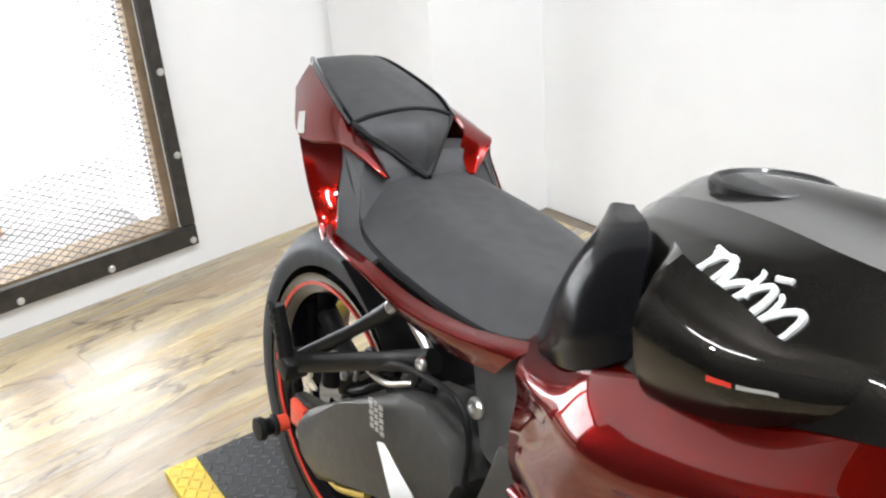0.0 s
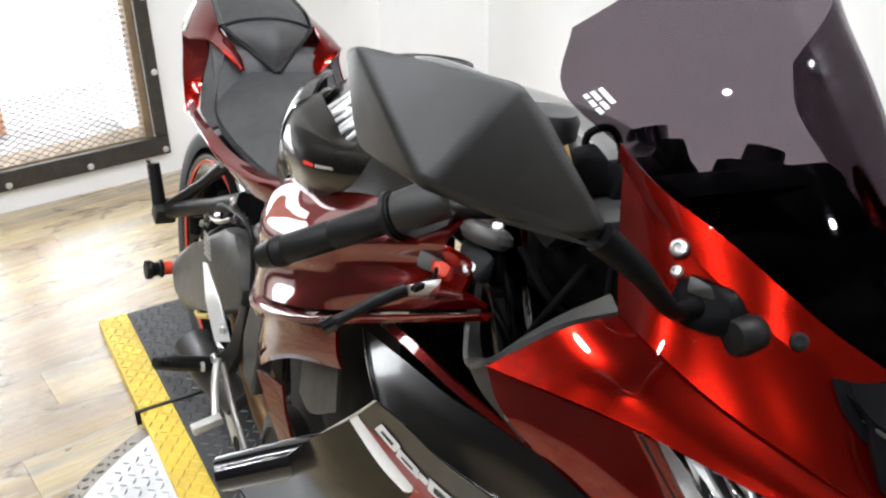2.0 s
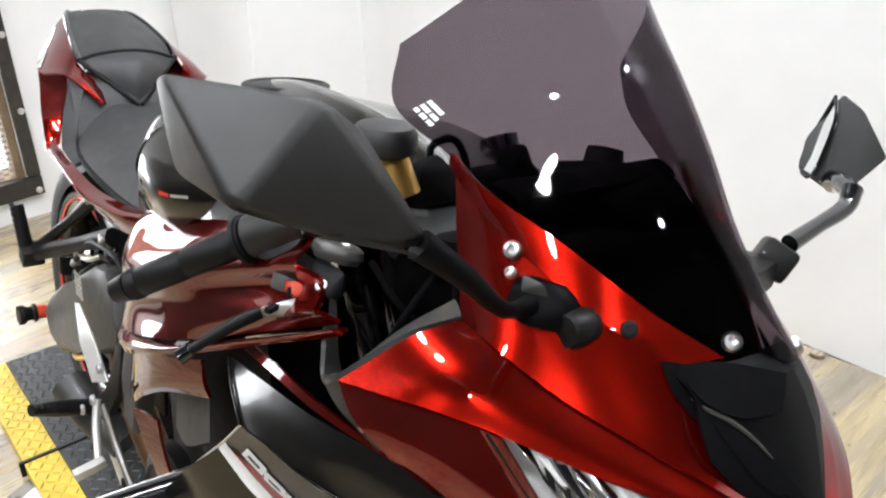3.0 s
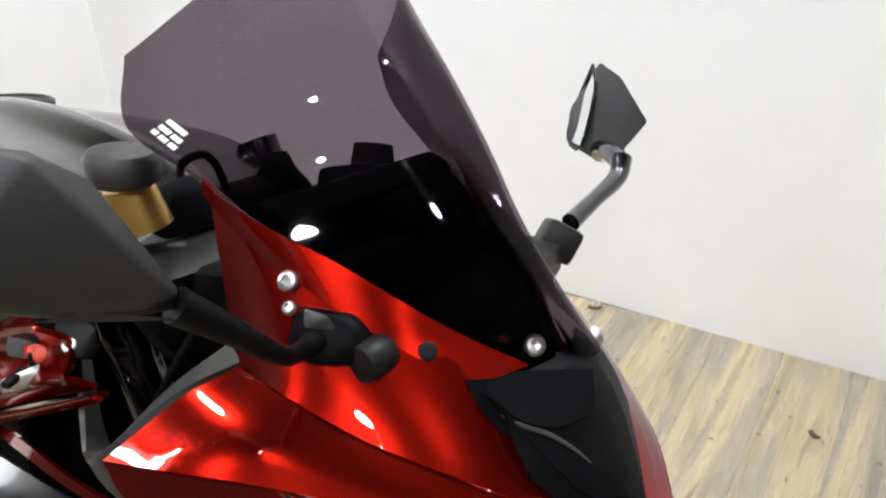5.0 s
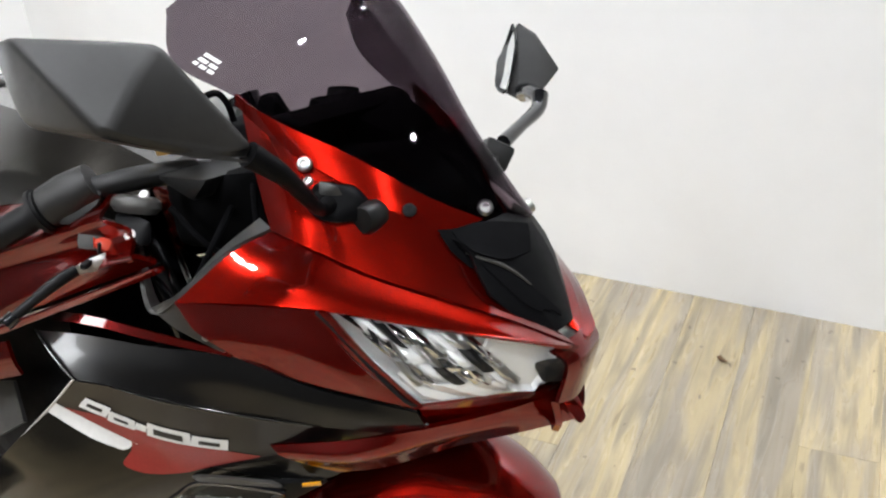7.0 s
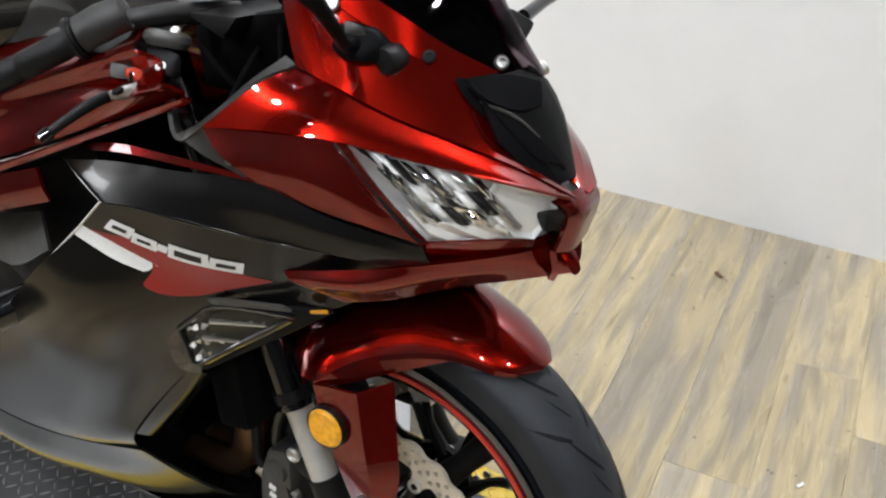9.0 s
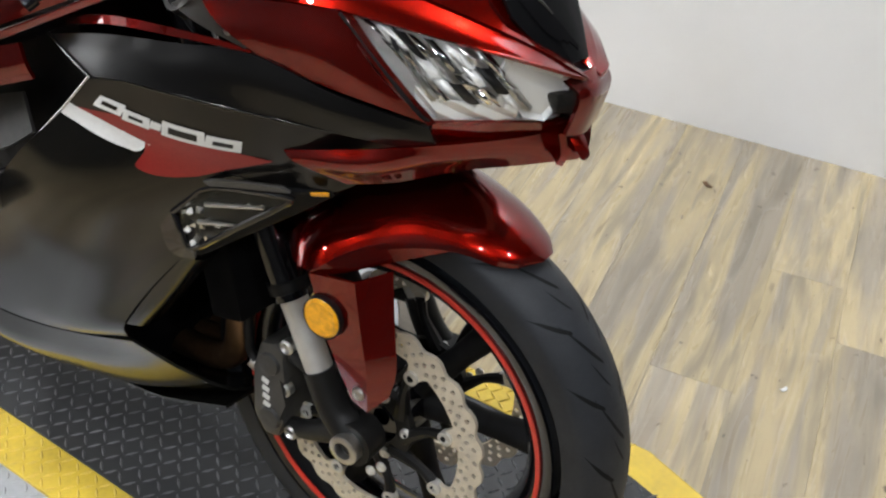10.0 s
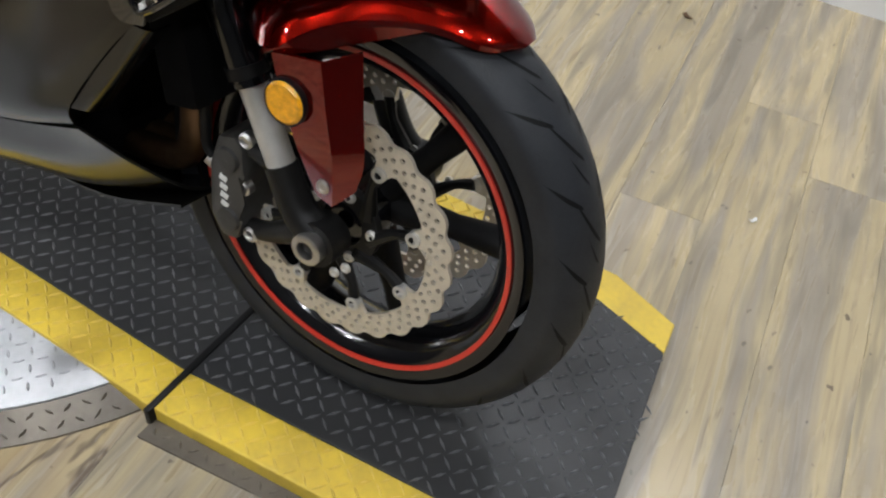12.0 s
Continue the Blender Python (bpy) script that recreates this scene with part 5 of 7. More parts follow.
part("cockpit_tray", hull(centred([(-0.24, -0.10, 0.885), (-0.24, 0.10, 0.885), (-0.10, -0.125, 0.925), (-0.10, 0.125, 0.925), (0.0, -0.085, 0.945), (0.0, 0.085, 0.945), (0.055, -0.05, 0.915), (0.055, 0.05, 0.915), (-0.22, -0.10, 0.82), (-0.22, 0.10, 0.82), (0.05, 0, 0.82)]), 0.01), COCKPIT, bike, "black cockpit tray")
part("gauge", hull(centred([(-0.095, -0.10, 0.970), (-0.095, 0.10, 0.970), (-0.13, -0.10, 0.93), (-0.13, 0.10, 0.93), (-0.06, -0.09, 0.965), (-0.06, 0.09, 0.965), (-0.09, -0.08, 0.90), (-0.09, 0.08, 0.90)]), 0.008), COCKPIT, bike, "black instrument cluster")
part("gauge_hood", hull([(-0.072, 0.062, 0.955), (-0.078, 0.034, 0.970), (-0.104, 0.0, 0.970), (-0.130, -0.04, 0.968), (-0.02, 0.02, 0.952), (0.02, 0.0, 0.925), (-0.05, 0.05, 0.930), (-0.12, 0.05, 0.90), (-0.12, -0.05, 0.90), (0.03, -0.03, 0.90), (0.0, 0.03, 0.91), (-0.02, -0.05, 0.950)], 0.006), COCKPIT, bike, "black hood over the instruments")
part("screen_base", hull([(0.050, -0.040, 0.932), (0.040, -0.016, 0.928), (0.006, 0.011, 0.912), (0.092, -0.030, 0.884), (0.089, -0.004, 0.878), (-0.048, 0.034, 0.938), (-0.050, -0.020, 0.945), (0.050, -0.030, 0.862), (-0.050, 0.0, 0.88)], 0.003), COCKPIT, bike, "black screen base inside the nose")
part("gauge_stay", tube([(-0.222, -0.090, 0.93), (-0.226, -0.092, 0.956), (-0.216, -0.078, 0.966), (-0.210, -0.068, 0.954), (-0.206, -0.062, 0.93)], 0.0035, 8, 5), COCKPIT, bike, "thin black loop")


# ---- turn signal ----
def signal(s):
    rimline = [(-0.166, -0.249, 0.611), (-0.158, -0.249, 0.571), (-0.144, -0.248, 0.558), (-0.117, -0.247, 0.563), (-0.066, -0.242, 0.606), (0.024, -0.200, 0.670), (-0.006, -0.232, 0.672), (-0.089, -0.247, 0.657), (-0.118, -0.250, 0.634)]
    body = part("turn_signal", hull(flip([(x, y + 0.006, z) for x, y, z in rimline] + [(x * 0.9 - 0.01, -0.205, z) for x, y, z in rimline[:8:2]], s), 0.004, 2), DARK, bike, "black turn signal body")
    face = [(-0.139, -0.251, 0.609), (-0.117, -0.251, 0.630), (-0.089, -0.248, 0.653), (-0.0085, -0.236, 0.668), (-0.013, -0.236, 0.658), (-0.0636, -0.246, 0.617), (-0.1135, -0.250, 0.577), (-0.1266, -0.251, 0.588)]
    loop = face + face[:1]
    part("signal_bezel", tube(flip([(x - 0.002, y + 0.001, z) for x, y, z in loop], s), 0.0034, 8, 3), BLACK_GLOSS, body, "glossy black bezel")
    part("signal_cheek", shell([[rimline[0], rimline[1], rimline[2], rimline[3]], [face[0], face[7], (-0.121, -0.252, 0.582), face[6]]], 0.003, 4, 3, s, (-0.1, 0, 0.6)), BLACK_GLOSS, body, "rounded black cheek of the signal")
    part("signal_lens", hull(flip(face + [(x, y + 0.0015, z) for x, y, z in face], s), 0, 0), LENS, body, "clear signal lens")
    part("signal_floor", hull(flip([(x, y + 0.0055, z) for x, y, z in face] + [(x, y + 0.0075, z) for x, y, z in face], s), 0, 0), CAST, body, "dark floor of the signal")
    random.seed(3)
    spots = [(-0.132, 0.611), (-0.121, 0.616), (-0.108, 0.622), (-0.117, 0.604), (-0.125, 0.594), (-0.112, 0.589), (-0.099, 0.595), (-0.118, 0.582), (-0.089, 0.635), (-0.079, 0.637), (-0.066, 0.640), (-0.052, 0.645), (-0.096, 0.614), (-0.087, 0.613), (-0.105, 0.606), (-0.036, 0.650)]
    for k, (x, z) in enumerate(spots):
        y = -0.2495 + max(0.0, x + 0.11) * 0.13
        r = 0.0052 if x < -0.09 else 0.0036
        turned = Euler((random.uniform(0, 3), random.uniform(0, 3), random.uniform(0, 3))).to_matrix()
        part("signal_cell", hull(flip([tuple(Vector((x, y + 0.0025, z)) + turned @ Vector(d) * r) for d in ((1, 0, 0), (-1, 0, 0), (0, -0.8, 0), (0, 0.8, 0), (0, 0, 1), (0, 0, -1))], s), 0, 0), (CHROME, REFLECTOR, STEEL)[k % 3], body, "bright signal cell", False)
    for a, b in (((-0.098, -0.2485, 0.633), (-0.033, -0.240, 0.650)), ((-0.107, -0.2495, 0.611), (-0.064, -0.245, 0.622))):
        part("signal_rib", tube(flip([a, b], s), [0.0028, 0.0016], 8), STEEL, body, "pale signal rib")
    part("signal_trim", shell([[(-0.096, -0.254, 0.660), (-0.072, -0.254, 0.669), (-0.010, -0.243, 0.680)], [(-0.090, -0.252, 0.656), (-0.068, -0.252, 0.663), (-0.003, -0.239, 0.676)]], 0.003, 4, 2, s, (-0.1, 0, 0.6)), MUFFLER, body, "dull grey upper trim")
    part("marker_lens", hull(flip([(0.006, -0.224, 0.675), (0.020, -0.212, 0.676), (0.018, -0.209, 0.669), (0.006, -0.222, 0.670), (0.008, -0.21, 0.672)], s), 0.0008, 1), AMBER, body, "small amber marker")


signal(1)
signal(-1)


# ---- mirrors ----
def mirror_right():
    pts = [(-0.056, -0.402, 1.070), (0.004, -0.340, 1.066), (0.020, -0.398, 1.018), (0.036, -0.284, 0.985), (-0.030, -0.292, 1.036), (0.030, -0.330, 0.992),
           (-0.085, -0.395, 1.062), (-0.072, -0.390, 1.010), (-0.040, -0.300, 0.985), (-0.060, -0.300, 1.030)]
    m = part("mirror_right", hull(pts, 0.005, 3), PLASTIC, bike, "grained black mirror housing", angle=50)
    part("mirror_glass", hull([(-0.088, -0.390, 1.058), (-0.076, -0.386, 1.014), (-0.046, -0.304, 0.990), (-0.064, -0.304, 1.026), (-0.086, -0.388, 1.056), (-0.074, -0.384, 1.014), (-0.044, -0.304, 0.991)], 0, 0), MIRROR, m, "mirror glass")
    part("mirror_arm", tube([(0.030, -0.292, 0.988), (0.038, -0.266, 0.968), (0.030, -0.228, 0.937), (0.012, -0.196, 0.920), (0.004, -0.176, 0.916)], [0.0095, 0.0075, 0.0056, 0.0056, 0.008], 12, 5), SNOUT, m, "black curved mirror arm")
    part("mirror_foot", hull([(-0.014, -0.176, 0.934), (0.000, -0.170, 0.934), (-0.016, -0.182, 0.908), (0.010, -0.184, 0.902), (0.026, -0.160, 0.920), (0.030, -0.158, 0.902), (0.014, -0.148, 0.930), (0.0, -0.15, 0.90), (0.028, -0.135, 0.905)], 0.005, 2), SNOUT, m, "black mirror foot")
    part("foot_knuckle", lathe([(0.0001, -0.014), (0.011, -0.013), (0.0135, -0.008), (0.0135, 0.008), (0.011, 0.012), (0.0001, 0.012)], (0.028, -0.150, 0.904), 20, "y", closed=False), CAST, m, "black pivot knuckle")
    part("foot_plate", hull([(-0.006, -0.176, 0.936), (0.010, -0.170, 0.933), (0.014, -0.166, 0.922), (-0.002, -0.180, 0.924), (0.0, -0.165, 0.925)], 0.002, 2), FRAME_GREY, m, "dull grey foot plate")
    part("foot_bolt", bolt_head((-0.012, -0.180, 0.934), (0.1, -0.8, 0.6), 0.0045, 0.004), STEEL, m, "steel bolt")


def mirror_left():
    pts = [(-0.114, 0.374, 1.005), (-0.090, 0.384, 0.990), (-0.052, 0.384, 0.947), (-0.060, 0.340, 0.916), (-0.078, 0.318, 0.912), (-0.116, 0.322, 0.922), (-0.126, 0.338, 0.955)]
    m = part("mirror_left", hull(pts, 0.003, 3), PLASTIC, bike, "grained black mirror housing", angle=50)
    g = [(-0.1155, 0.369, 0.999), (-0.1255, 0.336, 0.954), (-0.1170, 0.323, 0.927), (-0.088, 0.323, 0.920), (-0.094, 0.356, 0.972)]
    n = Vector((-0.43, -0.80, 0.42)).normalized()
    mid_g = sum((Vector(p) for p in g), Vector()) / len(g) + n * 0.0025
    flat = [Vector(p) - n * (Vector(p) - mid_g).dot(n) for p in g]
    part("mirror_glass", hull([tuple(p - n * k) for p in flat for k in (0.0, 0.002)], 0, 0), MIRROR, m, "mirror glass")
    part("glass_rim", tube([tuple(p + n * 0.001) for p in flat + flat[:1]], 0.0019, 8, 3), BLACK_GLOSS, m, "black rim round the glass")
    part("mirror_neck", tube([(-0.074, 0.326, 0.922), (-0.052, 0.300, 0.930), (-0.028, 0.276, 0.930)], [0.013, 0.011, 0.0100], 12, 4), BLACK_GLOSS, m, "black neck of the mirror")
    part("mirror_arm", tube([(-0.030, 0.280, 0.932), (-0.023, 0.262, 0.918), (-0.022, 0.220, 0.907), (-0.021, 0.174, 0.895)], [0.0110, 0.0090, 0.0078, 0.0090], 12, 5), BLACK_GLOSS, m, "black bent mirror arm")
    part("mirror_foot", block((0.034, 0.046, 0.032), (-0.020, 0.150, 0.884), (-20, 25, 30), 0.006), CAST, m, "black mirror foot")
    part("foot_mount", hull([(-0.036, 0.135, 0.890), (-0.004, 0.135, 0.890), (-0.036, 0.132, 0.868), (-0.002, 0.132, 0.868), (-0.050, 0.060, 0.905), (0.010, 0.060, 0.890), (-0.050, 0.060, 0.850), (0.010, 0.060, 0.850)], 0.004, 2), CAST, m, "black mirror mount on the fairing")

mirror_right()
mirror_left()


# ---- tank ----
# x; then (y, z) of the top middle, the hollow beside it, the crease; then of the flank and the lower edge
TANK = [(-0.800, ((0.0, 0.800), (-0.030, 0.796), (-0.055, 0.790)), ((-0.075, 0.775), (-0.090, 0.745), (-0.095, 0.720))),
        (-0.765, ((0.0, 0.868), (-0.038, 0.863), (-0.068, 0.853)), ((-0.095, 0.828), (-0.118, 0.780), (-0.122, 0.735))),
        (-0.715, ((0.0, 0.909), (-0.045, 0.904), (-0.082, 0.893)), ((-0.122, 0.868), (-0.152, 0.812), (-0.158, 0.752))),
        (-0.650, ((0.0, 0.927), (-0.055, 0.920), (-0.100, 0.912)), ((-0.146, 0.886), (-0.183, 0.838), (-0.193, 0.768))),
        (-0.575, ((0.0, 0.936), (-0.062, 0.926), (-0.116, 0.921)), ((-0.162, 0.898), (-0.204, 0.852), (-0.214, 0.792))),
        (-0.490, ((0.0, 0.940), (-0.068, 0.925), (-0.137, 0.925)), ((-0.172, 0.902), (-0.204, 0.866), (-0.216, 0.817))),
        (-0.400, ((0.0, 0.937), (-0.070, 0.921), (-0.148, 0.926)), ((-0.176, 0.906), (-0.202, 0.882), (-0.216, 0.847))),
        (-0.310, ((0.0, 0.924), (-0.068, 0.912), (-0.142, 0.916)), ((-0.166, 0.902), (-0.190, 0.886), (-0.212, 0.866))),
        (-0.240, ((0.0, 0.890), (-0.060, 0.886), (-0.122, 0.890)), ((-0.145, 0.882), (-0.170, 0.868), (-0.190, 0.855)))]


def tank():
    tops, sides = [], []
    for x, top, side in TANK:
        place = lambda q: (x, q[0] + 0.008 - 0.024 * (x + 0.5), q[1])
        right = [(x, mid(x, top[0][1]), top[0][1])] + [place(q) for q in top[1:]]
        tops.append(right[::-1] + [tuple(across(q)) for q in right[1:]])
        sides.append([place(q) for q in (top[-1],) + side])
    t = part("fuel_tank", shell(tops, 0.004, 5, 5, 1, (-0.5, 0, 0.75)), TANK_BLACK, bike, "metallic black fuel tank")
    global tank_side
    tank_side = [part("tank_flank", shell(sides, 0.004, 5, 5, s, (-0.5, 0, 0.75)), TANK_BLACK, t, "metallic black tank flank") for s in (1, -1)]
    cap = (-0.640, mid(-0.640), 0.9185)
    bm = lathe([(0.056, -0.006), (0.056, 0.004), (0.053, 0.006), (0.049, 0.0065), (0.045, 0.004), (0.042, 0.0045), (0.036, 0.0055), (0.0001, 0.006)], (0, 0, 0), 40, "z", closed=False)
    bmesh.ops.transform(bm, matrix=Matrix.Translation(cap) @ Matrix.Rotation(radians(-4), 4, "Y"), verts=bm.verts)
    part("tank_cap", bm, CAST, t, "grey tank cap ring")
    # knee cover: a smooth raised piece low on the side
    knee = [[(-0.590, -0.182, 0.900), (-0.570, -0.188, 0.897), (-0.520, -0.196, 0.889), (-0.480, -0.202, 0.880), (-0.446, -0.198, 0.884), (-0.410, -0.190, 0.888)],
            [(-0.590, -0.212, 0.884), (-0.568, -0.217, 0.880), (-0.518, -0.220, 0.873), (-0.478, -0.216, 0.870), (-0.444, -0.204, 0.876), (-0.408, -0.192, 0.884)],
            [(-0.588, -0.228, 0.850), (-0.564, -0.231, 0.850), (-0.514, -0.232, 0.850), (-0.474, -0.221, 0.853), (-0.442, -0.209, 0.864), (-0.406, -0.194, 0.879)],
            [(-0.586, -0.217, 0.804), (-0.560, -0.223, 0.810), (-0.510, -0.227, 0.824), (-0.470, -0.219, 0.838), (-0.440, -0.210, 0.852), (-0.404, -0.196, 0.873)],
            [(-0.584, -0.202, 0.782), (-0.556, -0.208, 0.786), (-0.508, -0.213, 0.802), (-0.468, -0.212, 0.824), (-0.438, -0.207, 0.842), (-0.402, -0.196, 0.867)]]
    heel = [[(-0.618, -0.160, 0.897), (-0.618, -0.180, 0.868), (-0.612, -0.188, 0.828), (-0.604, -0.188, 0.794)],
            [(-0.602, -0.174, 0.900), (-0.602, -0.200, 0.879), (-0.598, -0.212, 0.842), (-0.592, -0.200, 0.792)],
            [(-0.591, -0.182, 0.900), (-0.590, -0.213, 0.884), (-0.588, -0.229, 0.849), (-0.585, -0.210, 0.792)]]
    for s in (1, -1):
        part("knee_heel", shell(heel, 0.004, 5, 5, s, (-0.5, 0, 0.8)), TANK_BLACK, t, "glossy black rear face of the knee cover")
        part("knee_cover", shell(knee, 0.006, 6, 6, s, (-0.5, 0, 0.8), fair=10), TANK_BLACK, t, "smooth dark knee cover")
        if s > 0:
            kn = bpy.data.objects["knee_cover"]
            printed("red_tick", [[(-0.513, -0.2395, 0.841), (-0.490, -0.2410, 0.845)], [(-0.512, -0.2400, 0.834), (-0.488, -0.2415, 0.838)]], [kn], STRIPE, t, "small red bar")
            printed("white_tick", [[(-0.486, -0.2412, 0.845), (-0.455, -0.2410, 0.852)], [(-0.485, -0.2416, 0.840), (-0.453, -0.2414, 0.847)]], [kn], GREY_PRINT, t, "thin white bar")
        # rear tank cover, glossy, rising to a peak
        cover = [[(-0.800, -0.085, 0.740), (-0.775, -0.096, 0.815), (-0.750, -0.106, 0.866), (-0.735, -0.116, 0.888), (-0.705, -0.118, 0.896)],
                 [(-0.795, -0.128, 0.740), (-0.758, -0.154, 0.792), (-0.722, -0.170, 0.838), (-0.685, -0.172, 0.874), (-0.642, -0.164, 0.898)],
                 [(-0.780, -0.148, 0.732), (-0.730, -0.176, 0.762), (-0.690, -0.190, 0.794), (-0.655, -0.191, 0.828), (-0.624, -0.184, 0.864)],
                 [(-0.765, -0.156, 0.728), (-0.718, -0.176, 0.742), (-0.680, -0.188, 0.758), (-0.648, -0.193, 0.778), (-0.616, -0.192, 0.802)]]
        part("tank_rear_cover", shell(cover, 0.004, 6, 5, s, (-0.7, 0, 0.75)), REAR_BLACK, t, "black tank cover rising to a peak")
    return t


tank_part = tank()


U, V = Vector((0.122, -0.015, -0.021)), Vector((0.008, 0.019, 0.029))
LOGO_AT = (-0.604, -0.172, 0.902)


def tank_skin(p):
    """Drops a point onto the tank's right side."""
    hit, loc, nor, _ = tank_side[0].closest_point_on_mesh(p + Vector((0, -0.014, 0.012)))
    return loc + nor * 0.0012 if hit else p


for start, turns, wide, tall in ((0.0, 1.6, 0.060, 0.62), (0.24, 1.2, 0.050, 0.40), (0.44, 1.7, 0.060, 0.70), (0.68, 1.5, 0.065, 0.55)):
    loops = []
    for i in range(29):
        q = i / 28
        w = 2 * math.pi * turns * q
        loops.append(tank_skin(Vector(LOGO_AT) + U * (start + 0.28 * q + wide * math.sin(w + 0.8)) + V * (tall * math.cos(w) + 0.16 * math.sin(5 * start + 3 * q))))
    part("script_stroke", tube(loops, [0.0020, 0.0034, 0.0028, 0.0034, 0.0020], 6, 2), WHITE_PRINT, tank_part, "white brush-script stroke")
for a, b in (((0.02, 0.80), (0.24, 0.70)), ((0.20, -0.75), (0.42, -0.55)), ((0.60, 0.85), (0.70, 0.95))):
    part("script_stroke", tube([tank_skin(Vector(LOGO_AT) + U * (a[0] + (b[0] - a[0]) * k / 4) + V * (a[1] + (b[1] - a[1]) * k / 4)) for k in range(5)], 0.0028, 6, 2), WHITE_PRINT, tank_part, "white brush-script stroke")

# ---- red covers between tank and fairing ----
COVER = [[(-0.826, -0.118, 0.706), (-0.735, -0.155, 0.735), (-0.650, -0.195, 0.765), (-0.565, -0.206, 0.791), (-0.480, -0.208, 0.816), (-0.390, -0.212, 0.848), (-0.295, -0.212, 0.870)],
         [(-0.805, -0.150, 0.690), (-0.728, -0.182, 0.712), (-0.646, -0.214, 0.736), (-0.565, -0.232, 0.760), (-0.480, -0.244, 0.785), (-0.390, -0.250, 0.812), (-0.283, -0.244, 0.850)],
         [(-0.790, -0.168, 0.668), (-0.722, -0.200, 0.690), (-0.644, -0.230, 0.712), (-0.565, -0.250, 0.734), (-0.480, -0.260, 0.758), (-0.390, -0.262, 0.786), (-0.272, -0.246, 0.832)],
         [(-0.775, -0.172, 0.645), (-0.715, -0.196, 0.666), (-0.642, -0.216, 0.690), (-0.565, -0.232, 0.714), (-0.480, -0.242, 0.740), (-0.395, -0.248, 0.766), (-0.264, -0.242, 0.815)],
         [(-0.762, -0.180, 0.622), (-0.708, -0.198, 0.642), (-0.640, -0.212, 0.666), (-0.565, -0.230, 0.692), (-0.480, -0.242, 0.716), (-0.395, -0.250, 0.744), (-0.260, -0.240, 0.806)],
         [(-0.752, -0.188, 0.600), (-0.700, -0.206, 0.616), (-0.637, -0.228, 0.636), (-0.565, -0.248, 0.662), (-0.482, -0.260, 0.694), (-0.395, -0.262, 0.728), (-0.255, -0.243, 0.795)],
         [(-0.740, -0.190, 0.575), (-0.692, -0.206, 0.592), (-0.635, -0.226, 0.606), (-0.565, -0.248, 0.634), (-0.485, -0.263, 0.672), (-0.395, -0.265, 0.712), (-0.250, -0.245, 0.785)]]
OUT = (0.0, -0.004, -0.010, -0.008, -0.005, 0.0, 0.0)
COVER = [[(x, y + d, z) for (x, y, z), d in zip(r, OUT)] for r in COVER]
COVER = [r + [tuple(b + (b - a) * 0.75 for a, b in zip(r[-2], r[-1]))] for r in COVER]
EASE = (0.0, 0.0, 0.010, -0.004, -0.007, 0.002)
both("side_cover", lambda s: shell([[(x, y + 0.030, z + 0.020) for x, y, z in COVER[0]]] + [[(x, y + d, z) for x, y, z in r] for r, d in zip(COVER[:6], EASE)], 0.004, 5, 5, s, (-0.5, 0, 0.7)), RED, bike, "candy red tank side cover")
both("side_cover_shoulder", lambda s: shell([[(x, y + 0.010, z - 0.004) for x, y, z in COVER[5]], [(x, y * 0.5 + w * 0.5 - 0.004, z * 0.5 + v * 0.5) for (x, y, z), (_, w, v) in zip(COVER[5], COVER[6])], COVER[6]], 0.004, 5, 4, s, (-0.5, 0, 0.7)), RED, bike, "red shoulder above the vent")
both("side_cover_lower", lambda s: shell([[(-0.690, -0.196, 0.592), (-0.610, -0.232, 0.616), (-0.530, -0.256, 0.650), (-0.440, -0.262, 0.690), (-0.350, -0.256, 0.725)],
                                         [(-0.668, -0.214, 0.548), (-0.600, -0.240, 0.570), (-0.520, -0.258, 0.612), (-0.440, -0.264, 0.658), (-0.340, -0.258, 0.705)],
                                         [(-0.640, -0.218, 0.528), (-0.590, -0.240, 0.548), (-0.530, -0.252, 0.590), (-0.440, -0.258, 0.645), (-0.335, -0.254, 0.690)]], 0.004, 5, 4, s, (-0.5, 0, 0.65)), RED, bike, "lower red cover above the vent")
both("vent_leg", lambda s: shell([[(-0.600, -0.240, 0.535), (-0.560, -0.238, 0.548), (-0.525, -0.236, 0.556)], [(-0.555, -0.241, 0.510), (-0.530, -0.240, 0.522), (-0.500, -0.240, 0.532)],
                                  [(-0.505, -0.242, 0.487), (-0.480, -0.244, 0.498), (-0.455, -0.245, 0.512)], [(-0.455, -0.247, 0.500), (-0.440, -0.248, 0.510), (-0.428, -0.248, 0.522)]], 0.004, 4, 4, s, (-0.55, 0, 0.5)), RED, bike, "red leg under the vent")
both("vent_fin", lambda s: shell([[(-0.560, -0.195, 0.595), (-0.480, -0.215, 0.620), (-0.400, -0.225, 0.650)], [(-0.520, -0.215, 0.545), (-0.440, -0.235, 0.570), (-0.370, -0.238, 0.615)]], 0.004, 4, 3, s, (-0.5, 0, 0.6)), PLASTIC, bike, "dark vent fin")
# Solid dark block fills the vent; its colour stands for the unlit space.
part("vent_backing", hull([(-0.62, -0.17, 0.60), (-0.34, -0.19, 0.74), (-0.32, -0.19, 0.62), (-0.46, -0.19, 0.49), (-0.62, -0.17, 0.52), (-0.5, -0.1, 0.6)], 0.004), DARK, bike, "dark block standing for the shaded space behind the vent")
both("vent_fastener", lambda s: bolt_head(flip([(-0.055, -0.262, 0.815)], s)[0], (0, -s, 0.3), 0.004, 0.003), STEEL, bike, "small trim fastener")


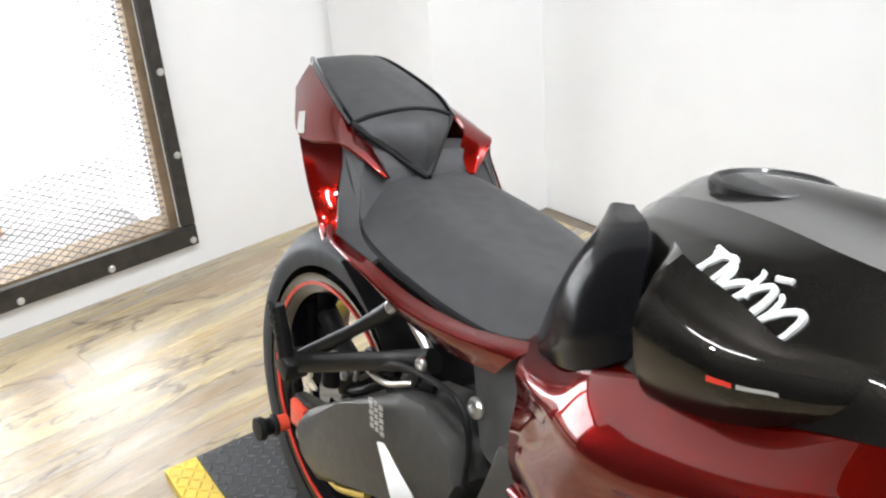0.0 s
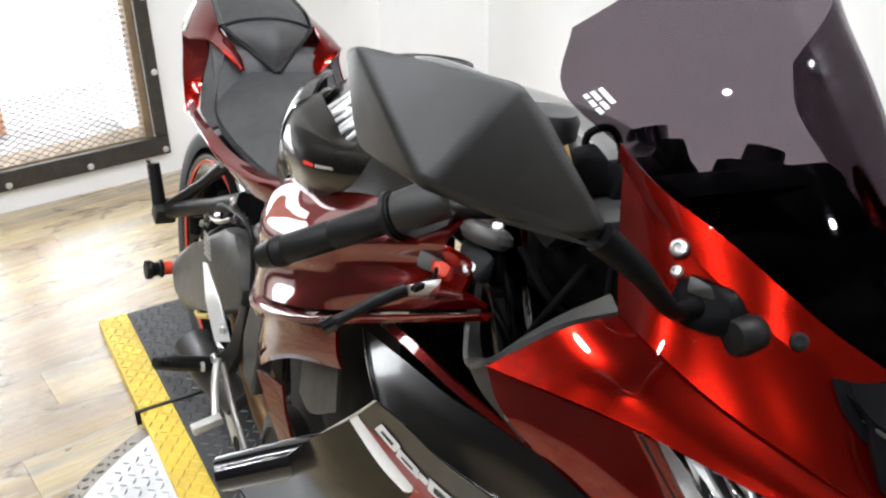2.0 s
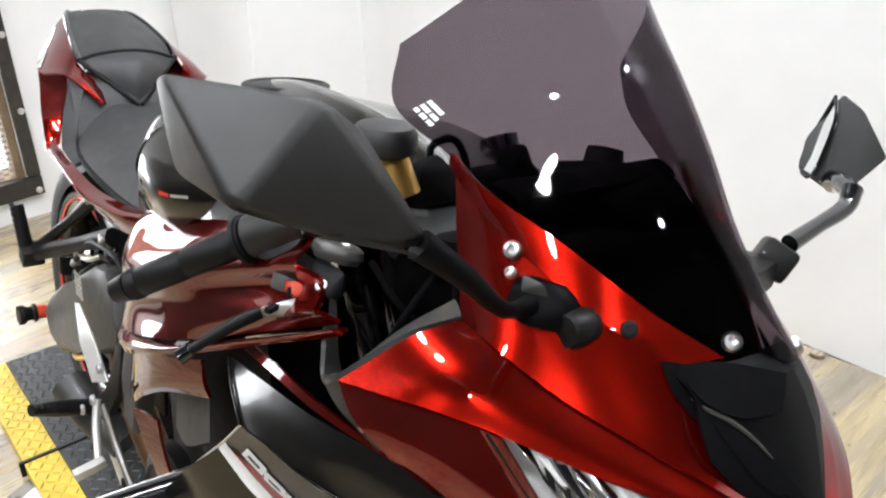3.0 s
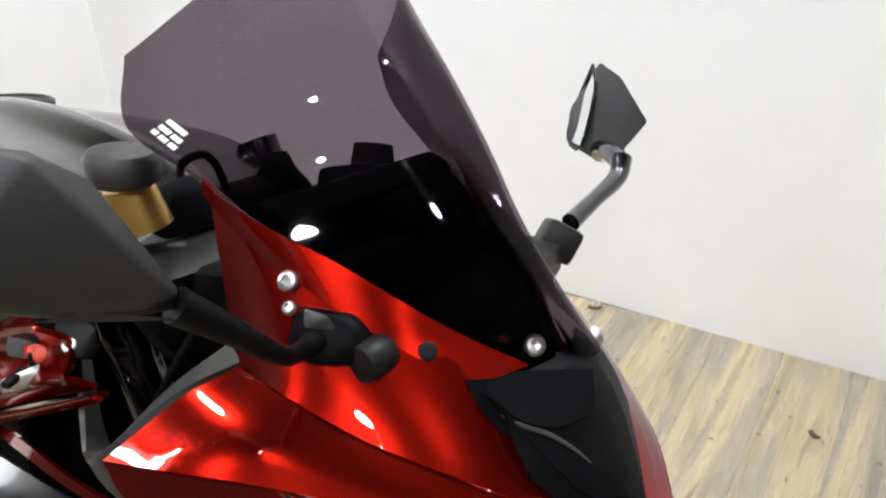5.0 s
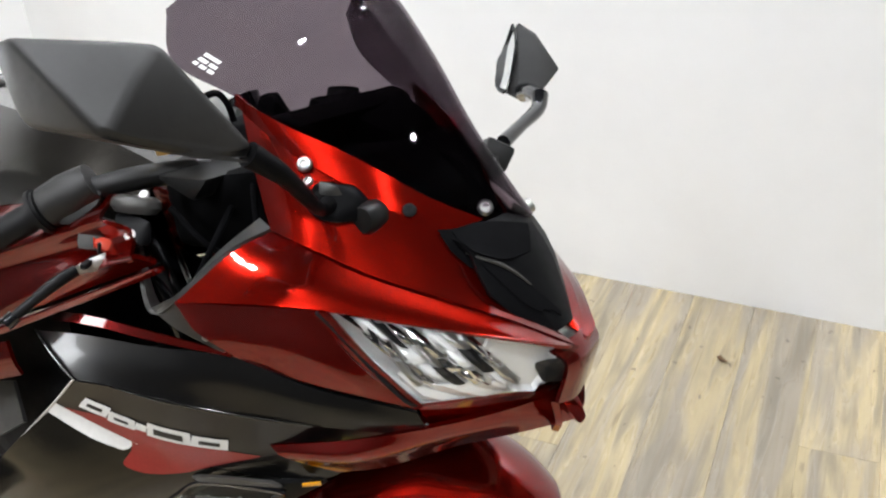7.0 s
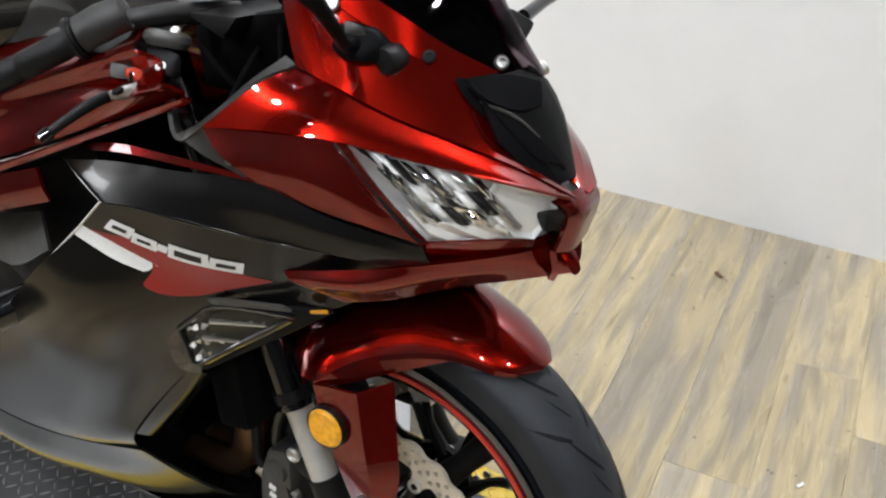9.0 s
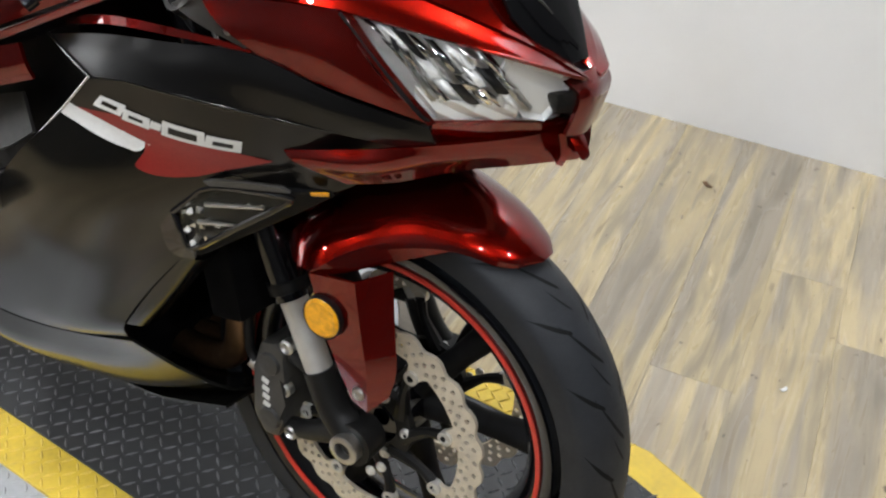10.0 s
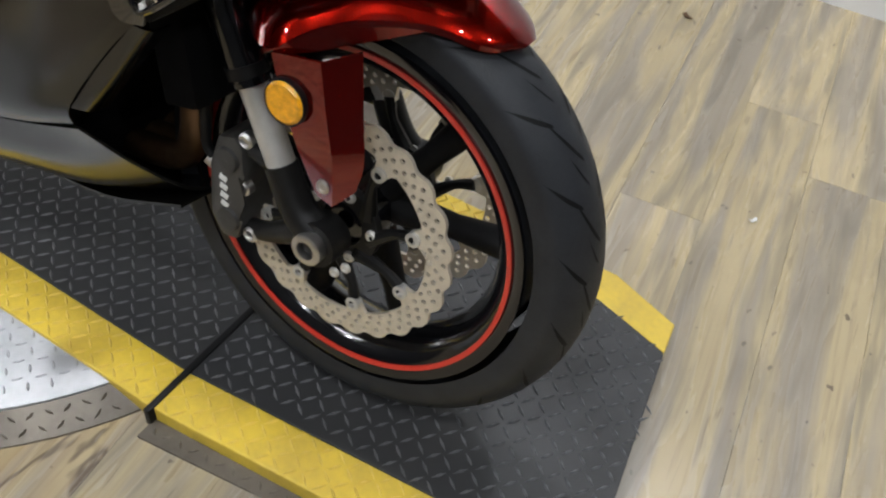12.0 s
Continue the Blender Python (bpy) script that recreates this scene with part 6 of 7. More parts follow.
# ---- seat and tail ----
def seat():
    rows = []
    for x, w, zt, ze in ((-0.772, 0.092, 0.752, 0.722), (-0.800, 0.110, 0.752, 0.705), (-0.860, 0.124, 0.744, 0.695), (-0.950, 0.136, 0.742, 0.692), (-1.040, 0.144, 0.750, 0.700), (-1.120, 0.144, 0.754, 0.706), (-1.190, 0.132, 0.760, 0.712), (-1.232, 0.112, 0.764, 0.726)):
        row = []
        for k in range(-6, 7):
            g = k / 6
            y = w * (g if abs(g) < 0.9 else math.copysign(0.9 + (abs(g) - 0.9) * 1.0, g))
            z = zt - (zt - ze) * (max(0, abs(g) - 0.42) / 0.58) ** 1.8
            row.append((x, mid(x) + y, z))
        rows.append(row)
    st = part("rider_seat", shell(rows, 0.022, 3, 4, 1, (-1.0, 0, 0.6)), VINYL, bike, "charcoal vinyl rider seat")
    edge = [(x, mid(x) - w * 0.985, z - 0.004) for x, w, z in ((-0.772, 0.092, 0.724), (-0.860, 0.124, 0.696), (-0.950, 0.136, 0.693), (-1.040, 0.144, 0.700), (-1.120, 0.144, 0.706), (-1.190, 0.132, 0.712), (-1.232, 0.112, 0.726))]
    for s in (1, -1):
        part("seat_piping", tube(flip(edge, s), 0.006, 8, 4), SOFT_RUBBER, st, "black seat edge")


def pillion():
    seam = [(-1.301, -0.072, 0.830), (-1.292, -0.040, 0.842), (-1.287, 0.012, 0.848), (-1.294, 0.062, 0.842), (-1.305, 0.104, 0.828)]
    tip = Vector((-1.220, 0.007, 0.768))
    rows = [[tuple(tip + Vector((-0.002, (k - 2) * 0.003, 0.002))) for k in range(5)]]
    for f in (0.35, 0.7):
        rows.append([tuple(tip.lerp(Vector(q), f) + Vector((0.012, 0, 0.010)) * (1 - abs(k - 2) / 2) + Vector((0.006, 0, 0.003))) for k, q in enumerate(seam)])
    part("pillion_front", shell(rows + [seam], 0.02, 4, 4, 1, (-1.35, 0.02, 0.75)), VINYL, bike, "charcoal vinyl pad front, pointed downwards")
    pad = [seam,
           [(-1.350, -0.066, 0.846), (-1.345, -0.035, 0.862), (-1.342, 0.018, 0.868), (-1.345, 0.070, 0.862), (-1.350, 0.108, 0.848)],
           [(-1.420, -0.054, 0.866), (-1.418, -0.025, 0.880), (-1.416, 0.024, 0.886), (-1.418, 0.072, 0.880), (-1.420, 0.104, 0.866)],
           [(-1.480, -0.040, 0.880), (-1.480, -0.015, 0.890), (-1.480, 0.030, 0.893), (-1.480, 0.070, 0.890), (-1.480, 0.094, 0.880)],
           [(-1.512, -0.028, 0.884), (-1.518, -0.008, 0.886), (-1.520, 0.032, 0.887), (-1.518, 0.066, 0.886), (-1.512, 0.086, 0.882)]]
    p = part("pillion_seat", shell(pad, 0.022, 4, 4, 1, (-1.4, 0.02, 0.7)), VINYL, bike, "charcoal vinyl pillion pad")
    part("pad_seam", tube([(x, y, z + 0.001) for x, y, z in seam], 0.0036, 8, 5), SOFT_RUBBER, p, "black seam across the pad")
    for end in (0, 4):
        q = Vector(seam[end])
        part("pad_border", tube([q, q.lerp(tip, 0.5) + Vector((0.002, 0, -0.002)), tip + Vector((0.003, 0, -0.003))], [0.005, 0.0055, 0.006], 8, 5), SOFT_RUBBER, p, "thick black rubber border")
        part("pad_border", tube([r[end] for r in pad], 0.0055, 8, 4), BLACK_GLOSS, p, "black pad border")


seat()
pillion()
both("tail_side", lambda s: shell([[(-0.800, -0.118, 0.712), (-0.900, -0.132, 0.692), (-1.000, -0.146, 0.690), (-1.100, -0.150, 0.700), (-1.190, -0.146, 0.702), (-1.240, -0.140, 0.715)],
                                  [(-0.815, -0.142, 0.697), (-0.900, -0.158, 0.685), (-1.000, -0.169, 0.681), (-1.100, -0.168, 0.692), (-1.190, -0.160, 0.697), (-1.245, -0.148, 0.704)],
                                  [(-0.850, -0.140, 0.660), (-0.920, -0.145, 0.652), (-1.010, -0.145, 0.650), (-1.100, -0.142, 0.662), (-1.180, -0.136, 0.672), (-1.235, -0.132, 0.684)]], 0.004, 5, 5, s, (-1.0, 0, 0.6)), RED, bike, "candy red tail side")
both("tail_quarter", lambda s: shell([[(-1.268, -0.110, 0.812), (-1.310, -0.122, 0.809), (-1.352, -0.131, 0.804)],
                                     [(-1.262, -0.110, 0.788), (-1.300, -0.122, 0.780), (-1.336, -0.134, 0.782)],
                                     [(-1.245, -0.125, 0.748), (-1.266, -0.138, 0.744), (-1.287, -0.147, 0.744)],
                                     [(-1.222, -0.136, 0.704), (-1.222, -0.150, 0.699), (-1.214, -0.161, 0.697)]], 0.004, 5, 5, s, (-1.25, 0, 0.7)), RED, bike, "candy red tail quarter")
tops = both("tail_top", lambda s: shell([[(-1.224, -0.052, 0.768), (-1.262, -0.054, 0.796), (-1.303, -0.075, 0.826), (-1.400, -0.060, 0.857), (-1.512, -0.034, 0.878)],
                                 [(-1.220, -0.059, 0.771), (-1.250, -0.076, 0.800), (-1.288, -0.098, 0.820), (-1.372, -0.098, 0.836), (-1.500, -0.052, 0.864)],
                                 [(-1.221, -0.063, 0.769), (-1.241, -0.086, 0.795), (-1.270, -0.111, 0.814), (-1.352, -0.132, 0.807), (-1.490, -0.070, 0.845)]], 0.004, 5, 4, s, (-1.3, 0, 0.72)), RED, bike, "red tail shoulder beside the pad")
both("tail_underside", lambda s: shell([[(-1.352, -0.130, 0.803), (-1.420, -0.102, 0.824), (-1.488, -0.070, 0.842)], [(-1.330, -0.118, 0.750), (-1.400, -0.070, 0.772), (-1.470, -0.030, 0.800)]], 0.004, 4, 4, s, (-1.35, 0.03, 0.80)), RED, bike, "red tail underside")
printed("tail_sticker", [[(-1.406, -0.101, 0.831), (-1.388, -0.098, 0.836)], [(-1.358, -0.127, 0.812), (-1.341, -0.123, 0.815)]], [tops[0]], GREY_PRINT, tops[0], "pale warning sticker with grey bars", 0.001)
for s in (1, -1):
    part("seat_rim", shell([[(-1.270, -0.107, 0.808), (-1.263, -0.107, 0.788), (-1.246, -0.122, 0.748), (-1.223, -0.133, 0.706), (-1.190, -0.140, 0.699), (-1.110, -0.146, 0.698)],
                            [(-1.244, -0.084, 0.790), (-1.232, -0.094, 0.768), (-1.214, -0.106, 0.738), (-1.196, -0.116, 0.718), (-1.170, -0.124, 0.708), (-1.110, -0.132, 0.704)]], 0.006, 5, 2, s, (-1.1, 0, 0.7)), VINYL, bike, "grey vinyl rim beside the seat")
side = [(-1.222, -0.058, 0.742), (-1.212, -0.100, 0.730), (-1.196, -0.110, 0.710), (-1.228, -0.090, 0.758), (-1.242, -0.082, 0.780), (-1.262, -0.104, 0.800), (-1.302, -0.072, 0.806), (-1.300, -0.100, 0.770), (-1.20, -0.09, 0.690), (-1.30, -0.08, 0.740)]
part("seat_hump", hull(side + flip(side, -1), 0.004, 2), VINYL, bike, "grey vinyl rise behind the seat")
part("under_seat", hull([(-0.85, -0.09, 0.66), (-0.85, 0.13, 0.66), (-1.24, -0.08, 0.68), (-1.24, 0.14, 0.68), (-1.22, -0.06, 0.730), (-1.22, 0.12, 0.730), (-1.45, -0.02, 0.790), (-1.45, 0.08, 0.790), (-0.90, -0.08, 0.69), (-0.90, 0.12, 0.69), (-1.42, -0.02, 0.75), (-1.42, 0.08, 0.75)], 0.008), DARK, bike, "black under-seat tray")


# ---- rear wheel, swingarm, muffler ----
REAR = (-1.395, 0.028, 0.312)


def rear_wheel():
    w = part("rear_wheel", rim(REAR, 0.2190, 0.075), BLACK_GLOSS, bike, "black alloy rear wheel")
    spokes(w, REAR, 0.2190, 3, 0.05, 0.07, 0.9)
    part("tyre", tyre(REAR, 0.314, 0.088, 0.228, 20), RUBBER, w, "wide black rear tyre with slanting grooves")
    grooves(w, REAR, 0.314, 0.088, 0.228, 18)
    for s in (-1, 1):
        part("rim_stripe", lathe([(0.2105, s * 0.0745), (0.2165, s * 0.0760), (0.2165, s * 0.0735), (0.2105, s * 0.0725)], REAR, 144), STRIPE, w, "bright red rim tape")
    part("brake_disc", brake_disc((REAR[0], 0, REAR[2]), 0.110, 0.080, REAR[1] - 0.072, 18, 6), DISC_STEEL, w, "drilled rear brake disc")


rear_wheel()


def swingarm(s):
    y = REAR[1] - 0.118 * s
    bm = loft([[(x, y - s * w, z + h) , (x, y + s * w, z + h), (x, y + s * w, z - h), (x, y - s * w, z - h)] for x, z, w, h in ((-0.82, 0.40, 0.022, 0.045), (-1.00, 0.38, 0.020, 0.040), (-1.20, 0.345, 0.018, 0.032), (-1.36, 0.318, 0.016, 0.030), (-1.43, 0.312, 0.014, 0.020))])
    bmesh.ops.bevel(bm, geom=bm.edges[:], offset=0.006, segments=2, affect="EDGES")
    arm = part("swingarm", bm, CAST, bike, "black swingarm")
    part("axle_block", block((0.05, 0.012, 0.045), (-1.385, y - s * 0.020, 0.314), bevel=0.004), SWITCH_RED, arm, "red axle block")
    part("spool_washer", lathe([(0.014, 0.0), (0.014, 0.020), (0.0001, 0.020), (0.0001, 0.0)], (-1.362, -0.165 if s > 0 else 0.200, 0.325), 24), SWITCH_RED, arm, "red spool collar")
    part("spool", lathe([(0.008, -0.016), (0.019, -0.015), (0.020, -0.006), (0.014, 0.002), (0.014, 0.010), (0.019, 0.014), (0.018, 0.018), (0.0001, 0.018), (0.0001, -0.016)], (-1.362, -0.182 if s > 0 else 0.232, 0.325), 28), SOFT_RUBBER, arm, "black paddock-stand spool")


swingarm(1)
swingarm(-1)
MUF = [(-1.292, 0.366), (-1.262, 0.405), (-1.170, 0.463), (-1.022, 0.552), (-0.965, 0.565), (-0.900, 0.545), (-0.872, 0.505), (-0.905, 0.448), (-1.040, 0.382), (-1.235, 0.292), (-1.275, 0.315)]


def muffler_skin(v):
    f = max(0.0, 1 - abs((v.z - 0.43 - (v.x + 1.08) * 0.42)) / 0.11)
    return Vector((v.x, v.y - 0.020 * f * (1 if v.y < -0.12 else 0), v.z))


m = part("muffler", plate(MUF, -0.150, -0.070, 0.014, fn=muffler_skin), MUFFLER, bike, "grey angular muffler cover")
bm = bmesh.new()
for i in range(3):
    for k in range(5):
        block((0.0095 - 0.002 * ((i + k) % 2), 0.0012, 0.0062), (-1.058 + 0.0125 * i + 0.0015 * k, -0.1706, 0.530 - 0.0088 * k), (0, -8, 0), 0, bm=bm)
part("muffler_plate_print", bm, GREY_PRINT, m, "small grey label of print bars on the muffler")
part("muffler_ring", tube([(-1.275, -0.150, 0.33), (-1.288, -0.156, 0.345), (-1.285, -0.156, 0.365)], 0.007, 8, 4), STEEL, m, "steel end ring")
part("muffler_seam", tube([(-1.23, -0.13, 0.285), (-1.18, -0.14, 0.305), (-1.10, -0.145, 0.345)], 0.006, 8, 4), BRASS, m, "brassy weld seam")
part("exhaust_tip", tube([(-0.96, -0.13, 0.24), (-1.03, -0.165, 0.275), (-1.09, -0.18, 0.305)], [0.030, 0.032, 0.034], 20, 4), FRAME_GREY, bike, "dark meshed exhaust end")
part("exhaust_pipe", tube([(-0.50, -0.04, 0.235), (-0.70, -0.08, 0.23), (-0.85, -0.11, 0.26), (-0.95, -0.12, 0.36), (-1.0, -0.115, 0.42)], 0.027, 14, 5), HEADER, bike, "exhaust pipe")
part("rear_hugger", shell([[(-1.12, -0.075, 0.45), (-1.115, 0.028, 0.47), (-1.12, 0.13, 0.45)], [(-1.20, -0.085, 0.56), (-1.19, 0.028, 0.585), (-1.20, 0.14, 0.56)], [(-1.30, -0.085, 0.62), (-1.30, 0.028, 0.642), (-1.30, 0.14, 0.62)]], 0.003, 5, 4, 1, REAR), DARK, bike, "black rear hugger")
part("shock", tube([(-0.90, 0.0, 0.60), (-0.95, 0.0, 0.42)], 0.035, 16), DARK, bike, "dark rear shock")
for a, b in (((-1.20, -0.10, 0.50), (-1.08, -0.12, 0.50)), ((-1.24, -0.11, 0.44), (-1.05, -0.10, 0.56))):
    part("brake_line", tube([a, ((a[0] + b[0]) / 2, a[1] - 0.02, a[2] + 0.05), b], 0.005, 8, 6), SOFT_RUBBER, bike, "black brake line")
part("brake_line", tube([(-1.12, -0.15, 0.525), (-1.04, -0.152, 0.585), (-0.971, -0.152, 0.603), (-0.90, -0.152, 0.606), (-0.872, -0.152, 0.570), (-0.874, -0.15, 0.50)], 0.0042, 8, 6), SOFT_RUBBER, bike, "black brake line")
part("brake_reservoir", tube([(-1.235, -0.13, 0.455), (-1.235, -0.13, 0.49)], 0.017, 16), DARK, bike, "dark rear brake reservoir")


cal = part("rear_caliper", hull([(-1.245, -0.098, 0.425), (-1.175, -0.098, 0.440), (-1.180, -0.125, 0.500), (-1.250, -0.122, 0.470), (-1.210, -0.135, 0.450), (-1.200, -0.090, 0.490)], 0.006, 2), CAST, bike, "black rear brake caliper")
for p in ((-1.235, -0.128, 0.462), (-1.195, -0.132, 0.488), (-1.175, -0.118, 0.446), (-1.262, -0.112, 0.452)):
    part("caliper_bolt", bolt_head(p, (0, -1, 0.25), 0.0075, 0.006), STEEL, cal, "bright bolt")
for k in range(4):
    x = -1.150 + 0.045 * k
    part("heat_fin", hull([(x, -0.128, 0.520 + 0.012 * k), (x + 0.034, -0.128, 0.532 + 0.012 * k), (x + 0.030, -0.120, 0.556 + 0.010 * k), (x - 0.004, -0.118, 0.540 + 0.010 * k), (x + 0.01, -0.10, 0.53)], 0.002, 1), (STEEL, DARK, FRAME_GREY, DARK)[k], cal, "dark bracket above the muffler")
part("brake_pipe", tube([(-1.16, -0.135, 0.50), (-1.12, -0.150, 0.545), (-1.06, -0.150, 0.548), (-1.00, -0.145, 0.575)], 0.004, 8, 5), STEEL, cal, "bright brake pipe")


# ---- foot controls ----
def passenger_peg(s):
    root = (-1.245, -0.190, 0.498)
    hang = part("peg_hanger", tube(flip([(-1.066, -0.128, 0.652), (-1.140, -0.150, 0.590), (-1.238, -0.182, 0.508)], s), [0.014, 0.009, 0.013], 12, 5, flat=0.8), CAST, bike, "black cast peg hanger")
    part("hanger_arm", tube(flip([(-0.980, -0.130, 0.612), (-1.080, -0.150, 0.570), (-1.238, -0.184, 0.502)], s), [0.017, 0.013, 0.016], 12, 5, flat=0.8), CAST, hang, "black cast hanger arm")
    part("hanger_stay", tube(flip([(-1.060, -0.122, 0.648), (-1.000, -0.122, 0.612)], s), 0.007, 10), STEEL, hang, "steel stay")
    for p in ((-1.066, -0.140, 0.652), (-0.980, -0.147, 0.612)):
        part("hanger_bolt", bolt_head(flip([p], s)[0], (0, -s, 0.1), 0.010, 0.006), STEEL, hang, "silver hanger bolt")
    part("peg_clevis", block((0.034, 0.040, 0.036), flip([root], s)[0], (0, 25, 0), 0.006), CAST, hang, "black peg pivot")
    peg = part("passenger_peg", tube(flip([(-1.250, -0.198, 0.510), (-1.268, -0.204, 0.585)], s), [0.012, 0.010], 12, 2, flat=1.2), CAST, hang, "folded ribbed passenger peg")
    for k in range(8):
        a = Vector((-1.252, -0.206, 0.515)).lerp(Vector((-1.268, -0.212, 0.585)), k / 7)
        part("peg_rib", block((0.020, 0.008, 0.0045), flip([tuple(a)], s)[0], (0, 14, 0), 0.001), SOFT_RUBBER, hang, "rubber peg rib")


def rider_controls(s):
    plate_pts = [(-0.806, 0.600), (-0.725, 0.645), (-0.715, 0.560), (-0.775, 0.500), (-0.800, 0.430), (-0.820, 0.345), (-0.862, 0.360), (-0.868, 0.430), (-0.835, 0.510)]
    y = -0.165
    fr = part("frame_plate", plate([(x, z) for x, z in plate_pts], y if s > 0 else 2 * mid(-0.8, 0.5) - y, (y + 0.03) if s > 0 else 2 * mid(-0.8, 0.5) - y - 0.03, 0.006), FRAME_GREY, bike, "dark grey frame plate")
    part("frame_bolt", bolt_head(flip([(-0.876, -0.140, 0.604)], s)[0], (0, -s, 0.1), 0.013, 0.007), STEEL, fr, "large silver frame bolt")
    yg = -0.172
    guard = [(-1.012, -0.188, 0.497), (-1.002, -0.184, 0.499), (-0.960, -0.198, 0.452), (-0.934, -0.182, 0.462), (-0.906, -0.198, 0.405), (-0.880, -0.182, 0.415)]
    part("heel_guard", hull(flip(guard + [(x - 0.002, y + 0.004, z - 0.001) for x, y, z in guard], s), 0.001, 1), ALLOY, fr, "brushed silver heel guard")
    part("peg_hanger_plate", plate([(-0.900, 0.470), (-0.870, 0.480), (-0.900, 0.380), (-0.955, 0.310), (-1.010, 0.285), (-1.020, 0.312), (-0.960, 0.350), (-0.925, 0.400)], (yg + 0.012) if s > 0 else 2 * mid(-1) - yg - 0.012, (yg + 0.028) if s > 0 else 2 * mid(-1) - yg - 0.028, 0.004), CAST, fr, "black footrest hanger")
    peg = part("foot_peg", tube(flip([(-1.003, -0.178, 0.304), (-0.994, -0.235, 0.322), (-0.985, -0.272, 0.334)], s), [0.013, 0.013, 0.009], 12, 4, flat=1.3), CAST, fr, "ribbed black foot peg")
    for k in range(9):
        a = Vector((-1.001, -0.190, 0.312)).lerp(Vector((-0.986, -0.265, 0.338)), k / 8)
        part("peg_rib", block((0.026, 0.0035, 0.010), flip([tuple(a)], s)[0], (12, 0, 5), 0.001), CAST, fr)
    rod = [(-0.925, -0.185, 0.362), (-0.905, -0.195, 0.325), (-0.868, -0.205, 0.288), (-0.858, -0.208, 0.284)]
    part("foot_pedal", tube(flip(rod, s), 0.0065, 10, 4), ALLOY, fr, "silver foot pedal rod")
    part("pedal_pad", block((0.018, 0.050, 0.014), flip([(-0.858, -0.222, 0.283)], s)[0], (15, 0, 0), 0.003), ALLOY, fr, "silver pedal pad")
    for p in ((-0.925, -0.190, 0.362), (-0.900, -0.185, 0.430), (-0.985, -0.190, 0.312)):
        part("pivot_bolt", bolt_head(flip([p], s)[0], (0, -s, 0.1), 0.009, 0.006), STEEL, fr, "steel pivot bolt")
    part("control_rod", tube(flip([(-0.935, -0.175, 0.345), (-0.890, -0.165, 0.270), (-0.845, -0.160, 0.225)], s), 0.006, 8, 3), STEEL, fr, "thin steel rod")


passenger_peg(1)
passenger_peg(-1)
rider_controls(1)
rider_controls(-1)
part("guard_panel", plate([(-1.02, 0.225), (-0.985, 0.235), (-0.80, 0.155), (-0.815, 0.125), (-0.90, 0.150)], -0.150, -0.142, 0.002), ALLOY, bike, "silver lower guard with a dark oval")
part("guard_oval", lathe([(0.016, -0.1515), (0.016, -0.1505), (0.0001, -0.1505)], (-0.915, 0, 0.187), 20, "y", closed=False), DARK, bike, "dark oval emblem")
part("clutch_cover", lathe([(0.085, 0.0), (0.083, -0.020), (0.060, -0.030), (0.058, -0.026), (0.0001, -0.028)], (-0.60, -0.175, 0.37), 40, "y", closed=False), CAST, bike, "black engine side cover")
for s in (1, -1):
    part("crash_bobbin", tube(flip([(-0.380, -0.235, 0.560), (-0.415, -0.285, 0.533), (-0.444, -0.335, 0.510)], s), [0.0215, 0.0215, 0.0195], 24, 3), BLACK_GLOSS, bike, "black plastic crash bobbin")
part("side_stand", tube([(-0.70, 0.16, 0.30), (-0.74, 0.20, 0.15), (-0.78, 0.245, 0.030)], [0.014, 0.012, 0.012], 12, 3), CAST, bike, "black side stand")
part("side_stand_foot", block((0.07, 0.05, 0.008), (-0.785, 0.250, 0.022), (-9, 0, 0), 0.002), CAST, bike, "side stand foot")

# ---- handlebar ----
BAR_IN, BAR_OUT = Vector((-0.276, -0.242, 0.876)), Vector((-0.368, -0.318, 0.808))


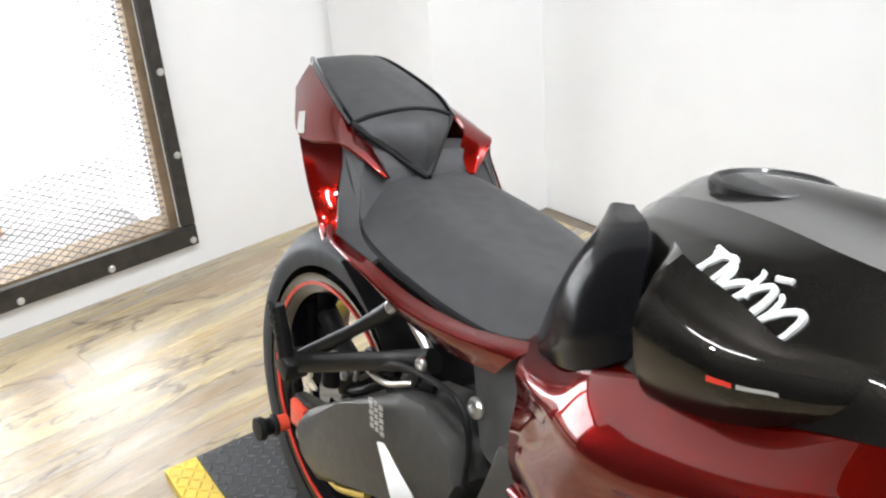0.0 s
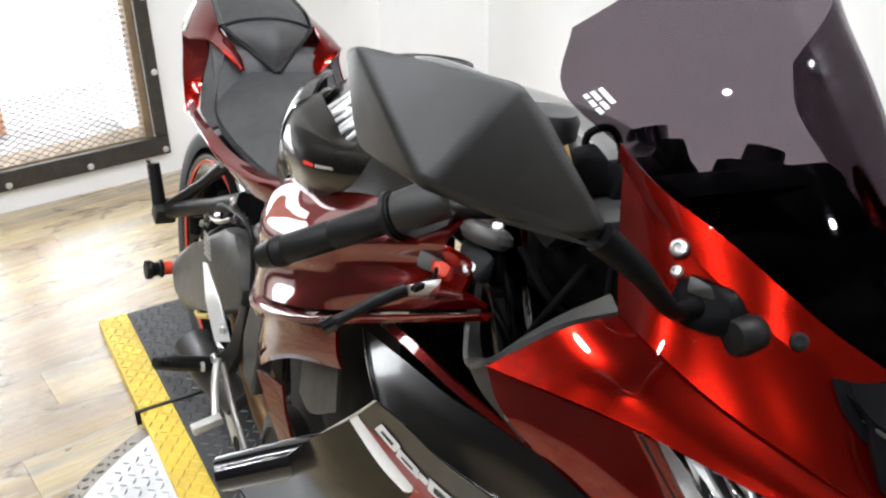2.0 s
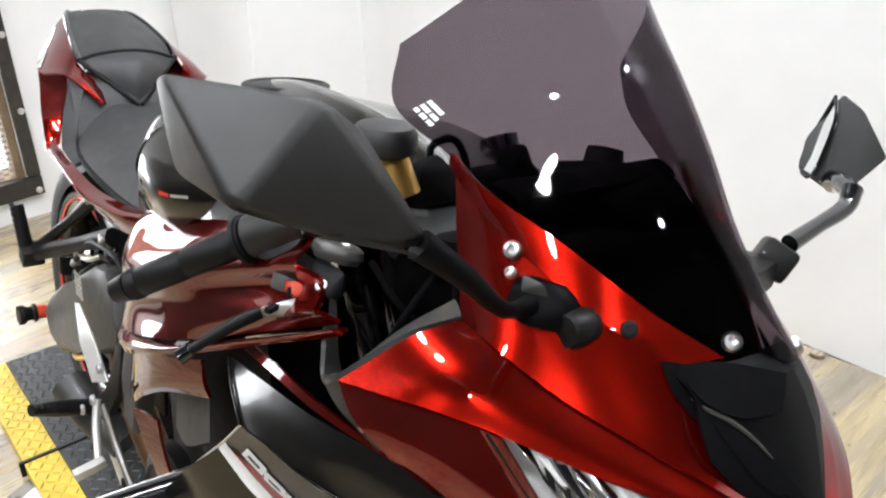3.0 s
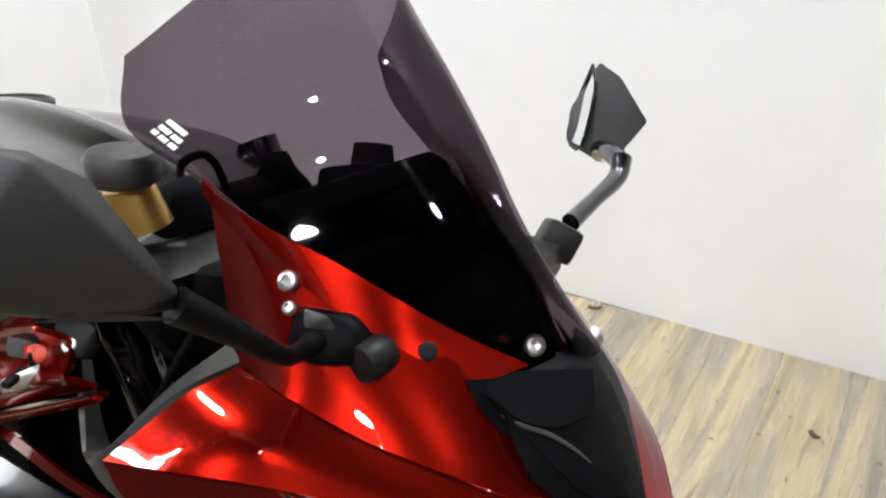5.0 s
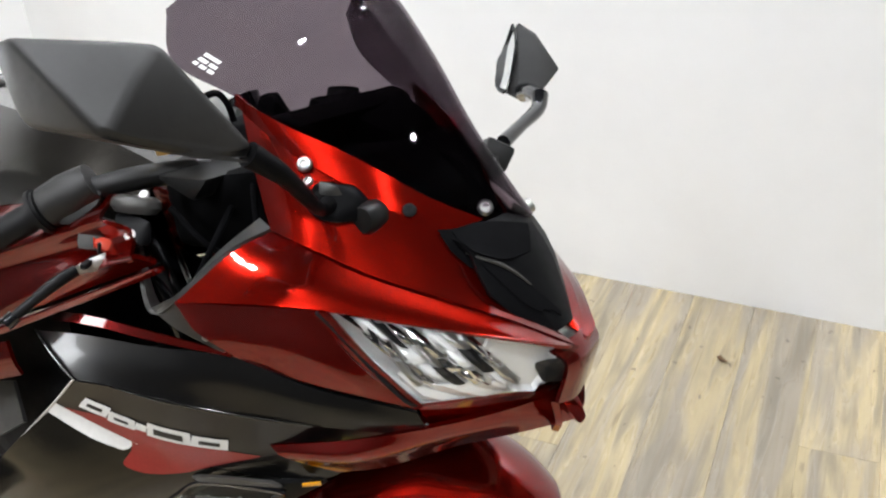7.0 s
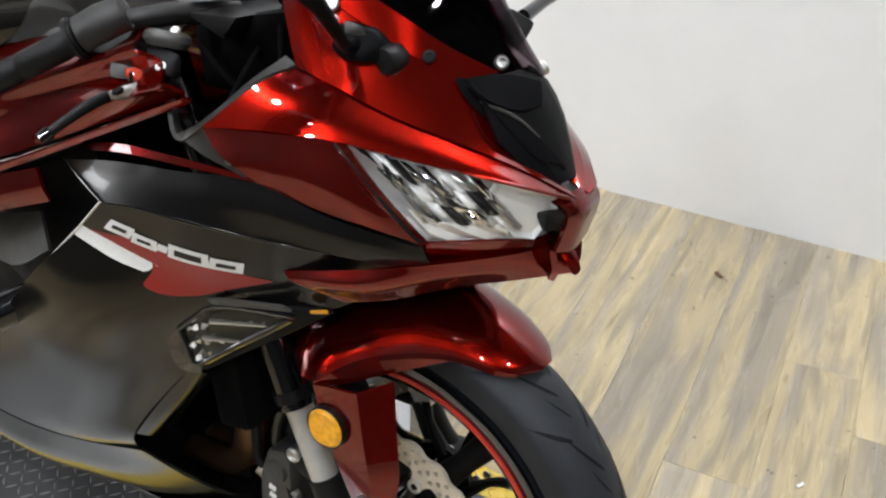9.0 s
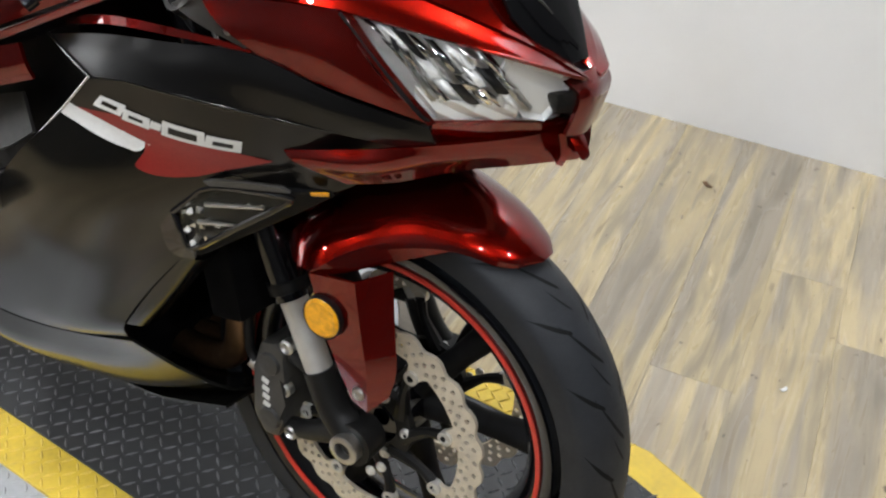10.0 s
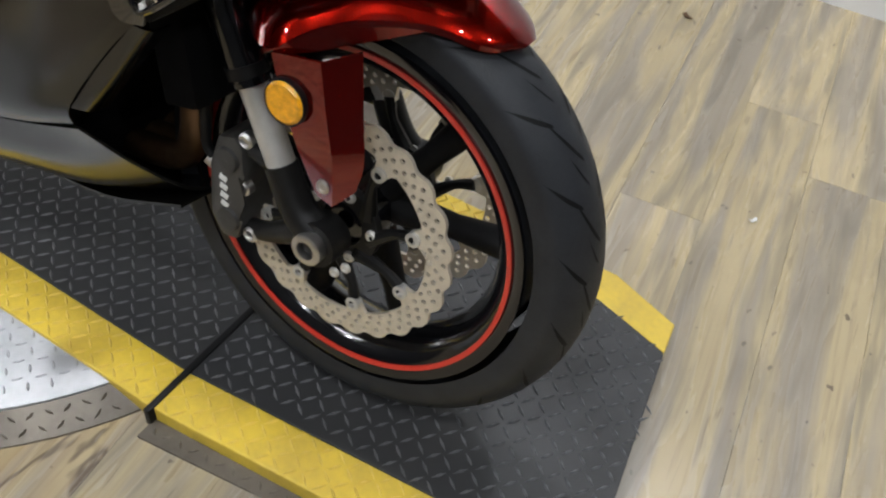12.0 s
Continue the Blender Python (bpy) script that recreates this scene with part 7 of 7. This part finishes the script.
def handlebar(s):
    bar = part("clip_on_bar", tube(flip([(-0.180, -0.125, 0.905), (-0.225, -0.190, 0.900), tuple(BAR_IN), tuple(BAR_OUT)], s), 0.0115, 14, 4), CAST, bike, "black clip-on bar")
    d = BAR_OUT - BAR_IN
    g = [tuple(BAR_IN + d * f) for f in (0.0, 0.06, 0.08, 0.9, 0.93, 0.97)]
    stops = [(0.0, 0.0200), (0.055, 0.0200), (0.06, 0.0138), (0.10, 0.0138)]
    for f in (0.12, 0.50):
        stops += [(f, 0.0134), (f + 0.010, 0.0140), (f + 0.35, 0.0140), (f + 0.36, 0.0134)]
    stops += [(0.88, 0.0138), (0.90, 0.0150), (0.95, 0.0150)]
    line = [BAR_IN + d * f for f, r in stops]
    up, bm = d.orthogonal().normalized(), bmesh.new()
    side = d.normalized().cross(up)
    loft([[q + (up * math.cos(a) + side * math.sin(a)) * r for a in (2 * math.pi * i / 24 for i in range(24))] for q, (f, r) in zip(line, stops)], bm)
    if s < 0:
        for v in bm.verts:
            v.co = across(v.co)
    part("grip", bm, SOFT_RUBBER, bar, "ribbed black rubber grip")
    part("bar_end", tube(flip([tuple(BAR_IN + d * 0.97), tuple(BAR_IN + d * 1.10)], s), [0.014, 0.011], 20, 1), CAST, bar, "black bar end weight")
    part("switch_box", hull(flip([(-0.262, -0.238, 0.896), (-0.268, -0.246, 0.866), (-0.232, -0.206, 0.905), (-0.236, -0.212, 0.868), (-0.246, -0.214, 0.908), (-0.226, -0.222, 0.884), (-0.246, -0.244, 0.864)], s), 0.006), PLASTIC, bar, "grey switch housing")
    part("switch_housing", tube(flip([tuple(BAR_IN - d * 0.02), tuple(BAR_IN - d * 0.20), tuple(BAR_IN - d * 0.38)], s), [0.0200, 0.0215, 0.0185], 16, 3), PLASTIC, bar, "dark ribbed switch housing")
    part("grip_flange", tube(flip([tuple(BAR_IN + d * 0.02), tuple(BAR_IN + d * 0.05)], s), 0.0225, 24), SOFT_RUBBER, bar, "black grip flange")
    part("switch_plate", hull(flip([(-0.238, -0.238, 0.866), (-0.226, -0.228, 0.872), (-0.222, -0.236, 0.848), (-0.234, -0.246, 0.846), (-0.214, -0.226, 0.862), (-0.216, -0.234, 0.845), (-0.226, -0.226, 0.858)], s), 0.003), MUFFLER, bar, "pale grey switch plate")
    part("kill_switch", hull(flip([(-0.218, -0.234, 0.860), (-0.204, -0.226, 0.858), (-0.214, -0.238, 0.847), (-0.202, -0.232, 0.845), (-0.212, -0.224, 0.854), (-0.206, -0.238, 0.850), (-0.216, -0.240, 0.855)], s), 0.0035), SWITCH_RED, bar, "red switch button")
    part("kill_switch_slot", block((0.003, 0.003, 0.012), flip([(-0.2085, -0.2395, 0.851)], s)[0], (0, 20, -25), 0.0005), DARK, bar, "dark slot in the button")
    part("master_cylinder", hull(flip([(-0.226, -0.205, 0.876), (-0.220, -0.200, 0.850), (-0.175, -0.205, 0.876), (-0.170, -0.214, 0.852), (-0.178, -0.228, 0.858), (-0.208, -0.222, 0.870), (-0.200, -0.190, 0.85)], s), 0.005), DARK, bar, "black master cylinder body")
    lid = lathe([(0.0001, 0.005), (0.013, 0.005), (0.0165, 0.002), (0.0175, -0.004), (0.014, -0.010), (0.0001, -0.010)], (0, 0, 0), 28, "z", closed=False)
    bmesh.ops.transform(lid, matrix=Matrix.Translation(flip([(-0.204, -0.197, 0.885)], s)[0]) @ Euler((radians(-12 * s), radians(6), radians(35 * s))).to_matrix().to_4x4() @ Matrix.Diagonal((1.35, 0.85, 1, 1)), verts=lid.verts)
    part("fluid_reservoir", lid, MUFFLER, bar, "grey fluid reservoir lid")
    part("lever_root", hull(flip([(-0.190, -0.214, 0.846), (-0.194, -0.222, 0.834), (-0.216, -0.266, 0.840), (-0.218, -0.264, 0.830), (-0.206, -0.232, 0.848), (-0.212, -0.250, 0.830)], s), 0.002), ALLOY, bar, "silver lever root")
    part("lever_slot", block((0.006, 0.024, 0.005), flip([(-0.2105, -0.250, 0.8405)], s)[0], (0, 0, 24 * s), 0.001), DARK, bar, "dark slot in the lever root")
    part("lever", tube(flip([(-0.214, -0.262, 0.836), (-0.218, -0.282, 0.829), (-0.223, -0.300, 0.819), (-0.228, -0.318, 0.808)], s), [0.0055, 0.0060, 0.0050, 0.0046], 12, 5, flat=0.8), SOFT_RUBBER, bar, "black lever with a ball end")
    part("lever_ball", tube(flip([(-0.2275, -0.317, 0.809), (-0.230, -0.326, 0.803)], s), 0.0066, 12), BLACK_GLOSS, bar, "lever ball end")
    for p, r in (((-0.201, -0.190, 0.890), 0.0050), ((-0.186, -0.222, 0.863), 0.0058)):
        part("bar_bolt", bolt_head(flip([p], s)[0], (0.3, -0.5 * s, 0.8), r, 0.003), ALLOY, bar, "bright bolt")


handlebar(1)
handlebar(-1)
part("top_clamp", hull(centred([(-0.13, -0.14, 0.915), (-0.13, 0.14, 0.915), (-0.21, -0.14, 0.905), (-0.21, 0.14, 0.905), (-0.25, 0.03, 0.91), (-0.25, -0.03, 0.91), (-0.15, -0.14, 0.890), (-0.15, 0.14, 0.890), (-0.23, 0.0, 0.885)]), 0.005), CAST, bike, "black top yoke")
for s in (1, -1):
    part("fork_cap", tube(flip([(-0.192, -0.152, 0.930), (-0.200, -0.158, 0.962)], s), [0.022, 0.018], 20, 1), GOLD if s > 0 else DARK, bike, "gold fork cap" if s > 0 else "dark fork cap")
part("brake_reservoir_cap", lathe([(0.020, -0.018), (0.026, -0.014), (0.027, 0.000), (0.023, 0.006), (0.016, 0.008), (0.0001, 0.008)], (-0.192, -0.166, 0.985), 28, "z", closed=False), PLASTIC, bike, "dark round reservoir cap")
lumps = hull(centred([(-0.225, -0.100, 0.915), (-0.19, -0.100, 0.915), (-0.222, -0.090, 0.946), (-0.198, -0.088, 0.949), (-0.226, -0.050, 0.915), (-0.19, -0.048, 0.915), (-0.215, -0.060, 0.955), (-0.200, -0.052, 0.944)]), 0.004)
merge(lumps, hull(centred([(-0.225, -0.055, 0.910), (-0.18, -0.055, 0.910), (-0.220, -0.040, 0.936), (-0.190, -0.040, 0.936), (-0.225, 0.060, 0.910), (-0.18, 0.060, 0.910), (-0.215, 0.050, 0.940), (-0.190, 0.046, 0.934)]), 0.004))
merge(lumps, hull(centred([(-0.215, 0.005, 0.930), (-0.185, 0.005, 0.930), (-0.210, 0.012, 0.957), (-0.192, 0.016, 0.952), (-0.215, 0.040, 0.930), (-0.185, 0.040, 0.930), (-0.204, 0.034, 0.958)]), 0.003))
part("steering_damper", lumps, COCKPIT, bike, "black steering damper and clamp")
for pts in (((-0.12, -0.10, 0.95), (-0.10, -0.15, 0.92), (-0.09, -0.16, 0.86)), ((-0.14, -0.12, 0.90), (-0.13, -0.17, 0.86), (-0.16, -0.18, 0.80)), ((-0.18, -0.18, 0.88), (-0.15, -0.16, 0.84), (-0.14, -0.10, 0.80))):
    part("cable", tube(pts, 0.0032, 8, 6), COCKPIT, bike, "black control cable")

both("under_tail_cover", lambda s: shell([[(-0.930, -0.118, 0.676), (-0.850, -0.120, 0.690), (-0.775, -0.126, 0.680)], [(-0.900, -0.126, 0.620), (-0.850, -0.130, 0.625), (-0.775, -0.140, 0.630)], [(-0.865, -0.140, 0.560), (-0.840, -0.146, 0.556), (-0.790, -0.156, 0.560)]], 0.004, 4, 4, s, (-0.85, 0, 0.6)), FRAME_GREY, bike, "dark grey cover under the seat")


# ---- floor boards ----
BOARD_W, BOARD_L, TURN_BOARD = 0.152, 1.22, radians(97.0)


def board_mesh(length, mat):
    return part("plank", block((length - 0.0004, BOARD_W - 0.0004, 0.008), (0, 0, 0), bevel=0.0002), mat, floor, "", False)


def boards():
    """Whole boards share one mesh; those that meet a wall are cut to length."""
    random.seed(4)
    turn = Matrix.Rotation(TURN_BOARD, 4, "Z")
    back = TO_ROOM.inverted()
    whole = {}
    for row in range(-27, 27):
        off = random.uniform(0, BOARD_L)
        for k in range(-4, 5):
            u, v = k * BOARD_L + off, row * BOARD_W
            lift = 0.0002 * random.random()
            ends = [(back @ (turn @ Vector((u + e * BOARD_L / 2, v, 0)))) for e in (-1, 1)]
            low, high = ends[0], ends[1]
            if not (WEST - 0.075 < (low.x + high.x) / 2 < 3.28) or high.y < -3.3 or low.y > NORTH - 0.05:
                continue
            a, b = u - BOARD_L / 2, u + BOARD_L / 2
            if high.y > NORTH:
                b -= high.y - NORTH - 0.014
            if low.y < -3.38:
                a += -3.38 - low.y
            c = turn @ Vector(((a + b) / 2, v, 0))
            mat = PLANK_VEINED if c.x < 0.0 and c.y < 0.1 else PLANK
            if b - a < BOARD_L - 0.001:
                ob = board_mesh(b - a, mat)
            elif mat not in whole:
                ob = whole[mat] = board_mesh(BOARD_L, mat)
            else:
                ob = new("plank", whole[mat].data)
                ob.parent = floor
            ob.matrix_basis = Matrix.Translation((c.x, c.y, lift - 0.0040)) @ turn


boards()
